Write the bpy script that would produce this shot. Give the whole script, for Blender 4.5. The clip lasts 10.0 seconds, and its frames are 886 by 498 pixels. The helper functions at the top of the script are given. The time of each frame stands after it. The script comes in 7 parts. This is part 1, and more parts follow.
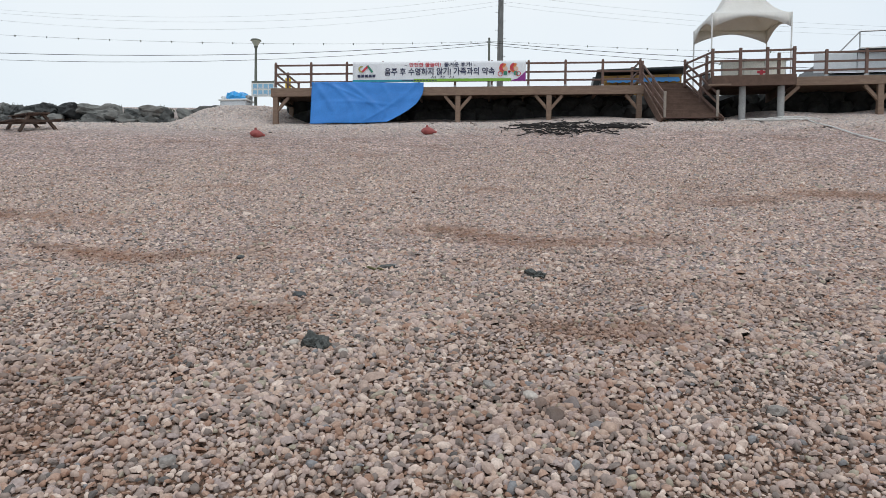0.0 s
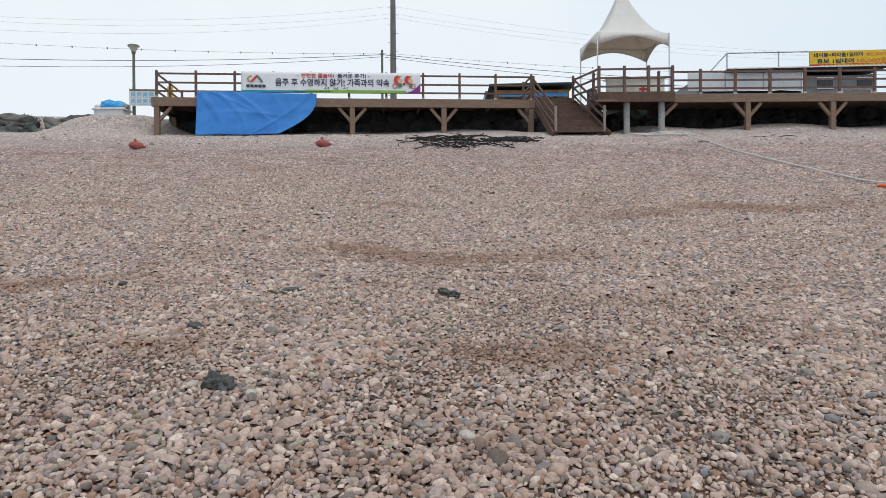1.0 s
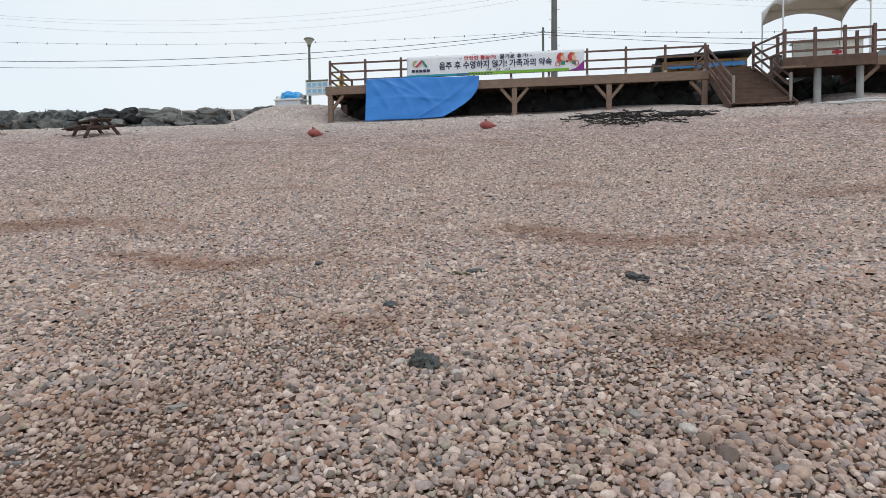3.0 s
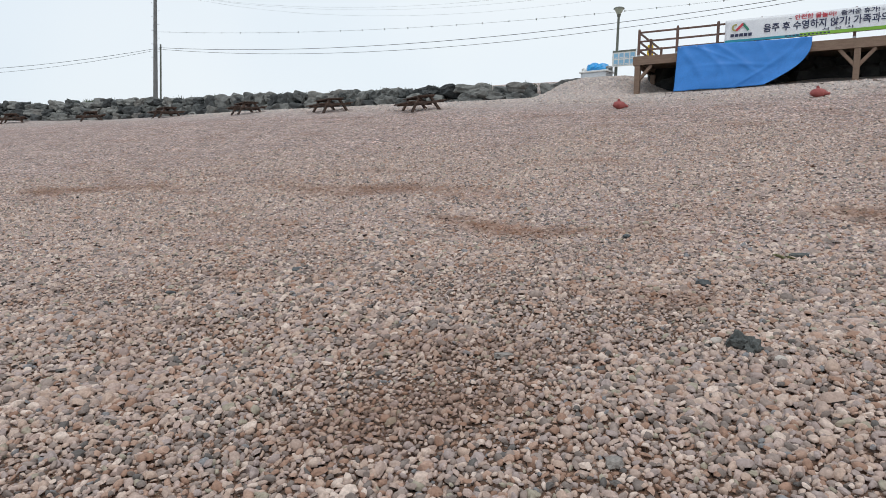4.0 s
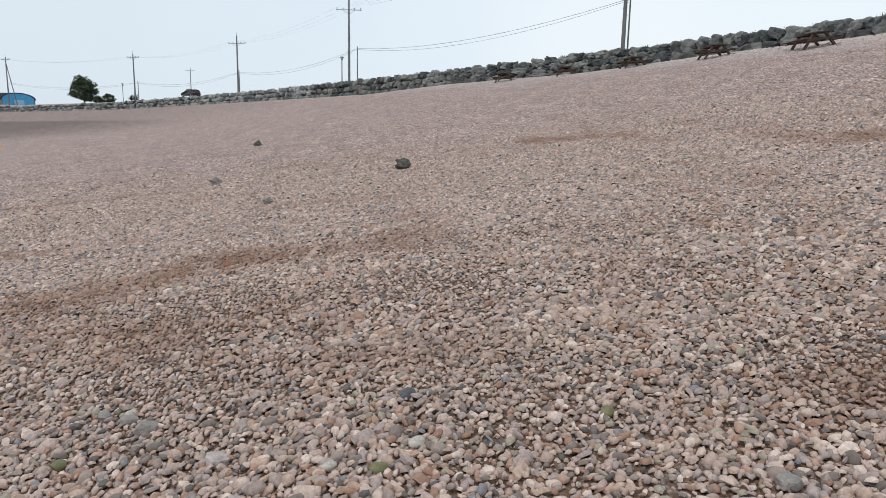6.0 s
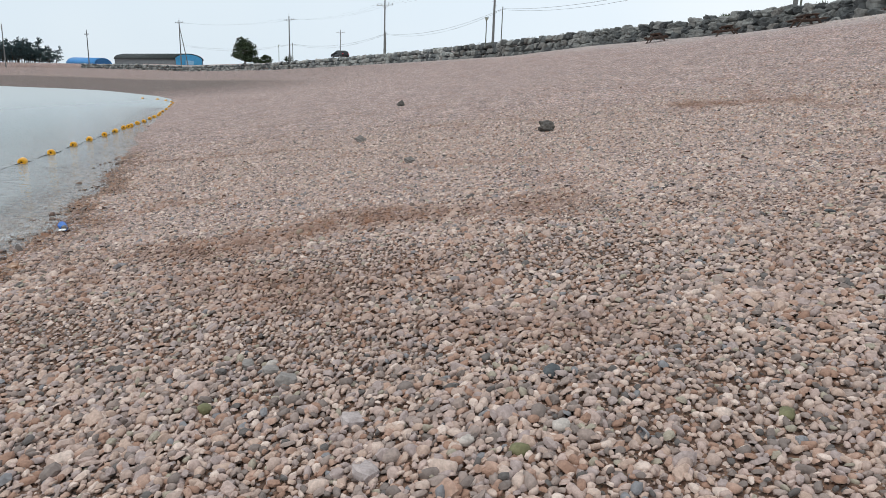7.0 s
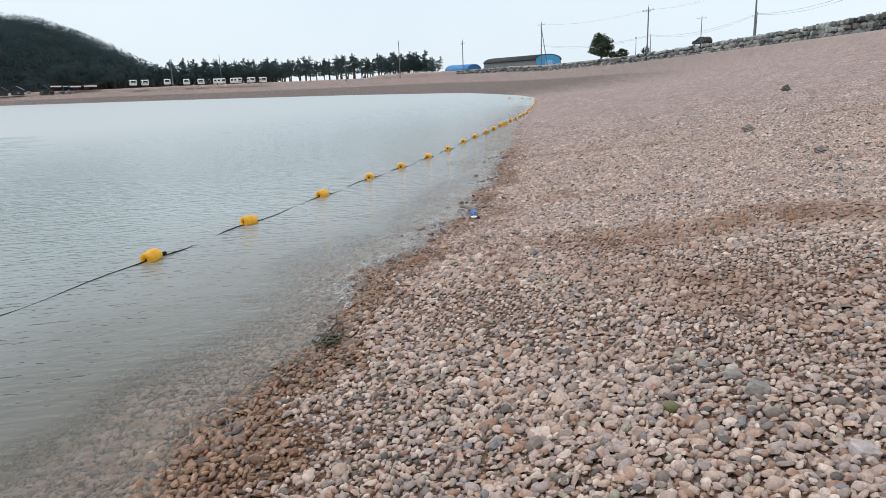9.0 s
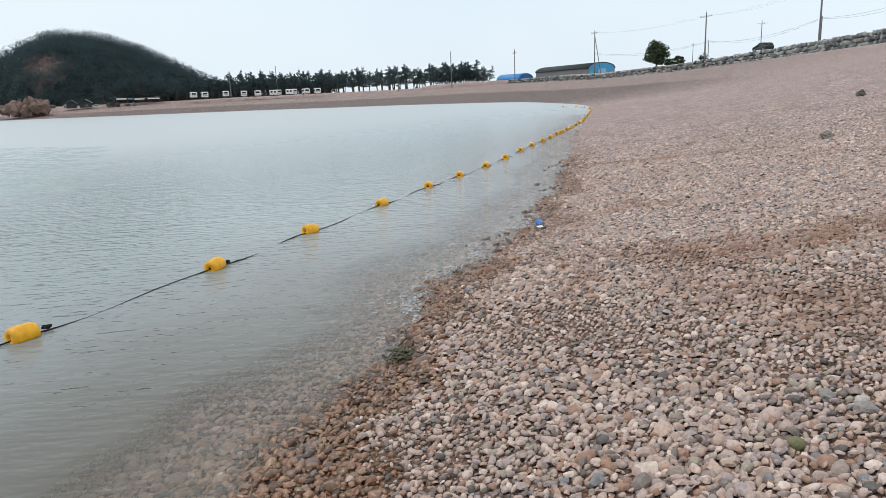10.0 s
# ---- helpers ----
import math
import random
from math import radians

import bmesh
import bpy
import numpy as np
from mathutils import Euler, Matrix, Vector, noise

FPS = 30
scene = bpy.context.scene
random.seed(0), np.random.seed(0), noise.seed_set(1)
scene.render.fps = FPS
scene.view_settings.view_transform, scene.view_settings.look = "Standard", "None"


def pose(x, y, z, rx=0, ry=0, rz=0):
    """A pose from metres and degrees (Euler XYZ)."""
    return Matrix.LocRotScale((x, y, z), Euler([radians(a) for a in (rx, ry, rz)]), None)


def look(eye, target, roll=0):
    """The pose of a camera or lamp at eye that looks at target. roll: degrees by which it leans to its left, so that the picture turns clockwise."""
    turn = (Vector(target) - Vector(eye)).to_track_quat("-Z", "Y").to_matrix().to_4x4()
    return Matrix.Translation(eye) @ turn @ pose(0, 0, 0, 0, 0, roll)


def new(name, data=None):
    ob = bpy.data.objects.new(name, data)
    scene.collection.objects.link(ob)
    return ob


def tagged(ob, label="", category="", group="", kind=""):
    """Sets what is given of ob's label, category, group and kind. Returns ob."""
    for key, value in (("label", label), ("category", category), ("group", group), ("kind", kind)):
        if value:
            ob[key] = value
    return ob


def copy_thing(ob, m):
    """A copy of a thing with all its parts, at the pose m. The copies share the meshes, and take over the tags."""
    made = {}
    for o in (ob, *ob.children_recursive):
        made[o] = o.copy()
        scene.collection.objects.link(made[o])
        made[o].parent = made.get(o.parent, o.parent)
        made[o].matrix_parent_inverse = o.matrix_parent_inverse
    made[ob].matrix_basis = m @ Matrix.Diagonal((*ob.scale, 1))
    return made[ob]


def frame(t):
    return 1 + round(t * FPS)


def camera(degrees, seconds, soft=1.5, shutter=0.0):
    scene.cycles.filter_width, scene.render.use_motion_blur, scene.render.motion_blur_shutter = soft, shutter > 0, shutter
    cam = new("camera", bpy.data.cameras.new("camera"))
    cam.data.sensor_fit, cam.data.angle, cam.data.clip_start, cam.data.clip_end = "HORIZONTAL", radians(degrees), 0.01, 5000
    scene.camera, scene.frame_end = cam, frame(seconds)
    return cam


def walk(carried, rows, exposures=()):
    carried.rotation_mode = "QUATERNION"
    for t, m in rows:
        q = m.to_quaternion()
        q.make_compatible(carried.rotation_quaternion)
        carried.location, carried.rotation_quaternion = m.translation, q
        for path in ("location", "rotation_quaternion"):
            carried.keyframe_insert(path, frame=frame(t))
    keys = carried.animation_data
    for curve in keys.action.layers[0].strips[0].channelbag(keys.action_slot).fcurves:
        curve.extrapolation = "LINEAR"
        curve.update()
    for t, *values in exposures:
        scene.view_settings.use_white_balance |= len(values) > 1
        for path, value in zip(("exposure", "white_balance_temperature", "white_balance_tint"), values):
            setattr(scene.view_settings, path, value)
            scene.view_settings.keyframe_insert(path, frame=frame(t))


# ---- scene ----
cam = camera(66.3, 10.0, 0.45)
PATH = [
    (0, (0.778, -3.005, 2.074), (0.441, -1.035, 2.017), 0.7),
    (0.5, (0.696, -2.763, 2.091), (0.567, -0.767, 2.088), -0.6),
    (1, (0.537, -2.635, 2.15), (0.512, -0.636, 2.129), -0.3),
    (1.5, (0.436, -2.533, 2.145), (0.387, -0.533, 2.14), -1.0),
    (2, (0.339, -2.395, 2.168), (0.235, -0.398, 2.174), -0.2),
    (2.2, (0.332, -2.369, 2.16), (0.146, -0.378, 2.143), 0.1),
    (3.3, (0.138, -2.73, 2.17), (-0.518, -0.843, 2.065), 0.0),
    (3.5, (0.113, -2.771, 2.17), (-0.711, -0.954, 2.04), 0.7),
    (4, (0.116, -2.934, 2.163), (-1.107, -1.36, 1.997), 1.8),
    (4.5, (0.211, -3.085, 2.172), (-1.309, -1.802, 1.966), 1.2),
    (5, (0.227, -3.171, 2.17), (-1.449, -2.113, 1.902), 1.2),
    (5.5, (0.253, -3.295, 2.165), (-1.56, -2.509, 1.859), 1.1),
    (5.7, (0.253, -3.324, 2.165), (-1.604, -2.655, 1.838), 1.2),
    (6.8, (-0.086, -3.321, 2.09), (-2.027, -3.092, 1.667), 1.4),
    (7, (-0.105, -3.357, 2.086), (-2.046, -3.219, 1.625), 1.9),
    (7.5, (-0.113, -3.531, 2.069), (-2.05, -3.726, 1.607), 2.2),
    (8, (-0.121, -3.762, 2.045), (-2.024, -4.177, 1.589), 1.6),
    (8.5, (-0.094, -3.927, 2.028), (-1.92, -4.582, 1.544), -0.2),
    (9, (-0.151, -4.065, 2.026), (-1.91, -4.889, 1.549), -1.9),
    (9.5, (-0.265, -4.217, 1.984), (-2.0, -5.093, 1.514), -2.6),
    (10, (-0.326, -4.384, 1.978), (-2.025, -5.34, 1.533), -2.4),
]
EXPOSURES = [(0.0, 0.06), (2.0, 0.06), (4.5, 0.07), (5.5, 0.09), (7.0, 0.17), (8.0, 0.27), (10.0, 0.25)]
walk(cam, [(t, look(eye, target, roll)) for t, eye, target, roll in PATH], EXPOSURES)

# ---- world and light: bright overcast ----
world = bpy.data.worlds.new("overcast_sky")
scene.world = world
world.use_nodes = True
wn, wl = world.node_tree.nodes, world.node_tree.links
wn.clear()
sky = wn.new("ShaderNodeTexSky")
sky.sky_type, sky.sun_disc = "NISHITA", False
sky.sun_elevation, sky.sun_rotation = radians(65), radians(144)
sky.air_density, sky.dust_density, sky.ozone_density = 1.0, 4.0, 1.0
cloud = wn.new("ShaderNodeTexNoise")
cloud.inputs["Scale"].default_value, cloud.inputs["Detail"].default_value = 1.6, 3
cloud_tint = wn.new("ShaderNodeValToRGB")
cloud_tint.color_ramp.elements[0].position, cloud_tint.color_ramp.elements[0].color = 0.3, (0.79, 0.88, 0.955, 1)
cloud_tint.color_ramp.elements[1].position, cloud_tint.color_ramp.elements[1].color = 0.75, (0.95, 0.985, 1.0, 1)
wl.new(cloud.outputs["Fac"], cloud_tint.inputs["Fac"])
# the cloud is thinnest, and the sky brightest, towards the land
way = wn.new("ShaderNodeVectorMath")
way.operation = "DOT_PRODUCT"
way.inputs[1].default_value = (-0.42, 0.91, 0.0)
wl.new(wn.new("ShaderNodeTexCoord").outputs["Generated"], way.inputs[0])
glow = wn.new("ShaderNodeValToRGB")
glow.color_ramp.elements[0].position, glow.color_ramp.elements[0].color = 0.2, (0.885, 0.915, 0.935, 1)
glow.color_ramp.elements[1].position, glow.color_ramp.elements[1].color = 1.0, (1.04, 1.035, 1.025, 1)
glow.color_ramp.elements.new(0.66).color = (0.915, 0.95, 0.985, 1)
wl.new(way.outputs["Value"], glow.inputs["Fac"])
dim = wn.new("ShaderNodeMix")
dim.data_type, dim.blend_type = "RGBA", "MULTIPLY"
dim.inputs["Factor"].default_value = 1.0
dim.inputs["B"].default_value = (0.1, 0.1, 0.1, 1)
wl.new(sky.outputs["Color"], dim.inputs["A"])
veil = wn.new("ShaderNodeMix")
veil.data_type = "RGBA"
veil.inputs["Factor"].default_value = 0.88
wl.new(dim.outputs["Result"], veil.inputs["A"])
wl.new(cloud_tint.outputs["Color"], veil.inputs["B"])
back = wn.new("ShaderNodeBackground")
spread = wn.new("ShaderNodeMix")
spread.data_type, spread.blend_type = "RGBA", "MULTIPLY"
spread.inputs["Factor"].default_value = 1.0
wl.new(veil.outputs["Result"], spread.inputs["A"])
wl.new(glow.outputs["Color"], spread.inputs["B"])
back.inputs["Strength"].default_value = 1.0
wl.new(spread.outputs["Result"], back.inputs["Color"])
wl.new(back.outputs["Background"], wn.new("ShaderNodeOutputWorld").inputs["Surface"])

sun = new("sun", bpy.data.lights.new("sun", "SUN"))
sun.data.energy, sun.data.angle, sun.data.color = 0.9, radians(22), (1.0, 0.96, 0.9)
sun.matrix_world = look((0, 0, 60), (-16, 22, 0))

# ---- materials ----
def material(name, rough=0.8, metal=0.0):
    m = bpy.data.materials.new(name)
    m.use_nodes = True
    n, l = m.node_tree.nodes, m.node_tree.links
    b = n["Principled BSDF"]
    b.inputs["Roughness"].default_value, b.inputs["Metallic"].default_value = rough, metal
    return m, n, l, b


def ramp(n, stops, mode="LINEAR"):
    r = n.new("ShaderNodeValToRGB")
    r.color_ramp.interpolation = mode
    e = r.color_ramp.elements
    while len(e) < len(stops):
        e.new(0.5)
    for k, (p, c) in enumerate(stops):
        e[k].position, e[k].color = p, (*c, 1)
    return r


def mixing(n, l, fac, a, b, blend="MIX"):
    x = n.new("ShaderNodeMix")
    x.data_type, x.blend_type = "RGBA", blend
    for key, v in (("Factor", fac), ("A", a), ("B", b)):
        if hasattr(v, "links"):
            l.new(v, x.inputs[key])
        else:
            x.inputs[key].default_value = v if key == "Factor" else (*v, 1)
    return x.outputs["Result"]


def noise_tex(n, l, scale, detail=4, stretch=None, rough=0.5, space="Object"):
    t = n.new("ShaderNodeTexNoise")
    t.inputs["Scale"].default_value, t.inputs["Detail"].default_value, t.inputs["Roughness"].default_value = scale, detail, rough
    c = n.new("ShaderNodeTexCoord").outputs["Object"] if space == "Object" else n.new("ShaderNodeNewGeometry").outputs["Position"]
    if stretch:
        mp = n.new("ShaderNodeMapping")
        mp.inputs["Scale"].default_value = stretch
        l.new(c, mp.inputs["Vector"])
        c = mp.outputs["Vector"]
    l.new(c, t.inputs["Vector"])
    return t.outputs["Fac"]


def bumped(n, l, b, height, strength=0.4, distance=0.01):
    k = n.new("ShaderNodeBump")
    k.inputs["Strength"].default_value, k.inputs["Distance"].default_value = strength, distance
    l.new(height, k.inputs["Height"])
    l.new(k.outputs["Normal"], b.inputs["Normal"])


def worn(name, dark, light, scale=6, rough=0.7, grain=None, metal=0.0, strength=0.3, space="Object", fine=60):
    """A surface of two tones with a coarse and a fine variation and slight relief."""
    m, n, l, b = material(name, rough, metal)
    coarse = noise_tex(n, l, scale, 5, grain, 0.6, space)
    small = noise_tex(n, l, fine, 3, grain, 0.5, space)
    tone = ramp(n, [(0.3, dark), (0.7, light)])
    l.new(coarse, tone.inputs["Fac"])
    speck = ramp(n, [(0.3, (0.78, 0.78, 0.78)), (0.7, (1.12, 1.12, 1.12))])
    l.new(small, speck.inputs["Fac"])
    l.new(mixing(n, l, 1.0, tone.outputs["Color"], speck.outputs["Color"], "MULTIPLY"), b.inputs["Base Color"])
    bumped(n, l, b, small, strength, 0.006)
    return m


PEBBLE_TONES = [
    (0.000, (0.122, 0.110, 0.105)), (0.022, (0.209, 0.170, 0.153)), (0.110, (0.319, 0.252, 0.223)), (0.220, (0.436, 0.329, 0.282)), (0.340, (0.490, 0.361, 0.296)),
    (0.450, (0.380, 0.306, 0.289)), (0.570, (0.479, 0.363, 0.322)), (0.680, (0.562, 0.440, 0.378)), (0.770, (0.331, 0.201, 0.145)), (0.835, (0.430, 0.284, 0.220)),
    (0.900, (0.650, 0.528, 0.463)), (0.955, (0.352, 0.313, 0.248)), (0.988, (0.226, 0.225, 0.237))]


def silt_bands(n, l):
    """Rusty silt: the streaks laid out below, and loose spots, broken up by the stones."""
    laid = n.new("ShaderNodeAttribute")
    laid.attribute_name = "silt"
    k0, k1 = (0, 0, 0), (1, 1, 1)
    spots = noise_tex(n, l, 1.0, 4, (0.5, 0.9, 0.3), 0.6, "World")
    loose = ramp(n, [(0.57, k0), (0.70, (0.55,) * 3)])
    l.new(spots, loose.inputs["Fac"])
    both = mixing(n, l, 1.0, laid.outputs["Color"], loose.outputs["Color"], "LIGHTEN")
    r2 = ramp(n, [(0.28, (0.25,) * 3), (0.46, k1)])
    l.new(noise_tex(n, l, 1.7, 5, (0.55, 1.0, 1.0), 0.65, "World"), r2.inputs["Fac"])
    fine = ramp(n, [(0.34, (0.40,) * 3), (0.52, k1)])
    l.new(noise_tex(n, l, 5.0, 4, (0.6, 1.0, 1.0), 0.7, "World"), fine.inputs["Fac"])
    return mixing(n, l, 1.0, mixing(n, l, 1.0, both, r2.outputs["Color"], "MULTIPLY"), fine.outputs["Color"], "MULTIPLY")


def bleached(n, l, c):
    """Clean, sun-bleached grey stones on the top of the beach."""
    sep = n.new("ShaderNodeSeparateXYZ")
    l.new(n.new("ShaderNodeNewGeometry").outputs["Position"], sep.inputs[0])
    high = n.new("ShaderNodeMath")
    high.operation = "MULTIPLY_ADD"
    high.inputs[1].default_value = 1.6
    l.new(noise_tex(n, l, 0.7, 3, (0.5, 0.8, 0), 0.6, "World"), high.inputs[0])
    l.new(sep.outputs["Z"], high.inputs[2])
    span = n.new("ShaderNodeMapRange")
    for key, val in (("From Min", 5.9), ("From Max", 7.3), ("To Min", 0.0), ("To Max", 0.6)):
        span.inputs[key].default_value = val
    l.new(high.outputs[0], span.inputs["Value"])
    return mixing(n, l, span.outputs["Result"], c, mixing(n, l, 0.62, c, (0.62, 0.59, 0.575)))


def pebble_material(name, wet=False, single=False, film=(0.55, 0.405, 0.285)):
    m, n, l, b = material(name, 0.28 if wet else 0.78)
    if single:
        pick = n.new("ShaderNodeObjectInfo").outputs["Random"]
    else:
        pick = n.new("ShaderNodeNewGeometry").outputs["Random Per Island"]
    tone = ramp(n, PEBBLE_TONES, "CONSTANT")
    l.new(pick, tone.inputs["Fac"])
    grain = noise_tex(n, l, 45, 4, None, 0.65, "World")
    g = ramp(n, [(0.3, (0.72, 0.70, 0.68)), (0.7, (1.18, 1.16, 1.14))])
    l.new(grain, g.inputs["Fac"])
    c = mixing(n, l, 1.0, tone.outputs["Color"], g.outputs["Color"], "MULTIPLY")
    silt = n.new("ShaderNodeMath")
    silt.operation = "MULTIPLY"
    silt.inputs[1].default_value = 0.9
    l.new(silt_bands(n, l), silt.inputs[0])
    c = mixing(n, l, silt.outputs[0], c, mixing(n, l, 0.84, c, (0.190, 0.083, 0.040)))
    if not wet:
        c = bleached(n, l, c)
    if wet:
        c = mixing(n, l, 1.0, c, film, "MULTIPLY")
        b.inputs["Specular IOR Level"].default_value = 0.6
    l.new(c, b.inputs["Base Color"])
    bumped(n, l, b, grain, 0.25, 0.004)
    return m


def shingle_material():
    """The beach past the near stones: cells of stone colour with relief."""
    m, n, l, b = material("shingle", 0.85)
    pos = n.new("ShaderNodeNewGeometry").outputs["Position"]
    warp = n.new("ShaderNodeTexNoise")
    warp.inputs["Scale"].default_value = 5
    l.new(pos, warp.inputs["Vector"])
    sh = n.new("ShaderNodeVectorMath")
    sh.operation = "MULTIPLY_ADD"
    sh.inputs[1].default_value = (0.05, 0.05, 0.0)
    l.new(warp.outputs["Color"], sh.inputs[0])
    l.new(pos, sh.inputs[2])
    v = n.new("ShaderNodeTexVoronoi")
    v.voronoi_dimensions = "2D"
    v.inputs["Scale"].default_value = 15.0
    l.new(sh.outputs["Vector"], v.inputs["Vector"])
    sep = n.new("ShaderNodeSeparateColor")
    l.new(v.outputs["Color"], sep.inputs["Color"])
    tone = ramp(n, PEBBLE_TONES, "CONSTANT")
    l.new(sep.outputs["Red"], tone.inputs["Fac"])
    gap = ramp(n, [(0.0, (1.08, 1.08, 1.08)), (0.40, (0.95, 0.95, 0.95)), (0.60, (0.50, 0.45, 0.43))])
    l.new(v.outputs["Distance"], gap.inputs["Fac"])
    c = mixing(n, l, 1.0, tone.outputs["Color"], gap.outputs["Color"], "MULTIPLY")
    silt = n.new("ShaderNodeMath")
    silt.operation = "MULTIPLY"
    silt.inputs[1].default_value = 0.9
    l.new(silt_bands(n, l), silt.inputs[0])
    c = mixing(n, l, silt.outputs[0], c, mixing(n, l, 0.84, c, (0.190, 0.083, 0.040)))
    for sc, st, lo, hi in ((9.0, (1, 1, 1), 0.70, 1.34), (3.2, (0.8, 1.3, 1), 0.78, 1.22), (0.7, (0.8, 2.0, 1), 0.88, 1.14)):
        mo = ramp(n, [(0.32, (lo, lo, lo)), (0.68, (hi, hi, hi))])
        l.new(noise_tex(n, l, sc, 3, st, 0.6, "World"), mo.inputs["Fac"])
        c = mixing(n, l, 1.0, c, mo.outputs["Color"], "MULTIPLY")
    tide = n.new("ShaderNodeAttribute")
    tide.attribute_name = "tide"
    c = mixing(n, l, tide.outputs["Fac"], c, mixing(n, l, 1.0, c, (0.44, 0.45, 0.44), "MULTIPLY"))
    c = bleached(n, l, mixing(n, l, 1.0, c, (1.14, 1.12, 1.17), "MULTIPLY"))
    v2 = n.new("ShaderNodeTexVoronoi")
    v2.voronoi_dimensions = "2D"
    v2.inputs["Scale"].default_value = 68.0
    l.new(pos, v2.inputs["Vector"])
    sep2 = n.new("ShaderNodeSeparateColor")
    l.new(v2.outputs["Color"], sep2.inputs["Color"])
    fines = ramp(n, PEBBLE_TONES, "CONSTANT")
    l.new(sep2.outputs["Red"], fines.inputs["Fac"])
    # fine rusty grit between the loose stones, darkened for the shade in the gaps
    grit_shade = n.new("ShaderNodeAttribute")
    grit_shade.attribute_name = "grit_shade"
    c = mixing(n, l, grit_shade.outputs["Fac"], c, mixing(n, l, 1.0, fines.outputs["Color"], (0.44, 0.34, 0.27), "MULTIPLY"))
    l.new(c, b.inputs["Base Color"])
    inv = n.new("ShaderNodeMath")
    inv.operation = "SUBTRACT"
    inv.inputs[0].default_value = 1.0
    l.new(v.outputs["Distance"], inv.inputs[1])
    bumped(n, l, b, inv.outputs[0], 1.0, 0.06)
    return m


def water_material():
    m, n, l, b = material("shallow_sea_water", 0.05)
    out = n["Material Output"]
    depth = n.new("ShaderNodeAttribute")
    depth.attribute_name = "depth"
    front = n.new("ShaderNodeMath")
    front.operation = "MULTIPLY_ADD"
    front.inputs[1].default_value = 0.12
    l.new(noise_tex(n, l, 1.0, 4, (1.1, 1.5, 1), 0.6, "World"), front.inputs[0])
    l.new(depth.outputs["Fac"], front.inputs[2])
    murky = ramp(n, [(0.05, (0.0,) * 3), (0.10, (0.22,) * 3), (0.17, (0.42,) * 3), (0.205, (0.66,) * 3), (0.245, (0.84,) * 3), (0.34, (0.925,) * 3), (0.58, (0.985,) * 3)])
    l.new(front.outputs[0], murky.inputs["Fac"])

    def waves(long, short, detail):
        t = n.new("ShaderNodeTexNoise")
        t.inputs["Scale"].default_value, t.inputs["Detail"].default_value, t.inputs["Roughness"].default_value = 1.0, detail, 0.55
        mp = n.new("ShaderNodeMapping")
        mp.vector_type = "TEXTURE"
        mp.inputs["Rotation"].default_value, mp.inputs["Scale"].default_value = (0, 0, radians(-57)), (long, short, 1)
        l.new(n.new("ShaderNodeNewGeometry").outputs["Position"], mp.inputs["Vector"])
        l.new(mp.outputs["Vector"], t.inputs["Vector"])
        return t.outputs["Fac"]

    ripple, chop, swell = waves(0.24, 0.10, 2), waves(1.15, 0.34, 3), waves(1.6, 0.8, 2)
    # a patch of wind ripples off the shore, the rest nearly smooth
    gust = n.new("ShaderNodeMapping")
    gust.vector_type = "TEXTURE"
    gust.inputs["Location"].default_value, gust.inputs["Rotation"].default_value, gust.inputs["Scale"].default_value = (-14.0, -31.8, 0), (0, 0, radians(-33)), (5.5, 20, 1)
    l.new(n.new("ShaderNodeNewGeometry").outputs["Position"], gust.inputs["Vector"])
    away = n.new("ShaderNodeVectorMath")
    away.operation = "LENGTH"
    l.new(gust.outputs["Vector"], away.inputs[0])
    calm = noise_tex(n, l, 1.0, 3, (0.14, 0.18, 1), 0.6, "World")
    where = n.new("ShaderNodeMath")
    where.operation = "MULTIPLY_ADD"
    where.inputs[1].default_value = 1.6
    l.new(calm, where.inputs[0])
    l.new(away.outputs["Value"], where.inputs[2])
    lively = ramp(n, [(0.58, (1, 1, 1)), (0.84, (0.04, 0.04, 0.04))])
    half = n.new("ShaderNodeMath")
    half.operation = "MULTIPLY"
    half.inputs[1].default_value = 0.5
    l.new(where.outputs[0], half.inputs[0])
    l.new(half.outputs[0], lively.inputs["Fac"])
    crest = ramp(n, [(0.50, (0, 0, 0)), (0.66, (1, 1, 1))])
    l.new(chop, crest.inputs["Fac"])
    k = n.new("ShaderNodeBump")
    k.inputs["Distance"].default_value = 0.9
    l.new(lively.outputs["Color"], k.inputs["Strength"])
    l.new(crest.outputs["Color"], k.inputs["Height"])
    k1 = n.new("ShaderNodeBump")
    k1.inputs["Strength"].default_value, k1.inputs["Distance"].default_value = 0.6, 0.03
    l.new(ripple, k1.inputs["Height"])
    l.new(k.outputs["Normal"], k1.inputs["Normal"])
    k2 = n.new("ShaderNodeBump")
    k2.inputs["Strength"].default_value, k2.inputs["Distance"].default_value = 0.14, 0.05
    l.new(swell, k2.inputs["Height"])
    l.new(k1.outputs["Normal"], k2.inputs["Normal"])
    fres = n.new("ShaderNodeFresnel")
    fres.inputs["IOR"].default_value = 1.33
    l.new(k2.outputs["Normal"], fres.inputs["Normal"])
    clear = n.new("ShaderNodeBsdfTransparent")
    clear.inputs["Color"].default_value = (0.90, 0.90, 0.86, 1)
    body = n.new("ShaderNodeBsdfDiffuse")
    silty = ramp(n, [(0.0, (0.27, 0.24, 0.21)), (0.6, (0.165, 0.148, 0.122)), (0.92, (0.170, 0.165, 0.145)), (0.95, (0.215, 0.225, 0.212)), (0.985, (0.235, 0.265, 0.262))])
    l.new(murky.outputs["Color"], silty.inputs["Fac"])
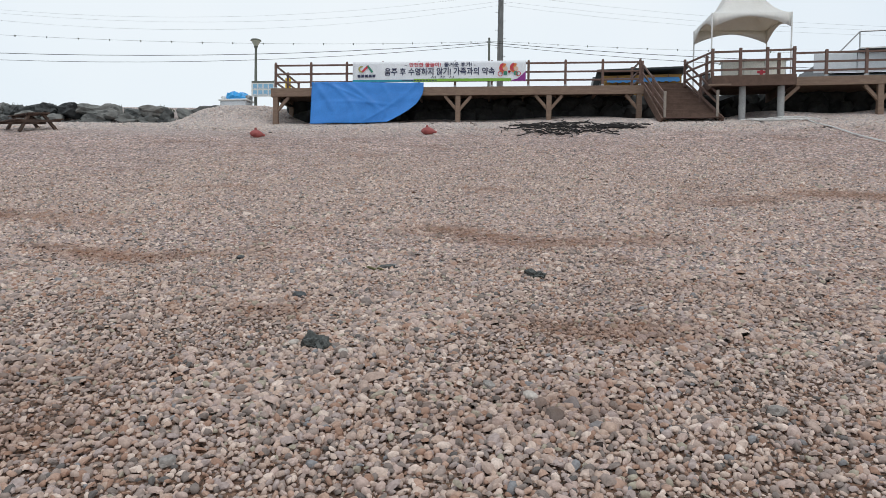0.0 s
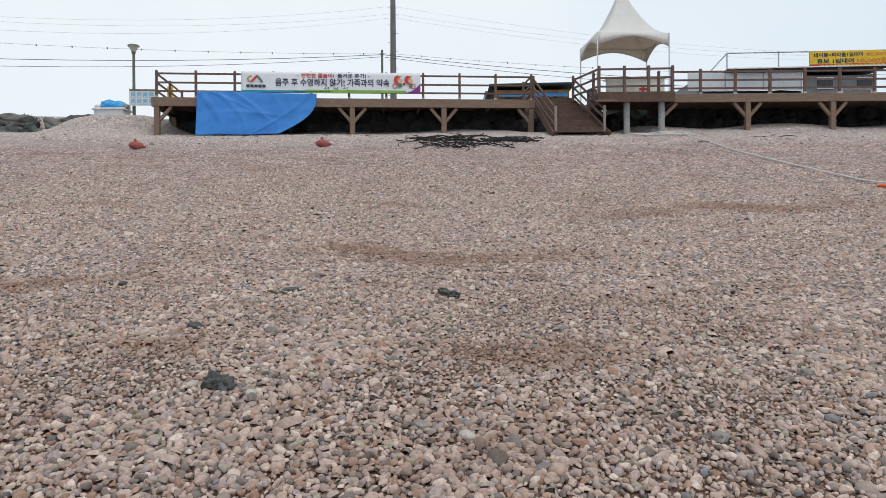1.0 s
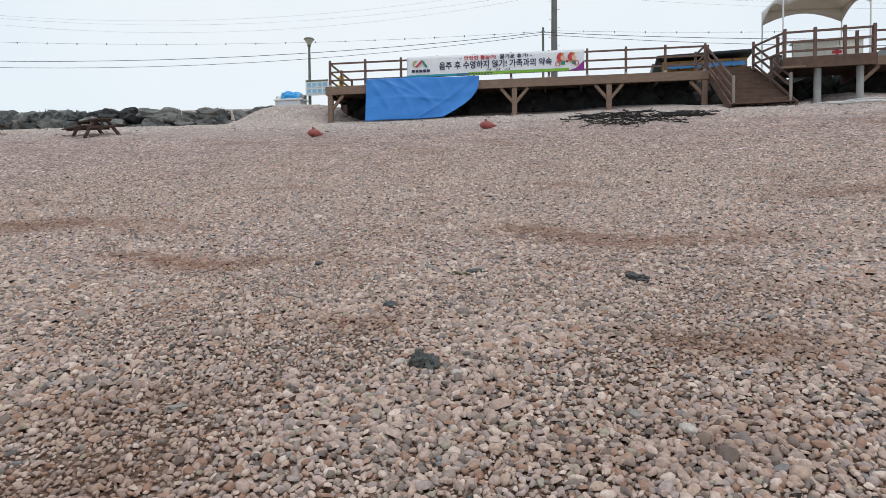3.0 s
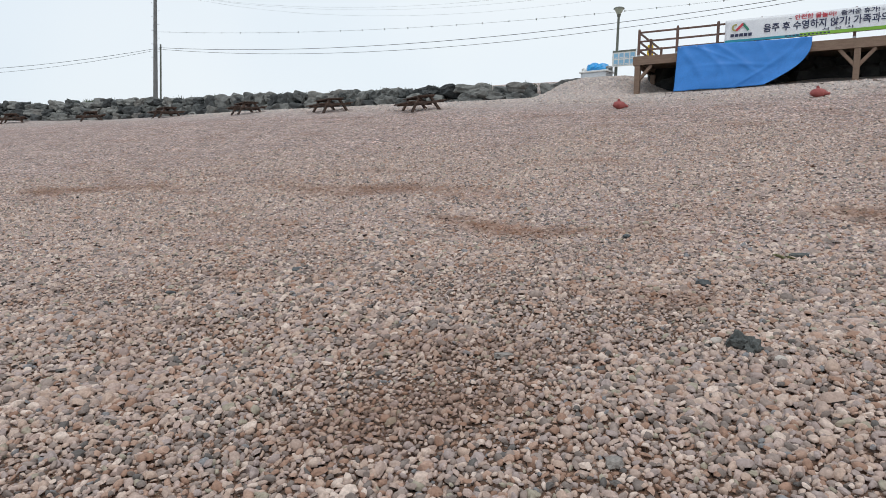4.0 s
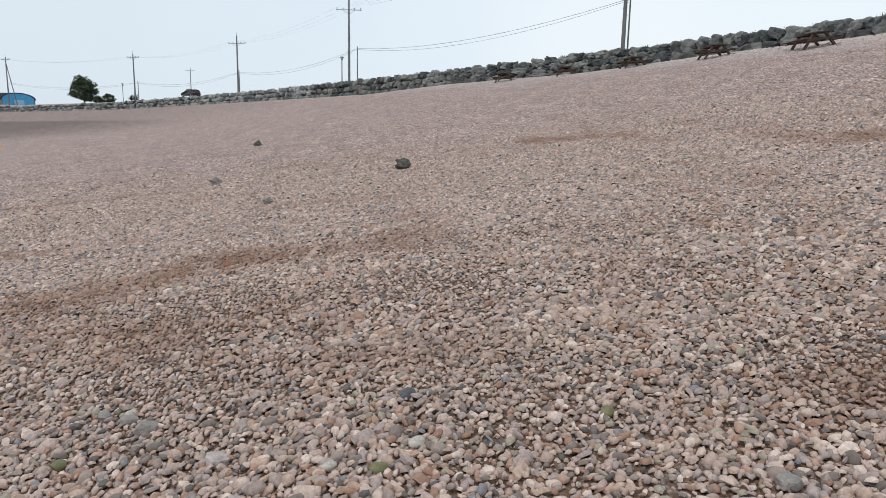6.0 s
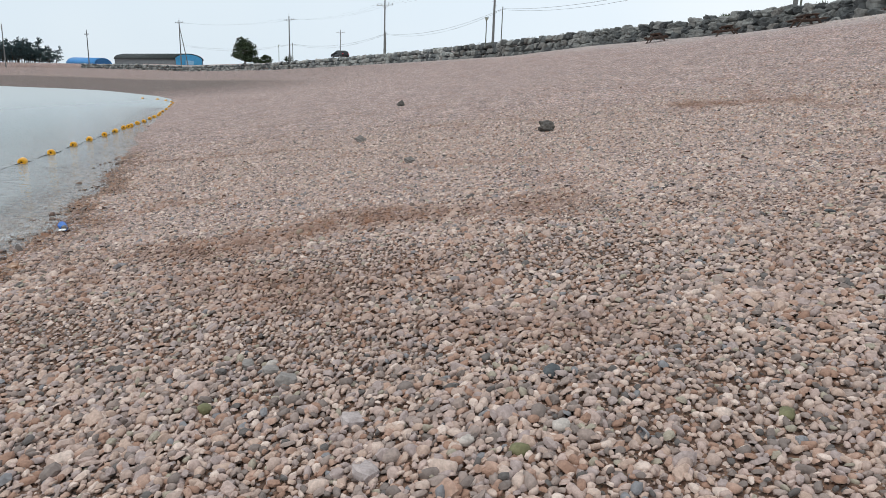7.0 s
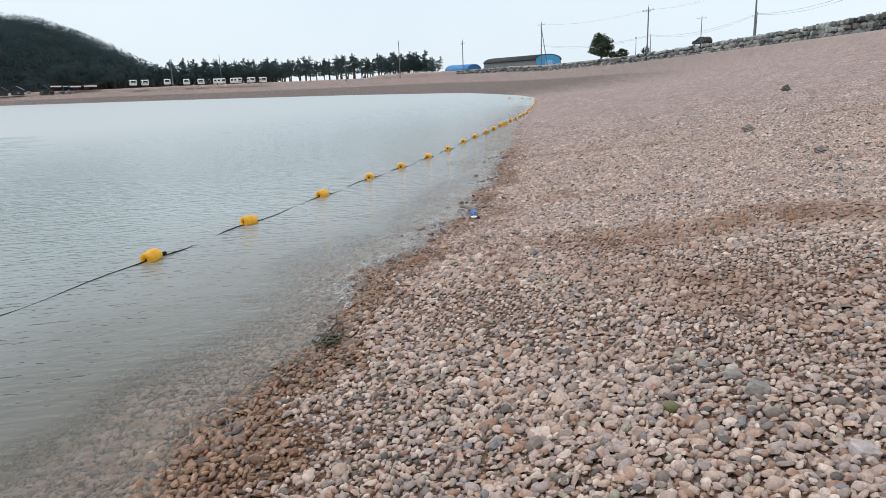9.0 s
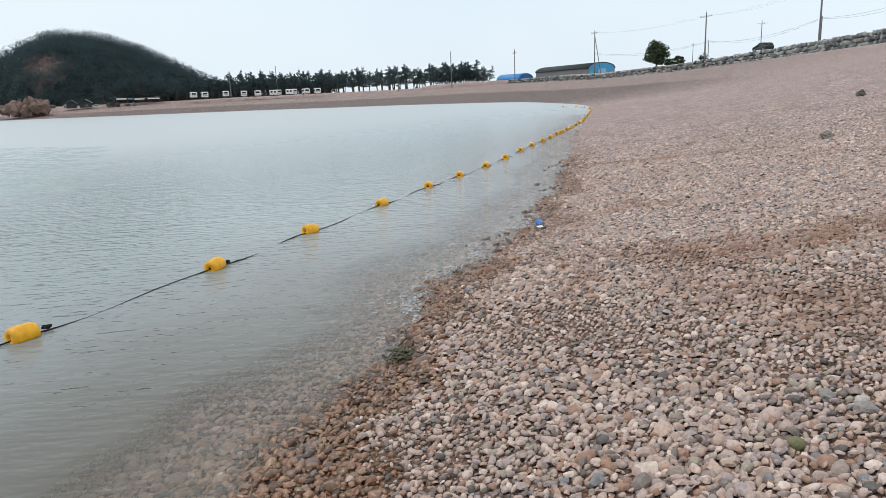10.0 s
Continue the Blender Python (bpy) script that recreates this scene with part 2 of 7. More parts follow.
    milky_sheen = ramp(n, [(0.0, (0.27, 0.24, 0.21)), (0.6, (0.325, 0.325, 0.305)), (0.92, (0.335, 0.352, 0.342)), (0.985, (0.34, 0.392, 0.392))])
    l.new(murky.outputs["Color"], milky_sheen.inputs["Fac"])
    # the water grows milkier along the beach, low-angle sky sheen mixed into its colour
    along = n.new("ShaderNodeSeparateXYZ")
    l.new(n.new("ShaderNodeNewGeometry").outputs["Position"], along.inputs[0])
    milk_sheen = n.new("ShaderNodeMapRange")
    for key, val in (("From Min", -3.0), ("From Max", -9.0)):
        milk_sheen.inputs[key].default_value = val
    l.new(along.outputs["X"], milk_sheen.inputs["Value"])
    l.new(mixing(n, l, milk_sheen.outputs["Result"], silty.outputs["Color"], milky_sheen.outputs["Color"]), body.inputs["Color"])
    gloss = n.new("ShaderNodeBsdfGlossy")
    # the open water is rougher than the lee of the shore
    sep = n.new("ShaderNodeSeparateXYZ")
    l.new(n.new("ShaderNodeNewGeometry").outputs["Position"], sep.inputs[0])
    open_water = n.new("ShaderNodeMapRange")
    for key, val in (("From Min", -13), ("From Max", -40), ("To Min", 0.10), ("To Max", 0.42)):
        open_water.inputs[key].default_value = val
    l.new(sep.outputs["Y"], open_water.inputs["Value"])
    l.new(open_water.outputs["Result"], gloss.inputs["Roughness"])
    l.new(k2.outputs["Normal"], gloss.inputs["Normal"])
    under, whole = n.new("ShaderNodeMixShader"), n.new("ShaderNodeMixShader")
    l.new(murky.outputs["Color"], under.inputs["Fac"])
    l.new(clear.outputs[0], under.inputs[1])
    l.new(body.outputs[0], under.inputs[2])
    # small waves keep the water from mirroring fully at low angles
    most = n.new("ShaderNodeMath")
    most.operation = "MINIMUM"
    most.inputs[1].default_value = 0.60
    l.new(fres.outputs[0], most.inputs[0])
    l.new(most.outputs[0], whole.inputs["Fac"])
    l.new(under.outputs[0], whole.inputs[1])
    l.new(gloss.outputs[0], whole.inputs[2])
    l.new(whole.outputs[0], out.inputs["Surface"])
    return m


M_SHINGLE, M_WATER = shingle_material(), water_material()
M_PEBBLE, M_WET = pebble_material("dry_pebbles"), pebble_material("wet_pebbles", wet=True)
M_SUNK = pebble_material("sunken_pebbles", wet=True, film=(1.0, 0.92, 0.83))
M_SHORE = pebble_material("dark_wet_stones", wet=True, film=(0.36, 0.30, 0.26))
M_PEBBLE1 = pebble_material("dry_pebble", single=True)
M_WOOD = worn("brown_stained_timber", (0.18, 0.115, 0.082), (0.25, 0.17, 0.122), 3, 0.75, (1, 1, 5))
M_WOOD_DARK = worn("red_brown_timber", (0.11, 0.062, 0.048), (0.175, 0.10, 0.078), 3, 0.7)
M_WOOD_STEP = worn("weathered_step_boards", (0.082, 0.045, 0.031), (0.140, 0.083, 0.060), 4, 0.8)
M_CONCRETE = worn("grey_concrete", (0.28, 0.28, 0.28), (0.40, 0.40, 0.39), 3, 0.9)
M_POLE = worn("pole_concrete", (0.14, 0.14, 0.14), (0.21, 0.21, 0.205), 2, 0.9)
M_BLACK = worn("black_cable", (0.015, 0.015, 0.017), (0.03, 0.03, 0.03), 8, 0.6)
M_STEEL = worn("galvanised_steel", (0.35, 0.36, 0.37), (0.5, 0.5, 0.5), 5, 0.45, metal=0.7)
M_WHITE = worn("white_painted_metal", (0.70, 0.70, 0.68), (0.82, 0.82, 0.80), 4, 0.45)
M_CANVAS = worn("white_tent_canvas", (0.80, 0.79, 0.76), (0.88, 0.87, 0.85), 2, 0.6, strength=0.1)
M_TARP = worn("blue_tarpaulin", (0.022, 0.185, 0.57), (0.036, 0.235, 0.68), 2, 0.5, strength=0.15)


def boulder_material(name, single, pale=1.0):
    m, n, l, b = material(name, 0.9)
    pick = n.new("ShaderNodeObjectInfo").outputs["Random"] if single else n.new("ShaderNodeNewGeometry").outputs["Random Per Island"]
    tone = ramp(n, [(q, tuple(pale * w for w in t)) for q, t in [(0, (0.036, 0.039, 0.042)), (0.3, (0.085, 0.09, 0.092)), (0.6, (0.145, 0.148, 0.145)), (0.85, (0.21, 0.213, 0.208)), (1, (0.14, 0.132, 0.125))]])
    l.new(pick, tone.inputs["Fac"])
    a = noise_tex(n, l, 2.2, 6, None, 0.65, "World")
    g = ramp(n, [(0.3, (0.55, 0.56, 0.55)), (0.7, (1.35, 1.33, 1.28))])
    l.new(a, g.inputs["Fac"])
    l.new(mixing(n, l, 1.0, tone.outputs["Color"], g.outputs["Color"], "MULTIPLY"), b.inputs["Base Color"])
    bumped(n, l, b, noise_tex(n, l, 9, 6, None, 0.7, "World"), 0.9, 0.05)
    return m


# near-black colour carries the shade under the decks
M_DARKBANK = worn("dark_boulder_shade", (0.012, 0.013, 0.014), (0.05, 0.05, 0.048), 2, 0.95, strength=0.8, fine=10, space="World")
M_STONE, M_STONES = boulder_material("grey_boulder", True, 1.15), boulder_material("pale_grey_masonry", False, 1.9)
M_GRASS = worn("wild_grass", (0.03, 0.05, 0.02), (0.09, 0.12, 0.05), 4, 0.9)
# both tones are lifted and blued for the haze over the distance
M_LEAF = worn("hazed_pine_needles", (0.036, 0.060, 0.068), (0.070, 0.108, 0.112), 0.8, 0.9, space="World", fine=6)


def let_light_through(m, color, much):
    n, l = m.node_tree.nodes, m.node_tree.links
    t, x = n.new("ShaderNodeBsdfTranslucent"), n.new("ShaderNodeMixShader")
    t.inputs["Color"].default_value, x.inputs["Fac"].default_value = (*color, 1), much
    l.new(n["Principled BSDF"].outputs[0], x.inputs[1])
    l.new(t.outputs[0], x.inputs[2])
    l.new(x.outputs[0], n["Material Output"].inputs["Surface"])


let_light_through(M_CANVAS, (0.84, 0.74, 0.58), 0.24)
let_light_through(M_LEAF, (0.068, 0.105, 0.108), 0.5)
M_BARK = worn("dark_bark", (0.04, 0.032, 0.027), (0.09, 0.07, 0.055), 3, 0.95)
M_RED = worn("faded_red_plastic", (0.26, 0.048, 0.045), (0.40, 0.105, 0.095), 5, 0.6)
M_YELLOW = worn("yellow_float_plastic", (0.76, 0.34, 0.004), (0.86, 0.43, 0.006), 3, 0.4, strength=0.08, fine=9)
M_BLUE = worn("blue_paint", (0.03, 0.20, 0.50), (0.05, 0.28, 0.62), 4, 0.5)
M_ROOF = worn("dark_sheet_roof", (0.022, 0.027, 0.028), (0.042, 0.050, 0.050), 1, 0.9)
M_CYAN = worn("light_blue_sheet", (0.05, 0.30, 0.55), (0.07, 0.38, 0.66), 1, 0.6)
M_GREYWALL = worn("grey_sheet_wall", (0.14, 0.155, 0.165), (0.20, 0.21, 0.22), 1.5, 0.6)
M_PALEWALL = worn("pale_panel", (0.62, 0.63, 0.64), (0.76, 0.76, 0.75), 1.2, 0.6)
M_GLASS = worn("dark_window_glass", (0.012, 0.014, 0.016), (0.03, 0.033, 0.036), 2, 0.08, strength=0.02)
M_CARPAINT = worn("black_car_paint", (0.008, 0.008, 0.010), (0.014, 0.014, 0.016), 2, 0.2, strength=0.02)
M_TYRE = worn("tyre_rubber", (0.012, 0.012, 0.012), (0.025, 0.025, 0.025), 8, 0.9)
M_EARTH = worn("rusty_cliff_rock", (0.055, 0.038, 0.035), (0.15, 0.10, 0.088), 0.4, 0.95, strength=0.8, fine=3, space="World")
M_EARTHLIGHT = worn("tan_boulder", (0.12, 0.078, 0.064), (0.27, 0.18, 0.145), 0.5, 0.95, strength=0.8, fine=3, space="World")
# dark tone stands in for the fine shadows among the trees
M_WOODFLOOR = worn("wood_floor_shade_tone", (0.012, 0.020, 0.020), (0.022, 0.034, 0.033), 0.3, 0.95, space="World")
M_ROPE = worn("weathered_white_rope", (0.55, 0.54, 0.52), (0.74, 0.73, 0.71), 9, 0.9)
M_WEED = worn("dried_black_seaweed", (0.006, 0.005, 0.005), (0.020, 0.015, 0.014), 9, 0.95)

# ---- plan of the beach: lines from the waterline up to the foot of the sea wall ----
SHORE_X = np.array([-65, -41.6, -27.5, -19.6, -15.7, -12.5, -9.6, -8.0, -6.3, -5.3, -4.5, -3.4, -2.5, 0, 10, 60, 300])
SHORE_Y = np.array([-24, -17.2, -13.4, -10.8, -9.65, -8.72, -8.0, -7.97, -7.70, -7.26, -7.0, -6.93, -6.65, -6.3, -6.3, -6.0, -5.0])
WALL_X = np.array([-65, -49, -29, -16, -12, 4, 12, 20, 300])
WALL_Y = np.array([16.7, 22.7, 25.2, 27.0, 28.6, 29.5, 29.8, 30, 31])
BASE_X = np.array([-65, -49, -29, -16, -12, 4, 20, 300])
BASE_Z = np.array([6.65, 6.8, 6.95, 6.93, 7.08, 7.3, 7.4, 7.4])
PROF_U = np.array([-1.0, -0.45, -0.2, 0, 0.09, 0.13, 0.254, 0.33, 0.55, 0.787, 0.927, 1.0])
PROF_H = np.array([-0.30, -0.22, -0.12, 0, 0.057, 0.083, 0.169, 0.224, 0.468, 0.777, 0.942, 1.0])
# shore point, wall foot and its height past the near stretch, along the bay
FAR = [((-65, -24), (-65, 16.7), 6.65), ((-76, -27.5), (-80, 11.1), 6.1), ((-88, -33), (-108, -0.2), 5.95), ((-105, -44), (-137, -17.5), 5.35),
       ((-116, -52), (-154, -31), 4.75), ((-121, -60), (-187, -58.7), 4.2), ((-124, -70), (-197, -75), 4.4), ((-127, -84), (-204, -93), 4.3),
       ((-125, -98), (-190, -118), 3.5), ((-123, -122), (-168, -139), 3.1), ((-115, -144), (-150, -155), 2.9), ((-107, -165), (-131, -171), 2.5),
       ((-99, -187), (-112, -190), 2.3), ((-90, -215), (-98, -218), 2.2), ((-70, -270), (-78, -276), 2.2)]


def mound(x, y):
    """Shingle heaped up beside the end of the deck."""
    return 0.92 * np.exp(-(((x + 14.5) / 2.7) ** 2 + ((y - 28.3) / 2.8) ** 2) ** 2.2)


def underdeck(x, y):
    """Shingle banked up in the shade under the deck."""
    k = np.clip((y - 26.9) / 1.3, 0, 1) * np.clip((x + 11.5) / 1.5, 0, 1) * np.clip((4.2 - x) / 1.0, 0, 1)
    k2 = np.clip((y - 26.3) / 1.1, 0, 1) * np.clip((x - 8.2) / 1.0, 0, 1)
    return (0.10 * k + 0.20 * k2) * (1 + 0.5 * np.sin(0.9 * x + 0.4))


# old tide lines and rusty drifts: middle, half length, half width, turn, strength
SILT = [(-4.9, 5.25, 2.0, 0.34, 8, 0.95), (0.0, 6.85, 2.5, 0.42, -6, 0.9), (6.2, 10.5, 3.0, 0.5, 8, 0.85), (0.9, 3.0, 0.9, 0.45, 0, 0.8),
        (-9.4, 6.8, 3.0, 0.55, 4, 0.9), (-15.8, 4.6, 2.2, 0.5, 33, 0.9), (-7.9, -3.6, 2.9, 0.62, 103, 0.9), (-5.9, -4.5, 1.7, 0.55, 80, 0.6),
        (-12.0, -1.8, 1.5, 0.4, 80, 0.45), (-17.0, -7.6, 2.4, 0.16, 82, 1.0), (-11.0, -6.7, 0.6, 0.3, 70, 0.7), (-2.3, -0.1, 0.8, 0.35, 40, 0.65),
        (-2.7, 0.95, 0.7, 0.3, 10, 0.5), (-4.4, -2.6, 1.0, 0.35, 60, 0.45), (2.6, 4.6, 1.2, 0.4, -10, 0.4), (-8.8, 3.2, 1.8, 0.4, 15, 0.35)]


def silt_at(x, y):
    w = 0.25 * np.sin(2.1 * x + 1.3 * y) + 0.2 * np.sin(1.2 * x - 2.9 * y + 1.0)
    out = np.zeros_like(x)
    for cx, cy, long, wide, turn, much in SILT:
        c, q = math.cos(radians(turn)), math.sin(radians(turn))
        u, v = (x - cx) * c + (y - cy) * q, (y - cy) * c - (x - cx) * q
        v = v + 0.45 * wide * np.sin(1.9 * u + cx)
        out = np.maximum(out, much * np.clip(1.35 - np.sqrt((u / long) ** 2 + (v / wide) ** 2) + w * 0.7, 0, 1))
    return out


def wobble(x, y):
    r = 0.014 * np.sin(0.9 * x + 0.5 * y) * np.sin(0.7 * y - 0.35 * x + 1.0) + 0.008 * np.sin(2.3 * x - 1.1 * y + 0.6)
    ridge = 0.018 * np.sin(0.12 * x + 1.15 * y + 0.8 * np.sin(0.21 * x)) * np.clip((y - np.interp(x, SHORE_X, SHORE_Y)) / 5 - 0.4, 0, 1)
    return r + ridge + 0.006 * np.sin(5.3 * x + 1.7 * y) * np.sin(1.1 * x - 3.9 * y)


def beach(x, y):
    """Height of the beach for x over -65."""
    ys, yw, zb = np.interp(x, SHORE_X, SHORE_Y), np.interp(x, WALL_X, WALL_Y), np.interp(x, BASE_X, BASE_Z)
    u = (y - ys) / (yw - ys)
    return zb * np.interp(u, PROF_U, PROF_H) + mound(x, y) + underdeck(x, y) + wobble(x, y)


def mesh_object(name, verts, faces, mat, parent=None, label="", smooth=False):
    me = bpy.data.meshes.new(name)
    me.from_pydata([tuple(v) for v in verts], [], faces)
    me.materials.append(mat)
    if smooth:
        me.polygons.foreach_set("use_smooth", [True] * len(me.polygons))
    ob = new(name, me)
    ob.parent = parent
    if label:
        ob["label"] = label
    return ob


def part(name, bm, mat, parent=None, label="", smooth=False):
    me = bpy.data.meshes.new(name)
    bm.to_mesh(me)
    bm.free()
    me.materials.append(mat)
    if smooth:
        me.polygons.foreach_set("use_smooth", [True] * len(me.polygons))
    ob = new(name, me)
    ob.parent = parent
    if label:
        ob["label"] = label
    return ob


def sheet(rows, cols):
    return [(r * cols + c, r * cols + c + 1, (r + 1) * cols + c + 1, (r + 1) * cols + c) for r in range(rows - 1) for c in range(cols - 1)]


def build_ground():
    us = np.concatenate([np.linspace(-1, -0.3, 8), np.linspace(-0.27, 0.42, 140), np.linspace(0.435, 1.0, 40)])
    xs = np.concatenate([np.array([300, 200, 120, 80, 60, 45, 34]), np.arange(28, 7, -0.5), np.arange(7, -9, -0.25), np.arange(-9, -30, -0.5), np.arange(-30, -65, -1.5)])
    rows = []
    for x in xs:
        ys, yw = np.interp(x, SHORE_X, SHORE_Y), np.interp(x, WALL_X, WALL_Y)
        y = ys + us * (yw - ys)
        line = list(zip([x] * len(us), y, beach(np.full(len(us), x), y)))
        top = np.interp(x, BASE_X, BASE_Z) + 1.0
        rows.append(line + [(x, yw + b, top + dz) for b, dz in ((1.2, 0.0), (3, 0.12), (12, 0.0), (60, -0.3), (400, -0.8), (2500, -0.8))])
    for k in range(len(FAR) - 1):
        (s0, w0, z0), (s1, w1, z1) = FAR[k], FAR[k + 1]
        for f in np.linspace(0, 1, 9)[:-1] if k < len(FAR) - 2 else np.linspace(0, 1, 9):
            s, w, z = np.array(s0) * (1 - f) + np.array(s1) * f, np.array(w0) * (1 - f) + np.array(w1) * f, z0 * (1 - f) + z1 * f
            p = s + us[:, None] * (w - s)
            h = z * np.interp(us, PROF_U, PROF_H)
            d = (w - s) / np.linalg.norm(w - s)
            if k > 8:
                d = np.array((-0.78, -0.62))
            rise = 1.55 if k < 6 else (1.2 if k < 8 else 0.5)
            line = [(a, b, c) for (a, b), c in zip(p, h)]
            rows.append(line + [(*(w + d * q), z + rise + dz) for q, dz in ((1.2, 0), (3, 0.1), (12, 0), (60, -0.3), (400, -0.8), (2500, -0.8))])
    cols = len(us) + 6
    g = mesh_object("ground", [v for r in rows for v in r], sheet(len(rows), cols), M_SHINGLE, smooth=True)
    # dark wet tidal stretch along the far waterline
    tide = g.data.attributes.new("tide", "FLOAT", "POINT")
    low = np.clip((0.60 - us) / 0.12, 0.4, 1)
    far_side = np.clip((-78 - np.array([r[len(us) - 1][0] for r in rows])) / 55, 0, 1)
    tide.data.foreach_set("value", (far_side[:, None] * np.concatenate([low, np.zeros(6)])[None]).ravel().astype(np.float32))
    # where the near stones lie: rusty grit with gap shade in its colour
    grit_shade = g.data.attributes.new("grit_shade", "FLOAT", "POINT")
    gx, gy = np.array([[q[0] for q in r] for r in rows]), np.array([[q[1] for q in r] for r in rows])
    grit_shade.data.foreach_set("value", np.clip((9.0 - np.hypot(gx + 0.2, gy + 3.4)) / 3.0, 0, 1).ravel().astype(np.float32))
    silt = g.data.attributes.new("silt", "FLOAT", "POINT")
    silt.data.foreach_set("value", silt_at(gx, gy).ravel().astype(np.float32))
    return tagged(g, "sloping pebble beach with rusty silt streaks", "beach", kind="structure")


ground = build_ground()


def build_water():
    xs = np.unique(np.concatenate([np.linspace(-2500, -200, 6), np.linspace(-200, -34, 20), np.arange(-34, 12, 0.25), np.linspace(12, 300, 12), [2500]]))
    ys = np.unique(np.concatenate([np.linspace(-2500, -300, 6), np.linspace(-300, -24, 24), np.arange(-24, -6, 0.25), [-5, -3]]))
    gx, gy = np.meshgrid(xs, ys)
    v = np.stack([gx.ravel(), gy.ravel(), np.zeros(gx.size)], 1)
    ob = mesh_object("water", v, sheet(len(ys), len(xs)), M_WATER, smooth=True)
    deep = np.where(gx > -60, -beach(gx, gy), 1.5).ravel()
    at = ob.data.attributes.new("depth", "FLOAT", "POINT")
    at.data.foreach_set("value", np.clip(deep, 0.0, 0.8).astype(np.float32))
    return tagged(ob, "calm grey-green sea water with small ripples", "sea", kind="structure")


water = build_water()
seabed = tagged(mesh_object("seabed", [(-2500, -2500, -2.3), (2500, -2500, -2.3), (2500, -8, -2.3), (-2500, -8, -2.3)], [(0, 1, 2, 3)], M_SHINGLE),
                "pale stony sea bed under the water", "sea bed", kind="structure")


# ---- building helpers ----
def bar(bm, p, q, w, h, up=(0, 0, 1), bevel=0.0):
    """A squared timber from p to q, w across and h along up."""
    p, q = Vector(p), Vector(q)
    a = (q - p).normalized()
    s = a.cross(Vector(up))
    if s.length < 1e-4:
        s = a.cross(Vector((0, 1, 0)))
    s.normalize()
    t = s.cross(a)
    m = Matrix((s, a, t)).transposed().to_4x4()
    m.translation = (p + q) / 2
    r = bmesh.ops.create_cube(bm, size=1.0, matrix=m @ Matrix.Diagonal((w, (q - p).length, h, 1)))
    if bevel:
        edges = {e for v in r["verts"] for e in v.link_edges}
        bmesh.ops.bevel(bm, geom=list(edges), offset=bevel, segments=1, affect="EDGES")
    return bm


def rod(bm, p, q, r, r2=None, seg=10, caps=True):
    p, q = Vector(p), Vector(q)
    m = (q - p).to_track_quat("Z", "Y").to_matrix().to_4x4()
    m.translation = (p + q) / 2
    bmesh.ops.create_cone(bm, cap_ends=caps, segments=seg, radius1=r, radius2=r if r2 is None else r2, depth=(q - p).length, matrix=m)
    return bm


def bent(bm, points, r, seg=6):
    """A closed tube along the points."""
    rings = []
    for i, p in enumerate(points):
        d = (points[min(i + 1, len(points) - 1)] - points[max(i - 1, 0)]).normalized()
        s = d.cross(Vector((0, 0, 1)) if abs(d.z) < 0.95 else Vector((1, 0, 0))).normalized()
        t = s.cross(d)
        rings.append([bm.verts.new(p + (s * math.cos(6.2832 * k / seg) + t * math.sin(6.2832 * k / seg)) * r) for k in range(seg)])
    for a, b in zip(rings, rings[1:]):
        for k in range(seg):
            bm.faces.new((a[k], a[(k + 1) % seg], b[(k + 1) % seg], b[k]))
    bm.faces.new(rings[0][::-1])
    bm.faces.new(rings[-1])
    return bm


def thing(name, at=(0, 0, 0), label="", category="", group="", kind=""):
    ob = new(name)
    ob.empty_display_size = 0.2
    ob.location = at
    return tagged(ob, label, category, group, kind)


def lump(bm, size, seed=0, rough=0.18, sub=2, at=(0, 0, 0), turn=(0, 0, 0), blocky=0.0):
    """A stone: a ball cut by noise, blocky ones towards a cube."""
    r = bmesh.ops.create_icosphere(bm, subdivisions=sub, radius=1.0)
    off = Vector((seed * 3.7, seed * 1.3, seed * 2.1))
    m = Matrix.LocRotScale(at, Euler(turn), None)
    for v in r["verts"]:
        c = v.co.copy()
        if blocky:
            k = max(abs(c.x), abs(c.y), abs(c.z))
            c = c.lerp(c / k, blocky)
        c *= 1 + rough * noise.noise(c * 1.3 + off) + rough * 0.5 * noise.noise(c * 3.1 + off)
        v.co = m @ Vector((c.x * size[0], c.y * size[1], c.z * size[2]))
    return bm


# ---- sea wall of stacked boulders ----
WALL_LINE = [(-15.2, 27.1), (-29, 25.2), (-49, 22.7), (-65, 16.7), (-80, 11.1), (-108, -0.2), (-137, -17.5), (-154, -31), (-187, -58.7), (-197, -75), (-204, -93)]
WALL_FOOT = [6.9, 6.95, 6.8, 6.6, 6.05, 5.9, 5.3, 4.7, 4.15, 4.35, 4.25]
WALL_TOP = [7.72, 7.9, 8.3, 8.1, 8.03, 7.7, 6.95, 6.3, 5.6, 5.85, 5.6]


def wall_at(s):
    """Point, direction, foot and top at s metres along the wall."""
    for k in range(len(WALL_LINE) - 1):
        a, b = Vector(WALL_LINE[k]), Vector(WALL_LINE[k + 1])
        n = (b - a).length
        if s <= n or k == len(WALL_LINE) - 2:
            f = s / n
            return a.lerp(b, f), (b - a) / n, WALL_FOOT[k] * (1 - f) + WALL_FOOT[k + 1] * f, WALL_TOP[k] * (1 - f) + WALL_TOP[k + 1] * f
        s -= n


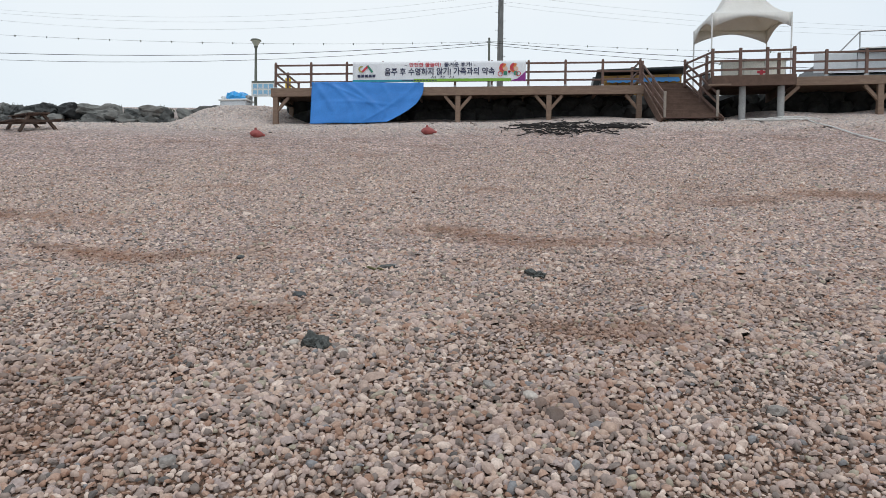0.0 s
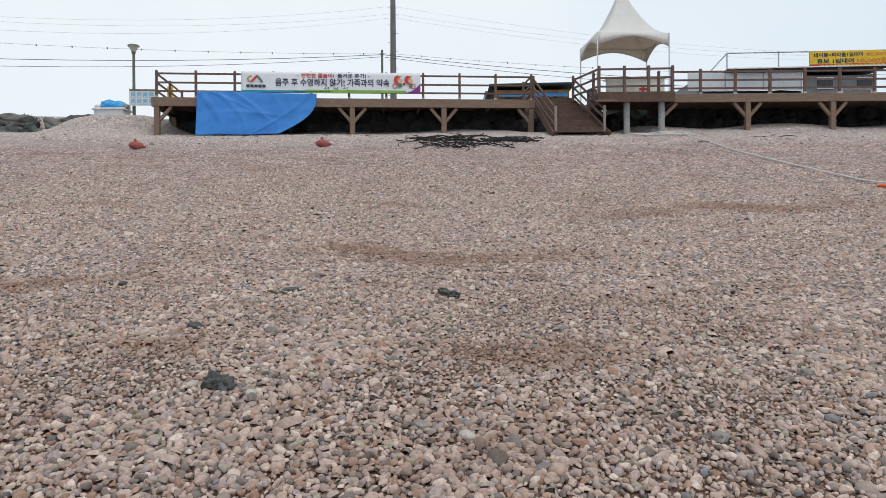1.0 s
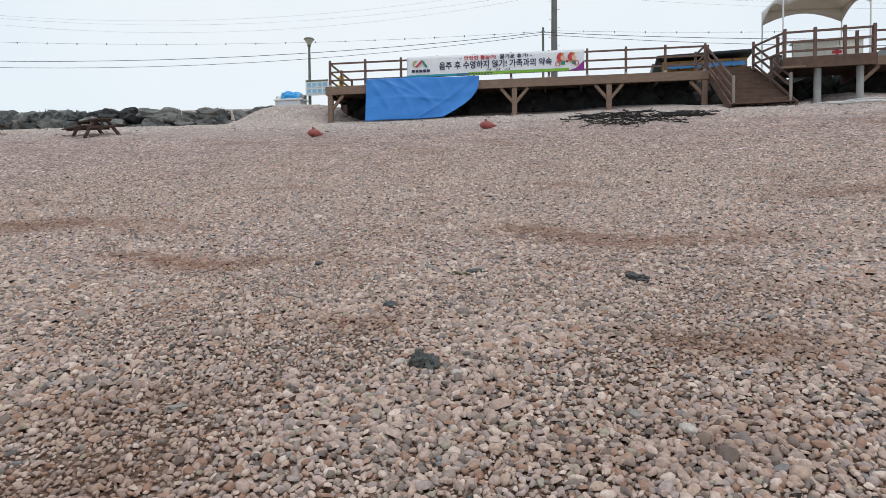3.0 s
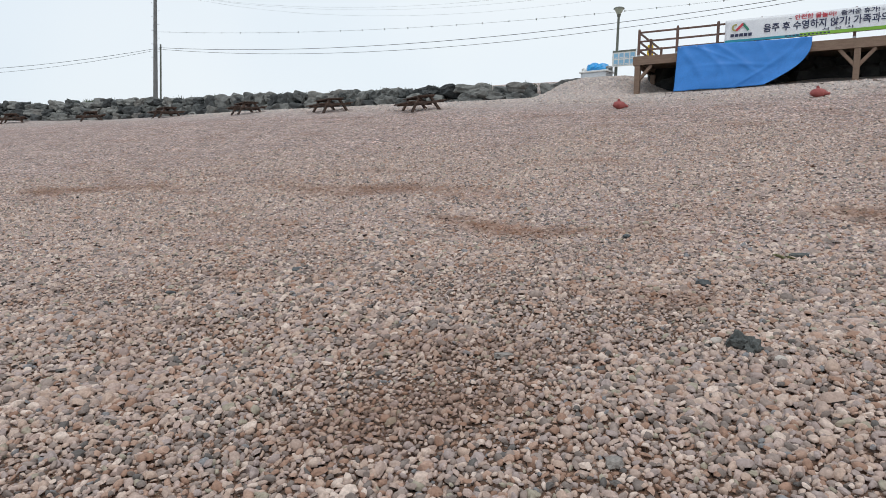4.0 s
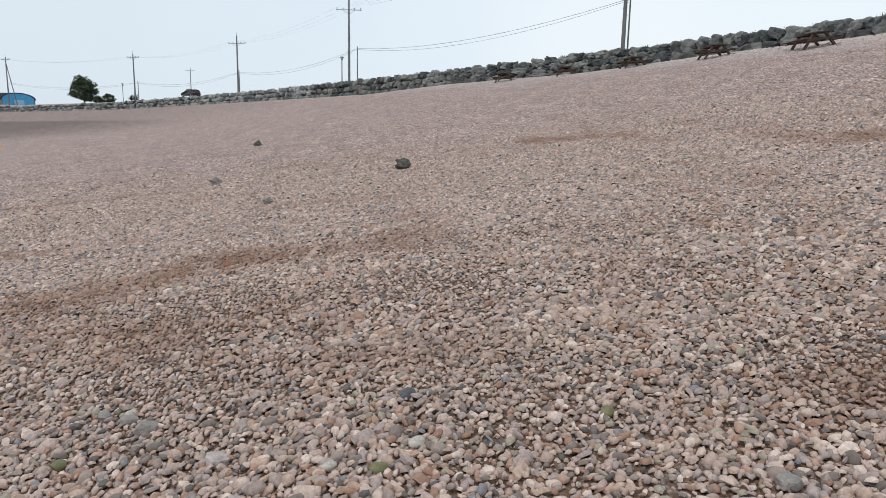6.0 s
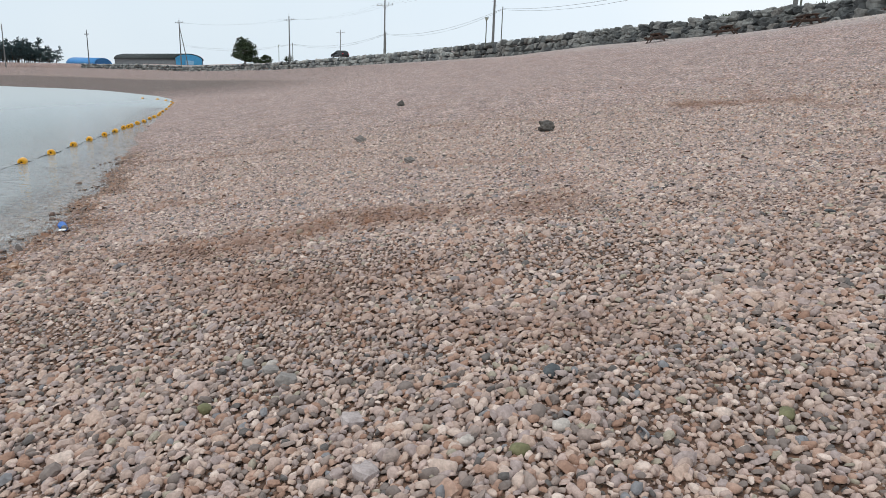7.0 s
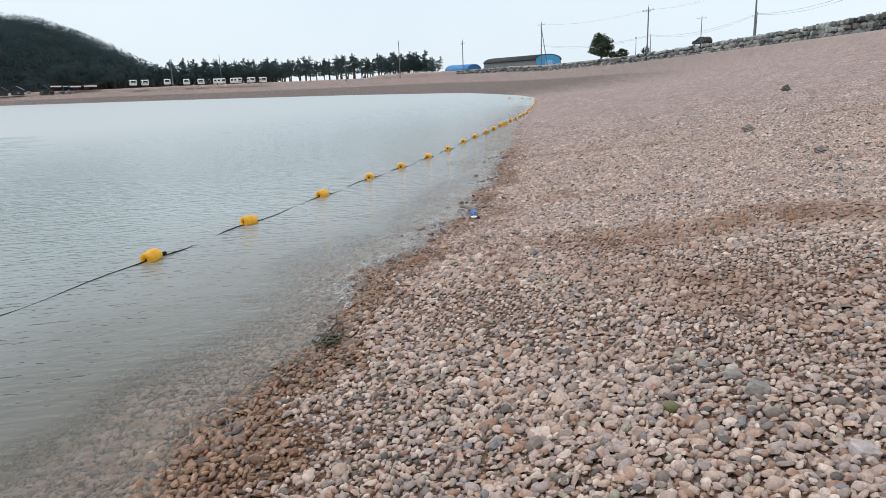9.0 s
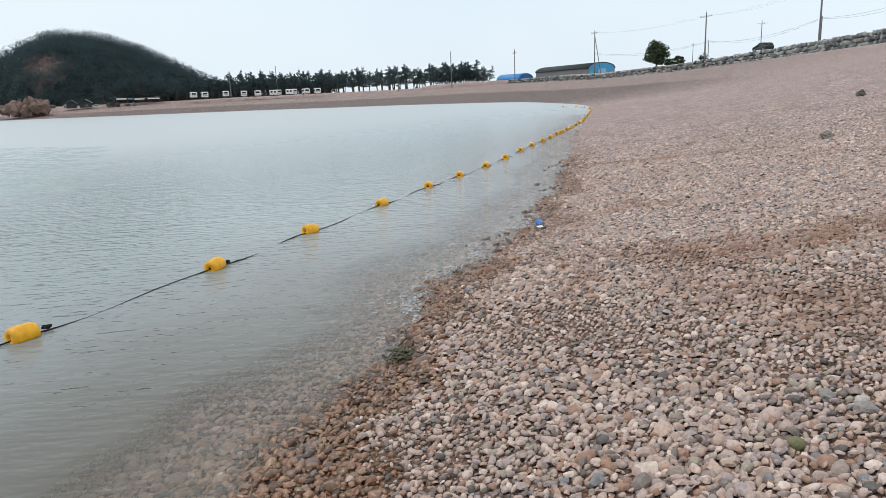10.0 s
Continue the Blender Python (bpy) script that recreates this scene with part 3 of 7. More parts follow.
def build_sea_wall():
    rnd = random.Random(4)
    wall = thing("sea_wall", (-30, 25, 7), "long low sea wall of stacked grey boulders", "sea wall", kind="structure")
    inv = Matrix.Translation((30, -25, -7))
    shapes = []
    for k in range(14):
        bm = bmesh.new()
        lump(bm, (0.62, 0.5, 0.5), k + 1, 0.30, 3, blocky=0.72)
        me = bpy.data.meshes.new("stone")
        bm.to_mesh(me)
        bm.free()
        me.materials.append(M_STONE)
        shapes.append(me)
    blocks = []
    for k in range(10):
        bm = bmesh.new()
        lump(bm, (0.62, 0.5, 0.5), 60 + k, 0.45, 1, blocky=0.8)
        me = bpy.data.meshes.new("block")
        bm.to_mesh(me)
        bm.free()
        me.materials.append(M_STONE)
        blocks.append(me)
    count, far_v, far_f, s = 0, [], [], 0.0
    total = sum((Vector(b) - Vector(a)).length for a, b in zip(WALL_LINE, WALL_LINE[1:]))
    while s < total:
        p, d, foot, top = wall_at(s)
        inward = Vector((d.y, -d.x)) * -1
        if inward.y < 0 and s < 100:
            inward = -inward
        rows = 2 if s < 26 else 3
        high = (top - foot + 0.18) / rows
        step = rnd.uniform(0.6, 1.15) if s < 16 else (rnd.uniform(0.55, 1.05) if s < 60 else rnd.uniform(0.5, 0.95))
        for r in range(rows):
            w, h = step * rnd.uniform(0.85, 1.2), high * rnd.uniform(0.85, 1.25)
            c = p + d * rnd.uniform(-0.25, 0.25) + Vector((-d.y, d.x)) * (-1) * (0.25 * r + rnd.uniform(-0.08, 0.1))
            z = foot - 0.25 + (r + 0.5) * high + rnd.uniform(-0.10, 0.12)
            m = Matrix.LocRotScale((c.x, c.y, z), Euler((rnd.uniform(-0.3, 0.3), rnd.uniform(-0.3, 0.3) * 0.6, math.atan2(d.y, d.x) + rnd.choice((0, math.pi)) + rnd.uniform(-0.35, 0.35))),
                                   (w / 1.15, rnd.uniform(0.8, 1.15), h / 0.95))
            me = rnd.choice(shapes if s < 60 else blocks)
            if count < 298:
                o = new("stone", me)
                o.parent = wall
                o.matrix_basis = inv @ m
                count += 1
            else:
                base = len(far_v)
                far_v += [m @ v.co for v in me.vertices]
                far_f += [tuple(base + i for i in f.vertices) for f in me.polygons]
        s += step
    ob = mesh_object("stone_bank", [inv @ v for v in far_v], far_f, M_STONES, wall, "grey boulders stacked in rows")
    ob["kind"] = "stuff"
    # grass along the crest
    gv, gf = [], []
    for k in range(190):
        s = rnd.uniform(0, 150) if k > 50 else rnd.uniform(8, 40)
        p, d, foot, top = wall_at(s)
        side = Vector((-d.y, d.x)) * -1
        big = rnd.choice((0.14, 0.18, 0.28)) * (1 if s < 60 else 0.9)
        for b in range(16):
            c = p + d * rnd.gauss(0, 0.2) + side * rnd.uniform(0.35, 1.2)
            a = rnd.uniform(0, 6.28)
            dx, dy = math.cos(a) * big * 0.5, math.sin(a) * big * 0.5
            i = len(gv)
            z = top - 0.08
            gv += [(c.x - dy * 0.22, c.y + dx * 0.22, z), (c.x + dy * 0.22, c.y - dx * 0.22, z), (c.x + dx, c.y + dy, z + big * rnd.uniform(0.6, 1.1))]
            gf.append((i, i + 1, i + 2))
    tagged(mesh_object("grass", gv, gf, M_GRASS), "tufts of wild grass on top of the wall", "grass", kind="stuff")


build_sea_wall()

# ---- boardwalk deck on timber legs ----
DECK_A, DECK_B = Vector((-11.86, 25.6)), Vector((4.14, 27.41))
DECK_E = (DECK_B - DECK_A).normalized()
DECK_N = Vector((-DECK_E.y, DECK_E.x))
DECK_LEN = (DECK_B - DECK_A).length


def deck_z(s):
    return 8.25 + 0.14 * s / DECK_LEN


def deck_pt(s, back=0.0, up=0.0):
    p = DECK_A + DECK_E * s + DECK_N * back
    return Vector((p.x, p.y, deck_z(s) + up))


def leg(parent, p, foot, brace_dirs, bn, w=0.22):
    """A leg with knee braces; p: under the beam."""
    bm = bar(bmesh.new(), (p.x, p.y, foot - 0.35), p, w, w, up=bn, bevel=0.012)
    part("post", bm, M_WOOD, parent)
    for d in brace_dirs:
        a = Vector((p.x, p.y, p.z - 0.62)) + d * 0.06
        part("brace", bar(bmesh.new(), a, Vector((p.x, p.y, p.z - 0.02)) + d * 0.58, 0.13, 0.13, up=bn, bevel=0.008), M_WOOD, parent)


def build_deck():
    deck = thing("boardwalk", (0, 0, 0), "raised brown timber boardwalk on braced legs", "boardwalk")
    n3 = Vector((DECK_N.x, DECK_N.y, 0))
    e3 = Vector((DECK_E.x, DECK_E.y, 0))
    part("fascia", bar(bmesh.new(), deck_pt(-0.1, 0, -0.18), deck_pt(DECK_LEN + 0.12, 0, -0.18), 0.07, 0.37, bevel=0.008), M_WOOD, deck)
    part("fascia", bar(bmesh.new(), deck_pt(-0.07, 0.04, -0.18), deck_pt(-0.07, 3.8, -0.18), 0.07, 0.37, bevel=0.008), M_WOOD, deck)
    bm = bmesh.new()
    for k in range(27):
        b = 0.05 + k * 0.145
        bar(bm, deck_pt(-0.1, b + 0.07, -0.02), deck_pt(DECK_LEN + 0.1, b + 0.07, -0.02), 0.138, 0.035)
    part("decking", bm, M_WOOD, deck)
    for k in range(11):
        s = 0.1 + k * 1.58
        part("joist", bar(bmesh.new(), deck_pt(s, 0.05, -0.14), deck_pt(s, 3.9, -0.14), 0.08, 0.18), M_WOOD, deck)
    for s, dirs in ((0.1, [e3]), (4.2, []), (8.22, [e3, -e3]), (12.18, [e3, -e3]), (DECK_LEN - 0.05, [-e3])):
        p = deck_pt(s, 0.1, -0.36)
        leg(deck, p, float(beach(p.x, p.y)), dirs, n3)
        q = deck_pt(s, 2.6, -0.36)
        part("post", bar(bmesh.new(), (q.x, q.y, float(beach(q.x, q.y)) - 0.3), q, 0.2, 0.2, up=n3), M_WOOD, deck)
    # railing
    rail = thing("railing", deck_pt(0), "brown timber railing with three rails", "railing")
    inv = Matrix.Translation(-deck_pt(0))

    def rpart(name, bm, mat=M_WOOD_DARK):
        bmesh.ops.transform(bm, matrix=inv, verts=bm.verts)
        return part(name, bm, mat, rail)

    for k in range(11):
        s = 0.08 + k * (DECK_LEN - 0.1) / 10
        bm = bar(bmesh.new(), deck_pt(s, 0.12, 0.0), deck_pt(s, 0.12, 1.13), 0.10, 0.10, up=n3, bevel=0.012)
        rpart("post", bar(bm, deck_pt(s, 0.12, 1.13), deck_pt(s, 0.12, 1.165), 0.075, 0.075, up=n3))
        rpart("post_shoe", bar(bmesh.new(), deck_pt(s, 0.12, 0.0), deck_pt(s, 0.12, 0.09), 0.115, 0.115, up=n3), M_STEEL)
    for up in (0.29, 0.65, 1.03):
        rpart("rail", bar(bmesh.new(), deck_pt(0.05, 0.12, up), deck_pt(DECK_LEN, 0.12, up), 0.05, 0.075, bevel=0.008))
    for b in (2.0, 3.9):
        rpart("post", bar(bmesh.new(), deck_pt(0.08, b, 0.0), deck_pt(0.08, b, 1.16), 0.10, 0.10, up=n3, bevel=0.012))
    for up in (0.29, 0.65, 1.03):
        rpart("rail", bar(bmesh.new(), deck_pt(0.08, 0.12, up), deck_pt(0.08, 3.9, up), 0.05, 0.075))
    for b in (1.6,):
        rpart("post", bar(bmesh.new(), deck_pt(DECK_LEN - 0.05, b, 0.0), deck_pt(DECK_LEN - 0.05, b, 1.16), 0.10, 0.10, up=n3))
    for up in (0.29, 0.65, 1.03):
        rpart("rail", bar(bmesh.new(), deck_pt(DECK_LEN - 0.05, 0.12, up), deck_pt(DECK_LEN - 0.05, 1.6, up), 0.05, 0.075))


build_deck()


def build_right_deck():
    """The stretch past the stairs, and the landing that carries the tent."""
    y0, z0, x0, x1 = 26.6, 8.42, 9.9, 46.0
    deck = thing("boardwalk", (0, 0, 0), "raised brown timber boardwalk beside the tent landing", "boardwalk")
    part("fascia", bar(bmesh.new(), (x0, y0, z0 - 0.18), (x1, y0, z0 - 0.18), 0.07, 0.35, bevel=0.008), M_WOOD, deck)
    bm = bmesh.new()
    for k in range(26):
        bar(bm, (x0, y0 + 0.11 + k * 0.145, z0 - 0.02), (x1, y0 + 0.11 + k * 0.145, z0 - 0.02), 0.138, 0.035)
    part("decking", bm, M_WOOD, deck)
    e3, n3 = Vector((1, 0, 0)), Vector((0, 1, 0))
    for k in range(9):
        p = Vector((13.27 + 3.62 * k, y0 + 0.1, z0 - 0.35))
        leg(deck, p, float(beach(p.x, p.y)), [e3, -e3], n3)
    part("brace", bar(bmesh.new(), (9.65, y0 + 0.1, z0 - 0.95), (10.25, y0 + 0.1, z0 - 0.36), 0.13, 0.13, up=(0, 1, 0)), M_WOOD, deck)
    rail = thing("railing", (10.0, y0, z0), "brown timber railing with three rails", "railing")
    inv = Matrix.Translation((-10.0, -y0, -z0))

    def rpart(name, bm, mat=M_WOOD_DARK):
        bmesh.ops.transform(bm, matrix=inv, verts=bm.verts)
        return part(name, bm, mat, rail)

    for k in range(22):
        x = 10.9 + 1.485 * (k - 0.75)
        if k == 0:
            x = 10.05
        bm = bar(bmesh.new(), (x, y0 + 0.12, z0), (x, y0 + 0.12, z0 + 1.1), 0.11, 0.11, up=(0, 1, 0), bevel=0.012)
        rpart("post", bm)
        rpart("post_shoe", bar(bmesh.new(), (x, y0 + 0.12, z0), (x, y0 + 0.12, z0 + 0.09), 0.125, 0.125, up=(0, 1, 0)), M_STEEL)
    for up in (0.27, 0.62, 0.98):
        rpart("rail", bar(bmesh.new(), (10.0, y0 + 0.12, z0 + up), (x1 - 4, y0 + 0.12, z0 + up), 0.05, 0.075))

    # landing under the tent
    ax, bx, ya, yb, zl = 6.62, 9.75, 25.4, 29.2, 8.27
    land = thing("landing", (8.2, 25.4, 7.0), "brown timber landing on grey concrete columns", "landing")
    inv2 = Matrix.Translation((-8.2, -25.4, -7.0))

    def lpart(name, bm, mat, ob):
        bmesh.ops.transform(bm, matrix=inv2, verts=bm.verts)
        return part(name, bm, mat, ob)

    lpart("fascia", bar(bmesh.new(), (ax, ya, zl - 0.2), (bx, ya, zl - 0.2), 0.07, 0.42, bevel=0.008), M_WOOD_STEP, land)
    lpart("fascia", bar(bmesh.new(), (ax + 0.04, ya + 0.04, zl - 0.2), (ax + 0.04, yb, zl - 0.2), 0.07, 0.42), M_WOOD_STEP, land)
    lpart("fascia", bar(bmesh.new(), (bx - 0.04, ya + 0.04, zl - 0.2), (bx - 0.04, yb, zl - 0.2), 0.07, 0.42), M_WOOD_STEP, land)
    bm = bmesh.new()
    for k in range(25):
        bar(bm, (ax, ya + 0.12 + k * 0.148, zl - 0.02), (bx, ya + 0.12 + k * 0.148, zl - 0.02), 0.14, 0.035)
    lpart("decking", bm, M_WOOD_STEP, land)
    for x, y in ((7.86, 25.75), (9.3, 25.75)):
        z = float(beach(x, y))
        lpart("column", rod(bmesh.new(), (x, y, z - 0.3), (x, y, zl - 0.38), 0.13, seg=18), M_CONCRETE, land)
    lpart("rail", bar(bmesh.new(), (6.45, ya - 0.3, zl - 0.41), (7.3, ya - 0.2, zl - 0.38), 0.07, 0.06), M_WOOD, land)
    rail2 = thing("railing", (8.2, 25.4, 7.0), "brown timber railing round the tent landing", "railing")
    posts = [(6.66, 25.5), (7.7, 25.5), (8.7, 25.5), (9.68, 25.5), (6.66, 26.6), (9.4, 26.45)]
    for x, y in posts:
        lpart("post", bar(bmesh.new(), (x, y, zl), (x, y, zl + 1.1), 0.11, 0.11, up=(0, 1, 0), bevel=0.012), M_WOOD_DARK, rail2)
    for up in (0.27, 0.62, 0.98):
        lpart("rail", bar(bmesh.new(), (6.6, 25.5, zl + up - 0.02), (9.75, 25.5, zl + up), 0.05, 0.075), M_WOOD_DARK, rail2)
        lpart("rail", bar(bmesh.new(), (6.66, 25.5, zl + up), (5.95, 27.4, zl + up), 0.05, 0.075), M_WOOD_DARK, rail2)
    return zl


LANDING_Z = build_right_deck()


M_GREYWOOD = worn("bleached_grey_timber", (0.24, 0.20, 0.17), (0.34, 0.29, 0.25), 3, 0.8, (1, 1, 5))


def build_stairs():
    st = thing("stairs", (5.5, 25.3, 6.5), "brown wooden stairs from the beach up to the deck", "stairs")
    inv = Matrix.Translation((-5.5, -25.3, -6.5))

    def sp(name, bm, mat):
        bmesh.ops.transform(bm, matrix=inv, verts=bm.verts)
        return part(name, bm, mat, st)

    x_foot, x_top, n = (4.75, 6.95), (4.3, 5.95), 9
    for k in range(n + 1):
        f = k / n
        y, z = 25.15 + 2.45 * f, 6.62 + (8.38 - 6.62) * f
        xa, xb = x_foot[0] * (1 - f) + x_top[0] * f, x_foot[1] * (1 - f) + x_top[1] * f
        sp("tread", bar(bmesh.new(), (xa, y + 0.12, z), (xb, y + 0.12, z), 0.3, 0.04, bevel=0.005), M_WOOD_STEP)
        sp("riser", bar(bmesh.new(), (xa, y + 0.25, z + 0.09), (xb, y + 0.25, z + 0.09), 0.025, 0.17), M_WOOD_STEP)
    for fx, tx in ((4.7, 4.25), (7.0, 6.0)):
        sp("stringer", bar(bmesh.new(), (fx, 25.1, 6.45), (tx, 27.7, 8.3), 0.07, 0.32), M_WOOD_STEP)
    for fx, tx, lean in ((4.85, 4.2, 0), (6.85, 5.95, 0)):
        a, b = Vector((fx, 25.35, 6.55)), Vector((tx, 27.5, 8.3))
        for f in (0.0, 0.5, 1.0):
            p = a.lerp(b, f)
            sp("post", bar(bmesh.new(), p, p + Vector((0, 0, 1.16)), 0.10, 0.10, up=(0, 1, 0), bevel=0.012), M_WOOD_DARK if f else M_GREYWOOD)
        for up in (0.3, 0.66, 1.02):
            sp("rail", bar(bmesh.new(), a + Vector((0, 0, up)), b + Vector((0, 0, up)), 0.05, 0.075), M_WOOD_DARK)


build_stairs()


def build_back_wall():
    """Dark boulders of the bank under and behind the decks, coloured near-black for the shade."""
    rnd = random.Random(9)
    bank = thing("boulder_bank", (0, 30, 7), "dark boulder bank under the deck, blackened in colour for its shade", "boulders", kind="structure")
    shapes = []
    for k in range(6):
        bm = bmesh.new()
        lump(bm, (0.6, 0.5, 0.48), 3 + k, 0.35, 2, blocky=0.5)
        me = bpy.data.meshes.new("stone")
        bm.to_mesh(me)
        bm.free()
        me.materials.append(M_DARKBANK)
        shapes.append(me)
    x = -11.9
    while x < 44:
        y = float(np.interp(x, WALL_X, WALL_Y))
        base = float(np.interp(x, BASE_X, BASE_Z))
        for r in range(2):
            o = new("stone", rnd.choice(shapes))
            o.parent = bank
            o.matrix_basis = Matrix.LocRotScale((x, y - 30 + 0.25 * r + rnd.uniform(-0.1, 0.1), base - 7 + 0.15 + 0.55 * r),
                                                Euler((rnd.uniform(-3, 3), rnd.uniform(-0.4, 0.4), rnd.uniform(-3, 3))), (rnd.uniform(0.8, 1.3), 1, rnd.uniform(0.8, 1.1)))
        x += rnd.uniform(0.7, 1.05)


build_back_wall()

# ---- shingle: loose stones ----
def dome(sides, levels, seed, facets=2):
    """A worn pebble without its buried underside, of unit half axes: an uneven outline, some faces split flat."""
    r = np.random.RandomState(seed)
    p2, p3, p4 = r.uniform(0, 6.28, 3)
    square = r.uniform(0, 0.16)
    v, f = [(r.uniform(-0.1, 0.1), r.uniform(-0.1, 0.1), 1.0)], []
    for li, (rad, z) in enumerate(levels):
        for k in range(sides):
            a = 2 * math.pi * (k + 0.5 * (li % 2)) / sides
            w = rad * (1 + 0.07 * math.cos(2 * a + p2) + 0.09 * math.cos(3 * a + p3) - square * math.cos(4 * a) + r.uniform(-0.06, 0.06))
            v.append((w * math.cos(a), w * math.sin(a), z + r.uniform(-0.07, 0.07)))
    v = np.array(v)
    for _ in range(facets):
        n = np.array([r.normal(0, 0.6), r.normal(0, 0.6), r.uniform(0.2, 1.0)])
        n /= np.linalg.norm(n)
        over = np.maximum(v @ n - r.uniform(0.52, 0.80), 0)
        v = v - over[:, None] * n
    for k in range(sides):
        f.append((0, 1 + k, 1 + (k + 1) % sides))
    for li in range(len(levels) - 1):
        a0, b0 = 1 + li * sides, 1 + (li + 1) * sides
        for k in range(sides):
            k2 = (k + 1) % sides
            if li % 2 == 0:
                f += [(a0 + k, b0 + k, a0 + k2), (b0 + k, b0 + k2, a0 + k2)]
            else:
                f += [(a0 + k, b0 + k, b0 + k2), (a0 + k, b0 + k2, a0 + k2)]
    return v, np.array(f)


FINE = [dome(6 + s % 2, ((0.58, 0.84), (0.97, 0.32), (0.92, -0.55)), s, 2 + s % 4) for s in range(24)]
TINY = [dome(5, ((1.05, -0.7),), 80 + s, 1) for s in range(8)]
COARSE = [dome(5 + (s % 3 == 0), ((0.82, 0.58), (0.98, -0.55)), 40 + s, 2 + s % 3) for s in range(18)]


def slope(x, y):
    """Rise of the beach along x and along y."""
    return (beach(x + 0.1, y) - beach(x - 0.1, y)) / 0.2, (beach(x, y + 0.1) - beach(x, y - 0.1)) / 0.2


def stones(name, px, py, pz, half, shapes, seed, mat, parent, label, flat=1.0):
    """Many pebbles as one mesh. half: half length of each."""
    r = np.random.RandomState(seed)
    n = len(px)
    sx, sy = slope(px, py)
    if n == 0:
        return None
    kind = r.randint(0, len(shapes), n)
    av, af, soft, off = [], [], [], 0
    for k, (v, f) in enumerate(shapes):
        i = np.where(kind == k)[0]
        if not len(i):
            continue
        a = half[i]
        b, c = a * r.uniform(0.44, 0.88, len(i)), a * r.uniform(0.30, 0.58, len(i)) * flat
        q = v[None] * np.stack([a, b, c], 1)[:, None]
        t1, t2, yaw = r.normal(0, 0.27, len(i)) * flat, r.normal(0, 0.27, len(i)) * flat, r.uniform(0, 6.283, len(i))
        x, y, z = q[..., 0], q[..., 1], q[..., 2]
        y, z = y * np.cos(t1)[:, None] - z * np.sin(t1)[:, None], y * np.sin(t1)[:, None] + z * np.cos(t1)[:, None]
        x, z = x * np.cos(t2)[:, None] + z * np.sin(t2)[:, None], z * np.cos(t2)[:, None] - x * np.sin(t2)[:, None]
        x, y = x * np.cos(yaw)[:, None] - y * np.sin(yaw)[:, None], x * np.sin(yaw)[:, None] + y * np.cos(yaw)[:, None]
        z = z + sx[i][:, None] * x + sy[i][:, None] * y
        w = np.stack([x + px[i][:, None], y + py[i][:, None], z + pz[i][:, None]], -1).reshape(-1, 3)
        g = (f[None] + (np.arange(len(i)) * len(v))[:, None, None]).reshape(-1, 3) + off
        off += len(w)
        av.append(w)
        af.append(g)
        soft.append(np.full(len(g), k % 5 not in (1, 3) or len(f) < 8))
    av, af = np.concatenate(av).astype(np.float32), np.concatenate(af).astype(np.int32)
    me = bpy.data.meshes.new(name)
    me.vertices.add(len(av))
    me.vertices.foreach_set("co", av.ravel())
    me.loops.add(af.size)
    me.loops.foreach_set("vertex_index", af.ravel())
    me.polygons.add(len(af))
    me.polygons.foreach_set("loop_start", np.arange(0, af.size, 3, dtype=np.int32))
    me.update(calc_edges=True)
    me.polygons.foreach_set("use_smooth", np.concatenate(soft))
    me.attributes.new("silt", "FLOAT", "POINT").data.foreach_set("value", silt_at(av[:, 0].astype(float), av[:, 1].astype(float)).astype(np.float32))
    me.materials.append(mat)
    ob = new(name, me)
    ob.parent = parent
    return tagged(ob, label, kind="stuff")


def scatter(r, inner, outer, pitch, fade=(14.0, 8.0), landward=True):
    """A jittered grid over the ring between two radii round the walk, on the shingle side. A radius: towards the water, and up the beach."""
    cx, cy = -0.2, -3.4
    far = max(outer) + 1.8
    g = np.arange(-far, far, pitch)
    x, y = np.meshgrid(g, g)
    x[::2] += pitch / 2
    x, y = x.ravel() + cx + r.uniform(-0.31, 0.31, x.size) * pitch, y.ravel() + cy + r.uniform(-0.31, 0.31, x.size) * pitch
    d, a = np.hypot(x - cx, y - cy), np.degrees(np.arctan2(-(x - cx), y - cy))
    d = d + (0.7 * np.sin(1.3 * x + 0.7 * y) + 0.5 * np.sin(2.1 * y - 1.7 * x) + 0.3 * np.sin(9 * x + 7 * y)) * np.clip(d / 6, 0, 1)
    main = (a > -37) & (a < 160) | (d < 2.2)
    up = np.clip((75 - a) / 45, 0, 1)
    keep = (d >= inner[0] + (inner[1] - inner[0]) * up) & (d < outer[0] + (outer[1] - outer[0]) * up) & (main if landward else ~main)
    x, y = x[keep], y[keep]
    z = beach(x, y)
    low = (z < 6.9) | ((np.hypot((x + 14.5) / 3.0, (y - 28.3) / 3.0) < 1.1) & (y < 29.2))
    x, y, z, dd = x[low], y[low], z[low], d[keep][low]
    thin = np.clip((dd - fade[0]) / fade[1], 0, 1.0) ** 1.3
    deep = (z > -0.36) & (r.rand(len(x)) > thin)
    return x[deep], y[deep], z[deep]


def size_of(r, x, y, base):
    """Half lengths: stones come in coarser and finer drifts."""
    drift = 1 + 0.16 * np.sin(0.8 * x + 1.7 * y) * np.sin(1.3 * y - 0.6 * x) + 0.10 * np.sin(2.9 * x - 1.2 * y)
    return base * drift * np.exp(r.normal(0, 0.30, len(x)))


def wet_line(r, x, y, z):
    return z < 0.060 + 0.016 * np.sin(1.7 * x) + 0.016 * np.sin(4.1 * x + y) + r.normal(0, 0.012, len(z))


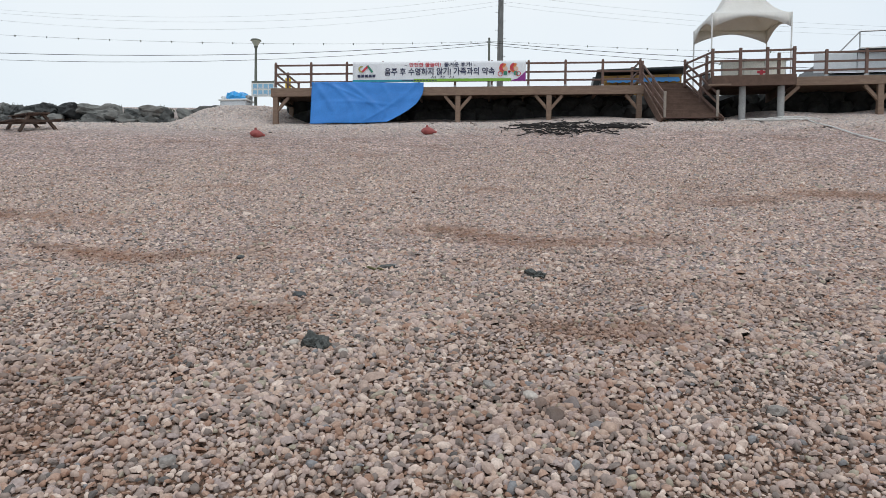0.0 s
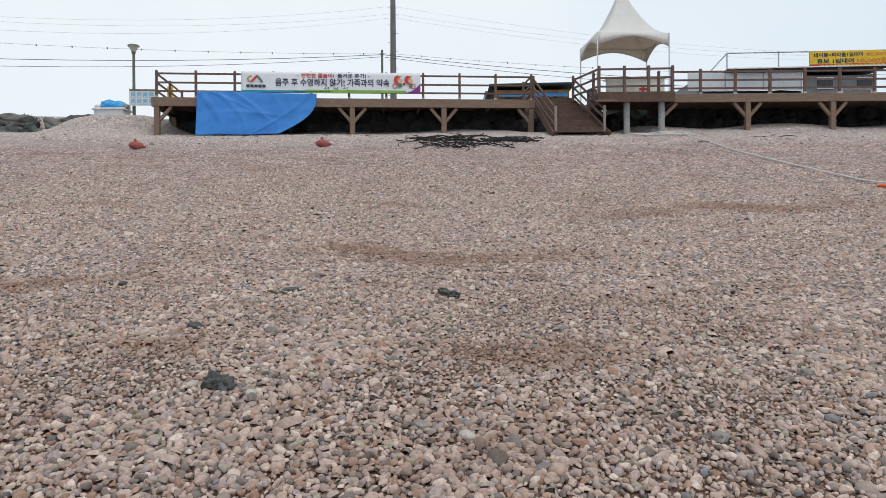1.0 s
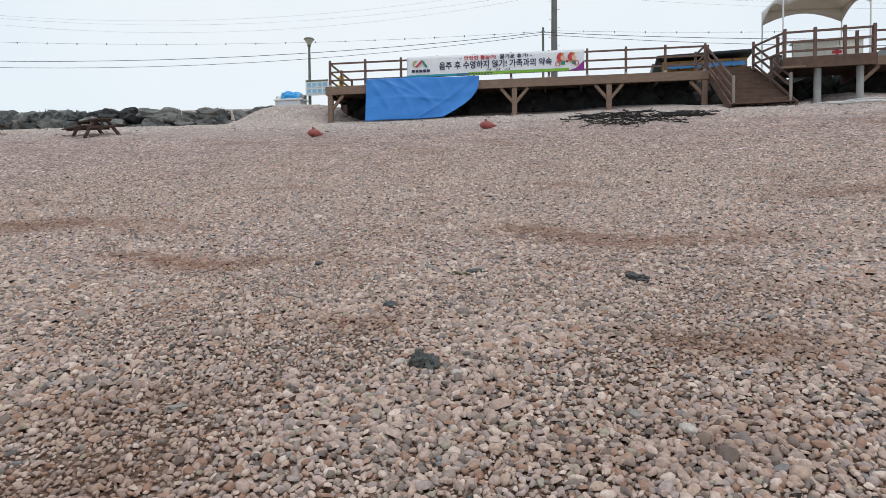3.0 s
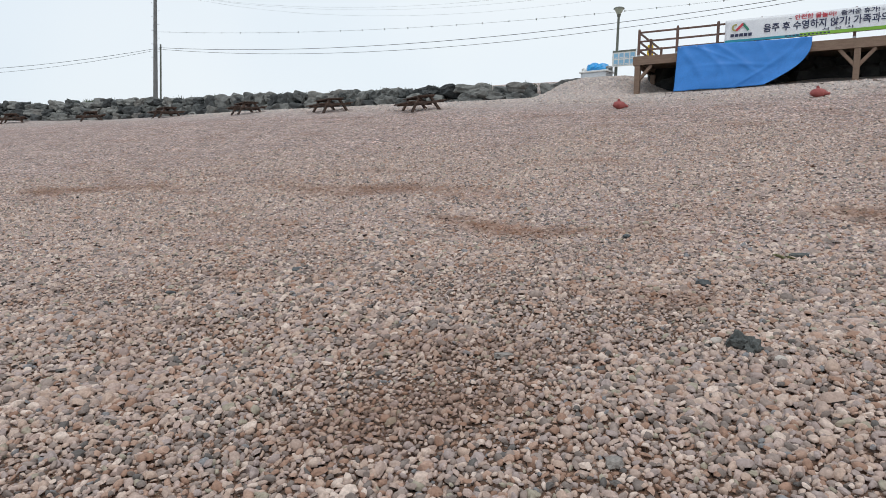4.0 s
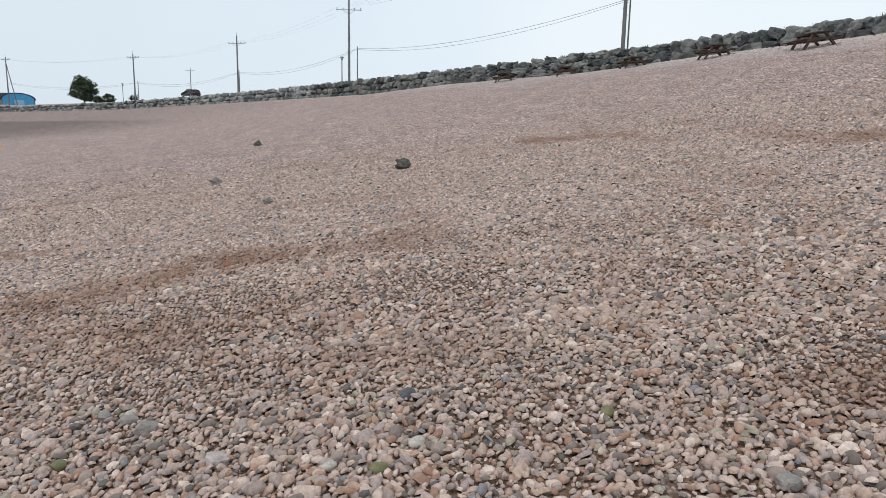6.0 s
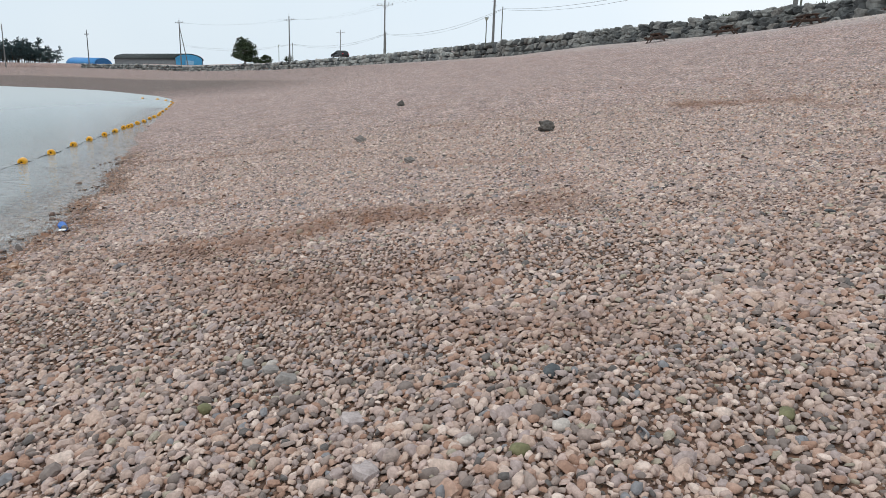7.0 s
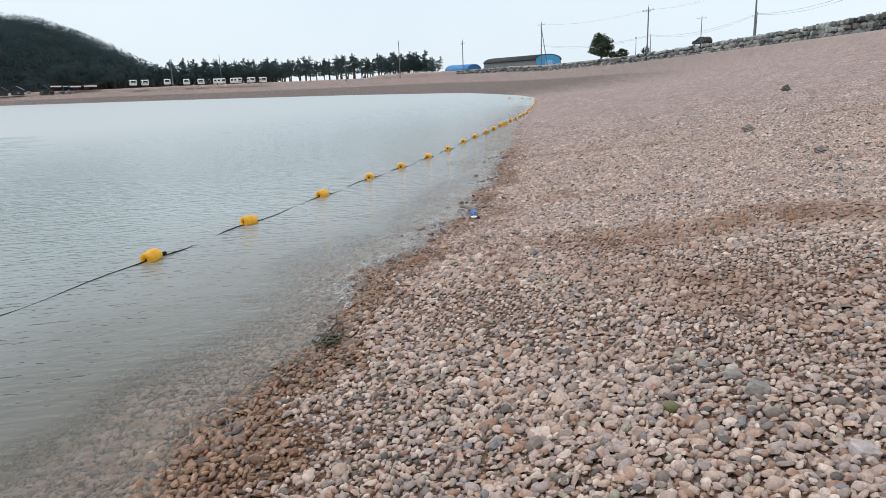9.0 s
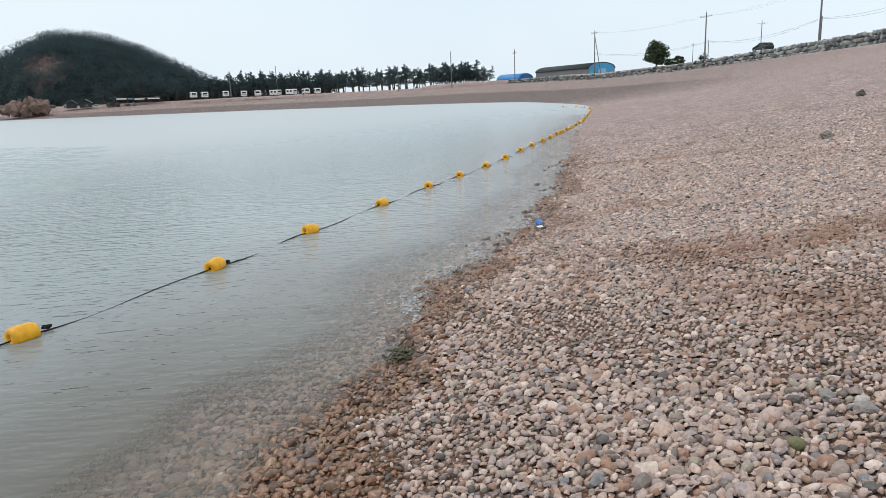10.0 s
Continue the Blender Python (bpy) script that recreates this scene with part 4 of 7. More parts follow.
def build_pebbles():
    r = np.random.RandomState(11)
    rings = ((1.3, 2.3), (4.1, 5.7), (8.0, 9.2), (22.0, 22.0))
    x, y, z = scatter(r, rings[0], rings[1], 0.0338)
    h = size_of(r, x, y, 0.0232)
    z = z + r.uniform(-0.014, 0.018, len(z)) + 0.25 * h + 0.005
    wet = wet_line(r, x, y, z)
    # the closest ones stand alone
    order = np.argsort(np.hypot(x + 2.2, y + 4.0) + np.where(wet, 99, 0))[:300]
    alone = np.zeros(len(x), bool)
    alone[order] = True
    shapes = []
    for k, (v, f) in enumerate(FINE):
        me = bpy.data.meshes.new("pebble")
        me.from_pydata([tuple(q) for q in v], [], [tuple(int(i) for i in q) for q in f])
        me.polygons.foreach_set("use_smooth", [k % 4 != 2] * len(me.polygons))
        me.materials.append(M_PEBBLE1)
        shapes.append(me)
    for i in order:
        o = new("pebble", shapes[i % len(shapes)])
        o.parent = ground
        a = h[i]
        lean_x, lean_y = slope(x[i], y[i])
        lie = Matrix.Rotation(math.atan(lean_y), 4, "X") @ Matrix.Rotation(-math.atan(lean_x), 4, "Y")
        o.matrix_basis = Matrix.Translation((x[i], y[i], z[i])) @ lie @ Matrix.LocRotScale((0, 0, 0), Euler((r.normal(0, 0.24), r.normal(0, 0.24), r.uniform(0, 6.28))), (a, a * r.uniform(0.46, 0.92), a * r.uniform(0.32, 0.62)))
    s = ~wet & ~alone
    stones("shingle_near", x[s], y[s], z[s], h[s], FINE, 1, M_PEBBLE, ground, "rounded grey, tan and pink beach pebbles", 1.2)
    sunk = z < -0.02
    for name, at, mat, label in (("wet_shingle", wet & ~sunk, M_WET, "wet red-brown pebbles along the waterline"), ("sunken_shingle", wet & sunk, M_SUNK, "pebbles lying under the shallow water")):
        stones(name, x[at], y[at], z[at], h[at], FINE, 2, mat, ground, label, 1.2)
    # smaller ones that fill the gaps between
    x, y, z = scatter(r, rings[0], rings[1], 0.029)
    h = size_of(r, x, y, 0.0150)
    z = z + r.uniform(-0.012, -0.002, len(z))
    wet = wet_line(r, x, y, z)
    for name, at, mat, label in (("shingle_filling", ~wet, M_PEBBLE, "small pebbles between the larger ones"), ("wet_shingle_filling", wet, M_WET, "small wet pebbles between the larger ones")):
        stones(name, x[at], y[at], z[at], h[at], TINY, 31, mat, ground, label, 1.1)
    x, y, z = scatter(r, (0, 0), (11.0, 11.0), 0.064, landward=False)
    h = size_of(r, x, y, 0.037)
    dry = z > 0.05
    stones("shingle_aside", x[dry], y[dry], z[dry] + 0.1 * h[dry], h[dry], TINY, 21, M_PEBBLE, ground, "rounded grey, tan and pink beach pebbles", 0.9)
    stones("wet_shingle_aside", x[~dry], y[~dry], z[~dry] + 0.1 * h[~dry], h[~dry], TINY, 22, M_WET, ground, "wet red-brown pebbles along the waterline", 0.9)
    for k, (lo, hi, pitch, half, kinds, flat) in enumerate(((rings[1], rings[2], 0.041, 0.0268, COARSE, 1.05), (rings[2], rings[3], 0.053, 0.0295, TINY, 0.95), ((13.0, 13.0), (36.0, 36.0), 0.135, 0.027, TINY, 0.9), ((0, 0), rings[0], 0.05, 0.032, TINY, 1.0))):
        x, y, z = scatter(r, lo, hi, pitch, (20.0, 16.0) if k == 2 else (14.0, 8.0))
        h = size_of(r, x, y, half)
        z = z + r.uniform(-0.006, 0.014, len(z)) * flat + (0.2 * h + 0.003 if k == 0 else 0.16 * h * flat)
        wet = wet_line(r, x, y, z)
        sunk = z < -0.02
        stones("shingle_far", x[~wet], y[~wet], z[~wet], h[~wet], kinds, 3 + 2 * k, M_PEBBLE, ground, "rounded grey, tan and pink beach pebbles", flat)
        for name, at, mat, label in (("wet_shingle_far", wet & ~sunk, M_WET, "wet red-brown pebbles along the waterline"), ("sunken_shingle_far", wet & sunk, M_SUNK, "pebbles lying under the shallow water")):
            stones(name, x[at], y[at], z[at], h[at], kinds, 4 + 2 * k, mat, ground, label, flat)


build_pebbles()


def build_crest_stones():
    """Larger bleached stones on the heap beside the deck and along its front."""
    r = np.random.RandomState(19)
    for x0, x1, y0, y1, pitch, half, kinds in ((-18.0, -10.8, 22.5, 29.4, 0.088, 0.052, COARSE), (-10.8, 14.5, 21.0, 26.6, 0.135, 0.056, TINY), (-40.0, -18.0, 19.5, 25.4, 0.17, 0.06, TINY), (14.5, 30.0, 19.0, 26.4, 0.19, 0.06, TINY)):
        gx, gy = np.meshgrid(np.arange(x0, x1, pitch), np.arange(y0, y1, pitch))
        x, y = gx.ravel() + r.uniform(-0.4, 0.4, gx.size) * pitch, gy.ravel() + r.uniform(-0.4, 0.4, gx.size) * pitch
        keep = (y < np.interp(x, WALL_X, WALL_Y) - 0.3) | (np.hypot(x + 14.5, y - 28.3) < 2.2)
        keep &= r.rand(len(x)) < np.clip((y - y0) / 2.5 + 0.25, 0, 1)
        x, y = x[keep], y[keep]
        h = half * np.exp(r.normal(0, 0.3, len(x)))
        stones("crest_shingle", x, y, beach(x, y) + 0.012, h, kinds, 41, M_PEBBLE, ground, "pale bleached stones at the top of the beach", 1.0)


build_crest_stones()


def build_shore_stones():
    """Dark wet stones that stand out of the shallow water."""
    r = np.random.RandomState(23)
    x = -2.6 - 16.0 * r.rand(330) ** 1.5
    out = np.abs(r.normal(0, 0.22, len(x))) * np.clip(0.7 + 0.12 * -x / 3, 0.6, 1.4)
    keep = np.sin(2.7 * x + 0.4) + 0.8 * np.sin(6.1 * x + 1) > -0.5
    x, out = x[keep], out[keep]
    y = np.interp(x, SHORE_X, SHORE_Y) - out + 0.10
    h = 0.042 * np.exp(r.normal(0, 0.35, len(x)))
    z = np.maximum(beach(x, y), -0.3 * h) + 0.014
    stones("shore_stones", x, y, z, h, FINE, 51, M_SHORE, ground, "dark wet stones standing in the shallow water", 1.0)


build_shore_stones()


def flat_text(name, body, size, mat, parent, m, label="", bold=0.0, spread=1.0, width=None):
    """Lettering as a thin mesh in the local x-z plane of m."""
    c = bpy.data.curves.new(name, "FONT")
    c.body, c.size, c.extrude, c.offset, c.space_character = body, size, 0.002, bold, spread
    c.resolution_u = 3
    tmp = bpy.data.objects.new(name, c)
    scene.collection.objects.link(tmp)
    bpy.context.view_layer.update()
    me = bpy.data.meshes.new_from_object(tmp.evaluated_get(bpy.context.evaluated_depsgraph_get()))
    bpy.data.objects.remove(tmp)
    me.name = name
    xs = [v.co.x for v in me.vertices]
    k = 1.0 if width is None else width / (max(xs) - min(xs))
    me.transform(m @ Matrix.Rotation(radians(90), 4, "X") @ Matrix.Diagonal((k, 1, 1, 1)) @ Matrix.Translation((-min(xs), 0, 0)))
    me.materials.clear()
    me.materials.append(mat)
    ob = new(name, me)
    ob.parent = parent
    if label:
        ob["label"] = label
    return ob


def plate(x0, x1, z0, z1, y, m, thick=0.004):
    bm = bmesh.new()
    bmesh.ops.create_cube(bm, size=1.0, matrix=m @ Matrix.Translation(((x0 + x1) / 2, y, (z0 + z1) / 2)) @ Matrix.Diagonal((x1 - x0, thick, z1 - z0, 1)))
    return bm


def disc(x, z, r, y, m, squash=1.0, r_in=0.0, start=0.0, sweep=360.0):
    """A flat disc or a piece of a ring."""
    bm = bmesh.new()
    n = 24
    outer, inner = [], []
    for k in range(n + 1):
        a = radians(start + sweep * k / n)
        outer.append(bm.verts.new(m @ Vector((x + r * math.cos(a), y, z + r * squash * math.sin(a)))))
        inner.append(bm.verts.new(m @ Vector((x + r_in * math.cos(a), y, z + r_in * squash * math.sin(a)))))
    for k in range(n):
        if r_in > 0:
            bm.faces.new((inner[k], inner[k + 1], outer[k + 1], outer[k]))
        else:
            bm.faces.new((inner[k], outer[k + 1], outer[k]))
    bmesh.ops.remove_doubles(bm, verts=bm.verts, dist=1e-5)
    return bm


M_CLOTH = worn("white_banner_cloth", (0.76, 0.78, 0.83), (0.84, 0.855, 0.88), 2, 0.6, strength=0.1)
M_INK = worn("dark_blue_print", (0.02, 0.025, 0.07), (0.035, 0.04, 0.10), 8, 0.6, strength=0.05)
M_REDINK = worn("red_print", (0.50, 0.03, 0.05), (0.60, 0.05, 0.08), 8, 0.6, strength=0.05)
M_GREENINK = worn("green_print", (0.16, 0.38, 0.03), (0.25, 0.50, 0.05), 1, 0.6, strength=0.05)
M_TEALINK = worn("teal_print", (0.02, 0.26, 0.36), (0.03, 0.34, 0.42), 1, 0.6, strength=0.05)
M_PURPLEINK = worn("purple_print", (0.22, 0.02, 0.20), (0.28, 0.03, 0.26), 3, 0.6, strength=0.05)
M_ORANGEINK = worn("orange_print", (0.62, 0.15, 0.03), (0.72, 0.22, 0.05), 3, 0.6, strength=0.05)
M_OLIVEINK = worn("olive_print", (0.36, 0.33, 0.10), (0.44, 0.40, 0.14), 3, 0.6, strength=0.05)
M_DARKGREENINK = worn("dark_green_print", (0.03, 0.20, 0.13), (0.05, 0.27, 0.18), 3, 0.6, strength=0.05)
M_SKINTONE = worn("peach_print", (0.66, 0.42, 0.32), (0.74, 0.50, 0.38), 3, 0.6, strength=0.05)
M_SIGNYELLOW = worn("yellow_sign_cloth", (0.72, 0.46, 0.01), (0.82, 0.56, 0.02), 2, 0.55, strength=0.05)
M_PALEBLUE = worn("pale_blue_print", (0.20, 0.46, 0.68), (0.36, 0.58, 0.76), 3, 0.5, strength=0.05)
M_BUOYHOLE = worn("hole_shade", (0.03, 0.015, 0.005), (0.06, 0.03, 0.01), 8, 0.8)
M_OCHRE = worn("ochre_board", (0.24, 0.13, 0.03), (0.34, 0.19, 0.05), 3, 0.7)
M_CREAM = worn("cream_panel", (0.70, 0.68, 0.61), (0.80, 0.78, 0.71), 1.5, 0.6)
M_LAMPHEAD = worn("lamp_glass", (0.42, 0.45, 0.36), (0.52, 0.54, 0.44), 3, 0.3)
M_LAMPPOST = worn("dark_green_lamp_post", (0.10, 0.11, 0.09), (0.16, 0.17, 0.14), 3, 0.5)
M_TABLE = worn("dark_weathered_table_wood", (0.045, 0.026, 0.02), (0.11, 0.065, 0.045), 3, 0.75)
M_ROCK = worn("green_grey_rock", (0.040, 0.044, 0.043), (0.115, 0.120, 0.115), 7, 0.8, strength=0.8, fine=40)
M_BROWNROCK = worn("dark_brown_rock", (0.040, 0.037, 0.033), (0.13, 0.115, 0.10), 7, 0.85, strength=0.8, fine=40)
M_GREYROCK = worn("dull_grey_rock", (0.13, 0.115, 0.105), (0.25, 0.225, 0.205), 7, 0.85, strength=0.6, fine=40)
M_OLIVE = worn("olive_stone", (0.12, 0.115, 0.05), (0.22, 0.21, 0.11), 9, 0.8, strength=0.4, fine=60)
M_SLATE = worn("blue_grey_stone", (0.200, 0.178, 0.162), (0.315, 0.285, 0.262), 9, 0.75, strength=0.4, fine=60)
M_SLAB = worn("pale_lilac_grey_stone", (0.34, 0.285, 0.270), (0.50, 0.43, 0.415), 9, 0.8, strength=0.4, fine=60)
M_AWNING = worn("blue_awning_cloth", (0.015, 0.11, 0.27), (0.025, 0.15, 0.35), 3, 0.7)
M_BAG = worn("bright_blue_bag", (0.02, 0.30, 0.72), (0.05, 0.42, 0.85), 6, 0.35, fine=20)
M_DULLPANEL = worn("dull_translucent_panel", (0.52, 0.545, 0.58), (0.66, 0.685, 0.715), 0.8, 0.6)
M_PALE = worn("white_stone", (0.42, 0.37, 0.33), (0.56, 0.50, 0.45), 9, 0.8, strength=0.3, fine=60)
M_DARKSTONE = worn("dark_grey_stone", (0.045, 0.05, 0.055), (0.10, 0.11, 0.115), 9, 0.7, strength=0.4, fine=60)


def build_banner():
    a, b = Vector((-8.31, 25.98, 0)), Vector((-0.77, 26.84, 0))
    e = (b - a).normalized()
    L = (b - a).length
    m = Matrix.Translation((a.x, a.y, 8.52)) @ Matrix.Rotation(math.atan2(e.y, e.x), 4, "Z")
    m = m @ Matrix(((1, 0, 0, 0), (0, 1, 0, 0), (0.008, 0, 1, 0), (0, 0, 0, 1)))
    ban = thing("banner", (0, 0, 0), "white printed safety banner tied to the railing", "banner")
    nx, nz = 60, 8
    v, f = [], []
    for k in range(nz + 1):
        for j in range(nx + 1):
            x, z = L * j / nx, 0.88 * k / nz
            v.append(m @ Vector((x, 0.012 * math.sin(2.1 * x) * math.sin(3 * z + 0.4) - 0.012, z)))
    cloth = mesh_object("cloth", v, sheet(nz + 1, nx + 1), M_CLOTH, ban, smooth=True)
    sol = cloth.modifiers.new("thickness", "SOLIDIFY")
    sol.thickness = 0.004
    Y = -0.034
    part("stripe", plate(0.02, 2.7, 0.0, 0.09, Y, m), M_TEALINK, ban, "teal stripe")
    part("stripe", plate(2.7, 6.95, 0.0, 0.12, Y, m), M_GREENINK, ban, "green stripe")
    bm = bmesh.new()
    pts = [bm.verts.new(m @ Vector((x, Y - 0.004, z))) for x, z in ((6.9, 0.0), (7.22, 0.10), (7.42, 0.26), (L - 0.01, 0.42), (L - 0.01, 0.0))]
    bm.faces.new(pts)
    part("corner", bm, M_PURPLEINK, ban, "purple corner")
    mt = m @ Matrix.Translation((0, Y, 0))
    flat_text("lettering", "-", 0.2, M_INK, ban, mt @ Matrix.Translation((2.30, 0, 0.66)), width=0.10)
    flat_text("lettering", "안전한 물놀이!", 0.20, M_REDINK, ban, mt @ Matrix.Translation((2.5, 0, 0.655)), "red lettering", 0.004, width=1.38)
    flat_text("lettering", "즐거운 휴가! -", 0.20, M_INK, ban, mt @ Matrix.Translation((4.03, 0, 0.655)), "dark lettering", 0.004, width=1.36)
    flat_text("lettering", "음주 후 수영하지 않기! 가족과의 약속", 0.35, M_INK, ban, mt @ Matrix.Translation((1.42, 0, 0.305)), "large dark blue lettering", 0.007, width=4.82)
    flat_text("lettering", "서  산  시", 0.10, M_INK, ban, mt @ Matrix.Translation((3.45, 0, 0.155)), "small dark lettering", 0.002, width=1.0)
    # emblem and figures as plain shapes
    part("emblem", disc(0.42, 0.56, 0.17, Y, m, 0.85, 0.10, 80, 200), M_OLIVEINK, ban, "olive curl")
    part("emblem", bar(bmesh.new(), m @ Vector((0.42, Y - 0.003, 0.44)), m @ Vector((0.68, Y - 0.003, 0.70)), 0.09, 0.004, up=(0, 1, 0)), M_REDINK, ban, "red stroke")
    part("emblem", bar(bmesh.new(), m @ Vector((0.66, Y - 0.006, 0.70)), m @ Vector((0.88, Y - 0.006, 0.42)), 0.09, 0.004, up=(0, 1, 0)), M_DARKGREENINK, ban, "green stroke")
    for k in range(5):
        part("bar", plate(0.22 + 0.165 * k, 0.35 + 0.165 * k, 0.20, 0.32, Y, m), M_INK, ban)
    for cx in (6.64, 7.10):
        part("roundel", disc(cx, 0.56, 0.21, Y, m, 0.95, 0.0, 60, 250), M_ORANGEINK, ban, "orange half roundel")
        part("roundel", disc(cx, 0.60, 0.20, Y - 0.003, m, 0.9, 0.08, 100, 200), M_REDINK, ban, "red crescent")
        part("roundel", disc(cx + 0.06, 0.53, 0.10, Y - 0.006, m), M_SKINTONE, ban, "pale roundel")
        part("bar", plate(cx - 0.02, cx + 0.14, 0.26, 0.42, Y - 0.003, m), M_DARKGREENINK, ban)
        part("ring", disc(cx + 0.16 - 0.32 * (cx < 6.8), 0.31, 0.11, Y - 0.008, m, 1.0, 0.08), M_REDINK, ban, "red ring")
        part("roundel", disc(cx - 0.22 + 0.44 * (cx < 6.8), 0.40, 0.05, Y - 0.006, m), M_REDINK, ban, "red dot")
    for k in range(12):
        part("bar", plate(2.2 + 0.13 * k, 2.28 + 0.13 * k, 0.03, 0.08, Y - 0.004, m), M_INK, ban)


build_banner()


def build_tarp():
    """A tarpaulin hung over the rail, its far edge pulled in towards the foot."""
    nx, nz = 90, 44
    v, f = [], []
    for k in range(nz + 1):
        t = k / nz
        for j in range(nx + 1):
            s = j / nx
            right = 6.72 - 1.55 * max(0.0, (t - 0.12) / 0.88) ** 2.2
            along = 1.78 + (right - 1.78) * s
            p = deck_pt(along, 0, 0)
            top, foot = p.z + 0.23 - 0.05 * s, float(beach(p.x, p.y)) - 0.03
            if s > 0.72:
                foot += 0.02
            fold = 0.03 * math.sin(7 * s + 3 * t) + 0.02 * math.sin(19 * s - 3 * t + 1) * t + 0.012 * math.sin(5 * s + 17 * t)
            crease = 0.0
            for s0, k0, w0, h0 in ((0.02, 0.30, 30, 0.06), (0.16, 0.42, 34, 0.05), (0.30, 0.55, 30, 0.055), (0.94, -0.30, 30, 0.07), (0.10, 0.9, 40, 0.03), (0.62, 0.25, 44, 0.03)):
                crease += h0 * math.exp(-((s - s0 - k0 * t) * w0) ** 2) * (1 - 0.6 * t)
            crease += 0.035 * math.exp(-((t - 0.52 + 0.05 * math.sin(5 * s)) * 26) ** 2) * math.exp(-((s - 0.5) * 3) ** 2)
            out = -0.14 - 0.30 * t + 0.7 * fold - 0.6 * crease
            q = deck_pt(along, out, 0)
            v.append((q.x, q.y, top + (foot - top) * t + 0.02 * math.sin(6 * s) * (1 - t)))
    ob = mesh_object("tarpaulin", v, sheet(nz + 1, nx + 1), M_TARP, smooth=True)
    sol = ob.modifiers.new("thickness", "SOLIDIFY")
    sol.thickness = 0.006
    tagged(ob, "bright blue tarpaulin draped over the deck edge", "tarpaulin")
    for j in (2, 14, 28, 42, 54):
        c = Vector(v[j])
        part("eyelet", rod(bmesh.new(), c + Vector((0, -0.012, -0.04)), c + Vector((0, -0.002, -0.04)), 0.022, seg=10), M_STEEL, ob, "steel eyelet")


build_tarp()


def build_info_sign():
    m = Matrix.Translation((-13.97, 27.9, 8.1)) @ Matrix.Rotation(radians(4), 4, "Z")
    g = thing("information_board", (0, 0, 0), "white notice board with blue pictograms on posts", "sign")
    part("board", plate(0.0, 1.12, 0.28, 1.0, 0, m, 0.03), M_WHITE, g)
    part("header", plate(0.0, 1.12, 0.94, 1.02, -0.02, m, 0.01), M_LAMPPOST, g, "dark header strip")
    for r in range(2):
        for c in range(4):
            part("pictogram", plate(0.07 + 0.265 * c, 0.27 + 0.265 * c, 0.34 + 0.30 * r, 0.58 + 0.30 * r, -0.02, m, 0.006), M_PALEBLUE, g, "blue pictogram panel")
            part("bar", plate(0.10 + 0.265 * c, 0.24 + 0.265 * c, 0.36 + 0.30 * r, 0.40 + 0.30 * r, -0.026, m, 0.006), M_WHITE, g)
    for x in (0.0, 1.1):
        part("post", rod(bmesh.new(), m @ Vector((x, 0.03, -0.25)), m @ Vector((x, 0.03, 1.05)), 0.025), M_STEEL, g)


def build_lamp(x, y, z, h, head=1.0):
    g = thing("street_lamp", (x, y, z), "dark lamp post with a flared glass lantern", "street lamp")
    part("post", rod(bmesh.new(), (0, 0, -0.3), (0, 0, h - 0.45 * head), 0.075, 0.055, 12), M_LAMPPOST, g)
    part("collar", rod(bmesh.new(), (0, 0, h - 0.47 * head), (0, 0, h - 0.36 * head), 0.07, 0.1, 12), M_LAMPPOST, g)
    part("lantern", rod(bmesh.new(), (0, 0, h - 0.36 * head), (0, 0, h - 0.06), 0.09 * head, 0.26 * head, 14), M_LAMPHEAD, g, "pale glass lantern")
    part("cap", rod(bmesh.new(), (0, 0, h - 0.06), (0, 0, h), 0.3 * head, 0.26 * head, 14), M_LAMPPOST, g, "dark lid")


build_info_sign()
build_lamp(-13.87, 28.12, 8.05, 3.12, 0.88)
build_lamp(-89.1, 7.5, 7.7, 3.2)
build_lamp(-163.2, -30.8, 6.6, 3.9, 0.8)


def build_box():
    z = float(beach(-14.8, 28.0)) - 0.04
    g = thing("storage_trough", (-14.8, 28.0, z), "grey plastic trough on the crest of the shingle", "trough")
    bm = bar(bmesh.new(), (-0.68, 0, 0.16), (0.66, 0, 0.16), 0.75, 0.34, bevel=0.04)
    part("body", bm, M_DULLPANEL, g)
    part("rim", bar(bmesh.new(), (-0.74, 0, 0.36), (0.74, 0, 0.36), 0.84, 0.09, bevel=0.02), M_WHITE, g, "pale rim")
    for k, (x, r, hh, mt) in enumerate(((-0.2, 0.30, 0.25, M_BAG), (0.28, 0.34, 0.2, M_BAG), (-0.55, 0.16, 0.14, M_WHITE), (0.62, 0.14, 0.12, M_CONCRETE))):
        bm = lump(bmesh.new(), (r, 0.26, hh), 21 + k, 0.5, 3, at=(-14.8 + x, 28.0, z + 0.42 + hh * 0.6))
        ob = part("plastic_bag", bm, mt, None, smooth=True)
        tagged(ob, "crumpled blue plastic bag in the trough" if mt is M_BAG else "crumpled pale plastic bag in the trough", "plastic bag", "bags in the trough")


build_box()


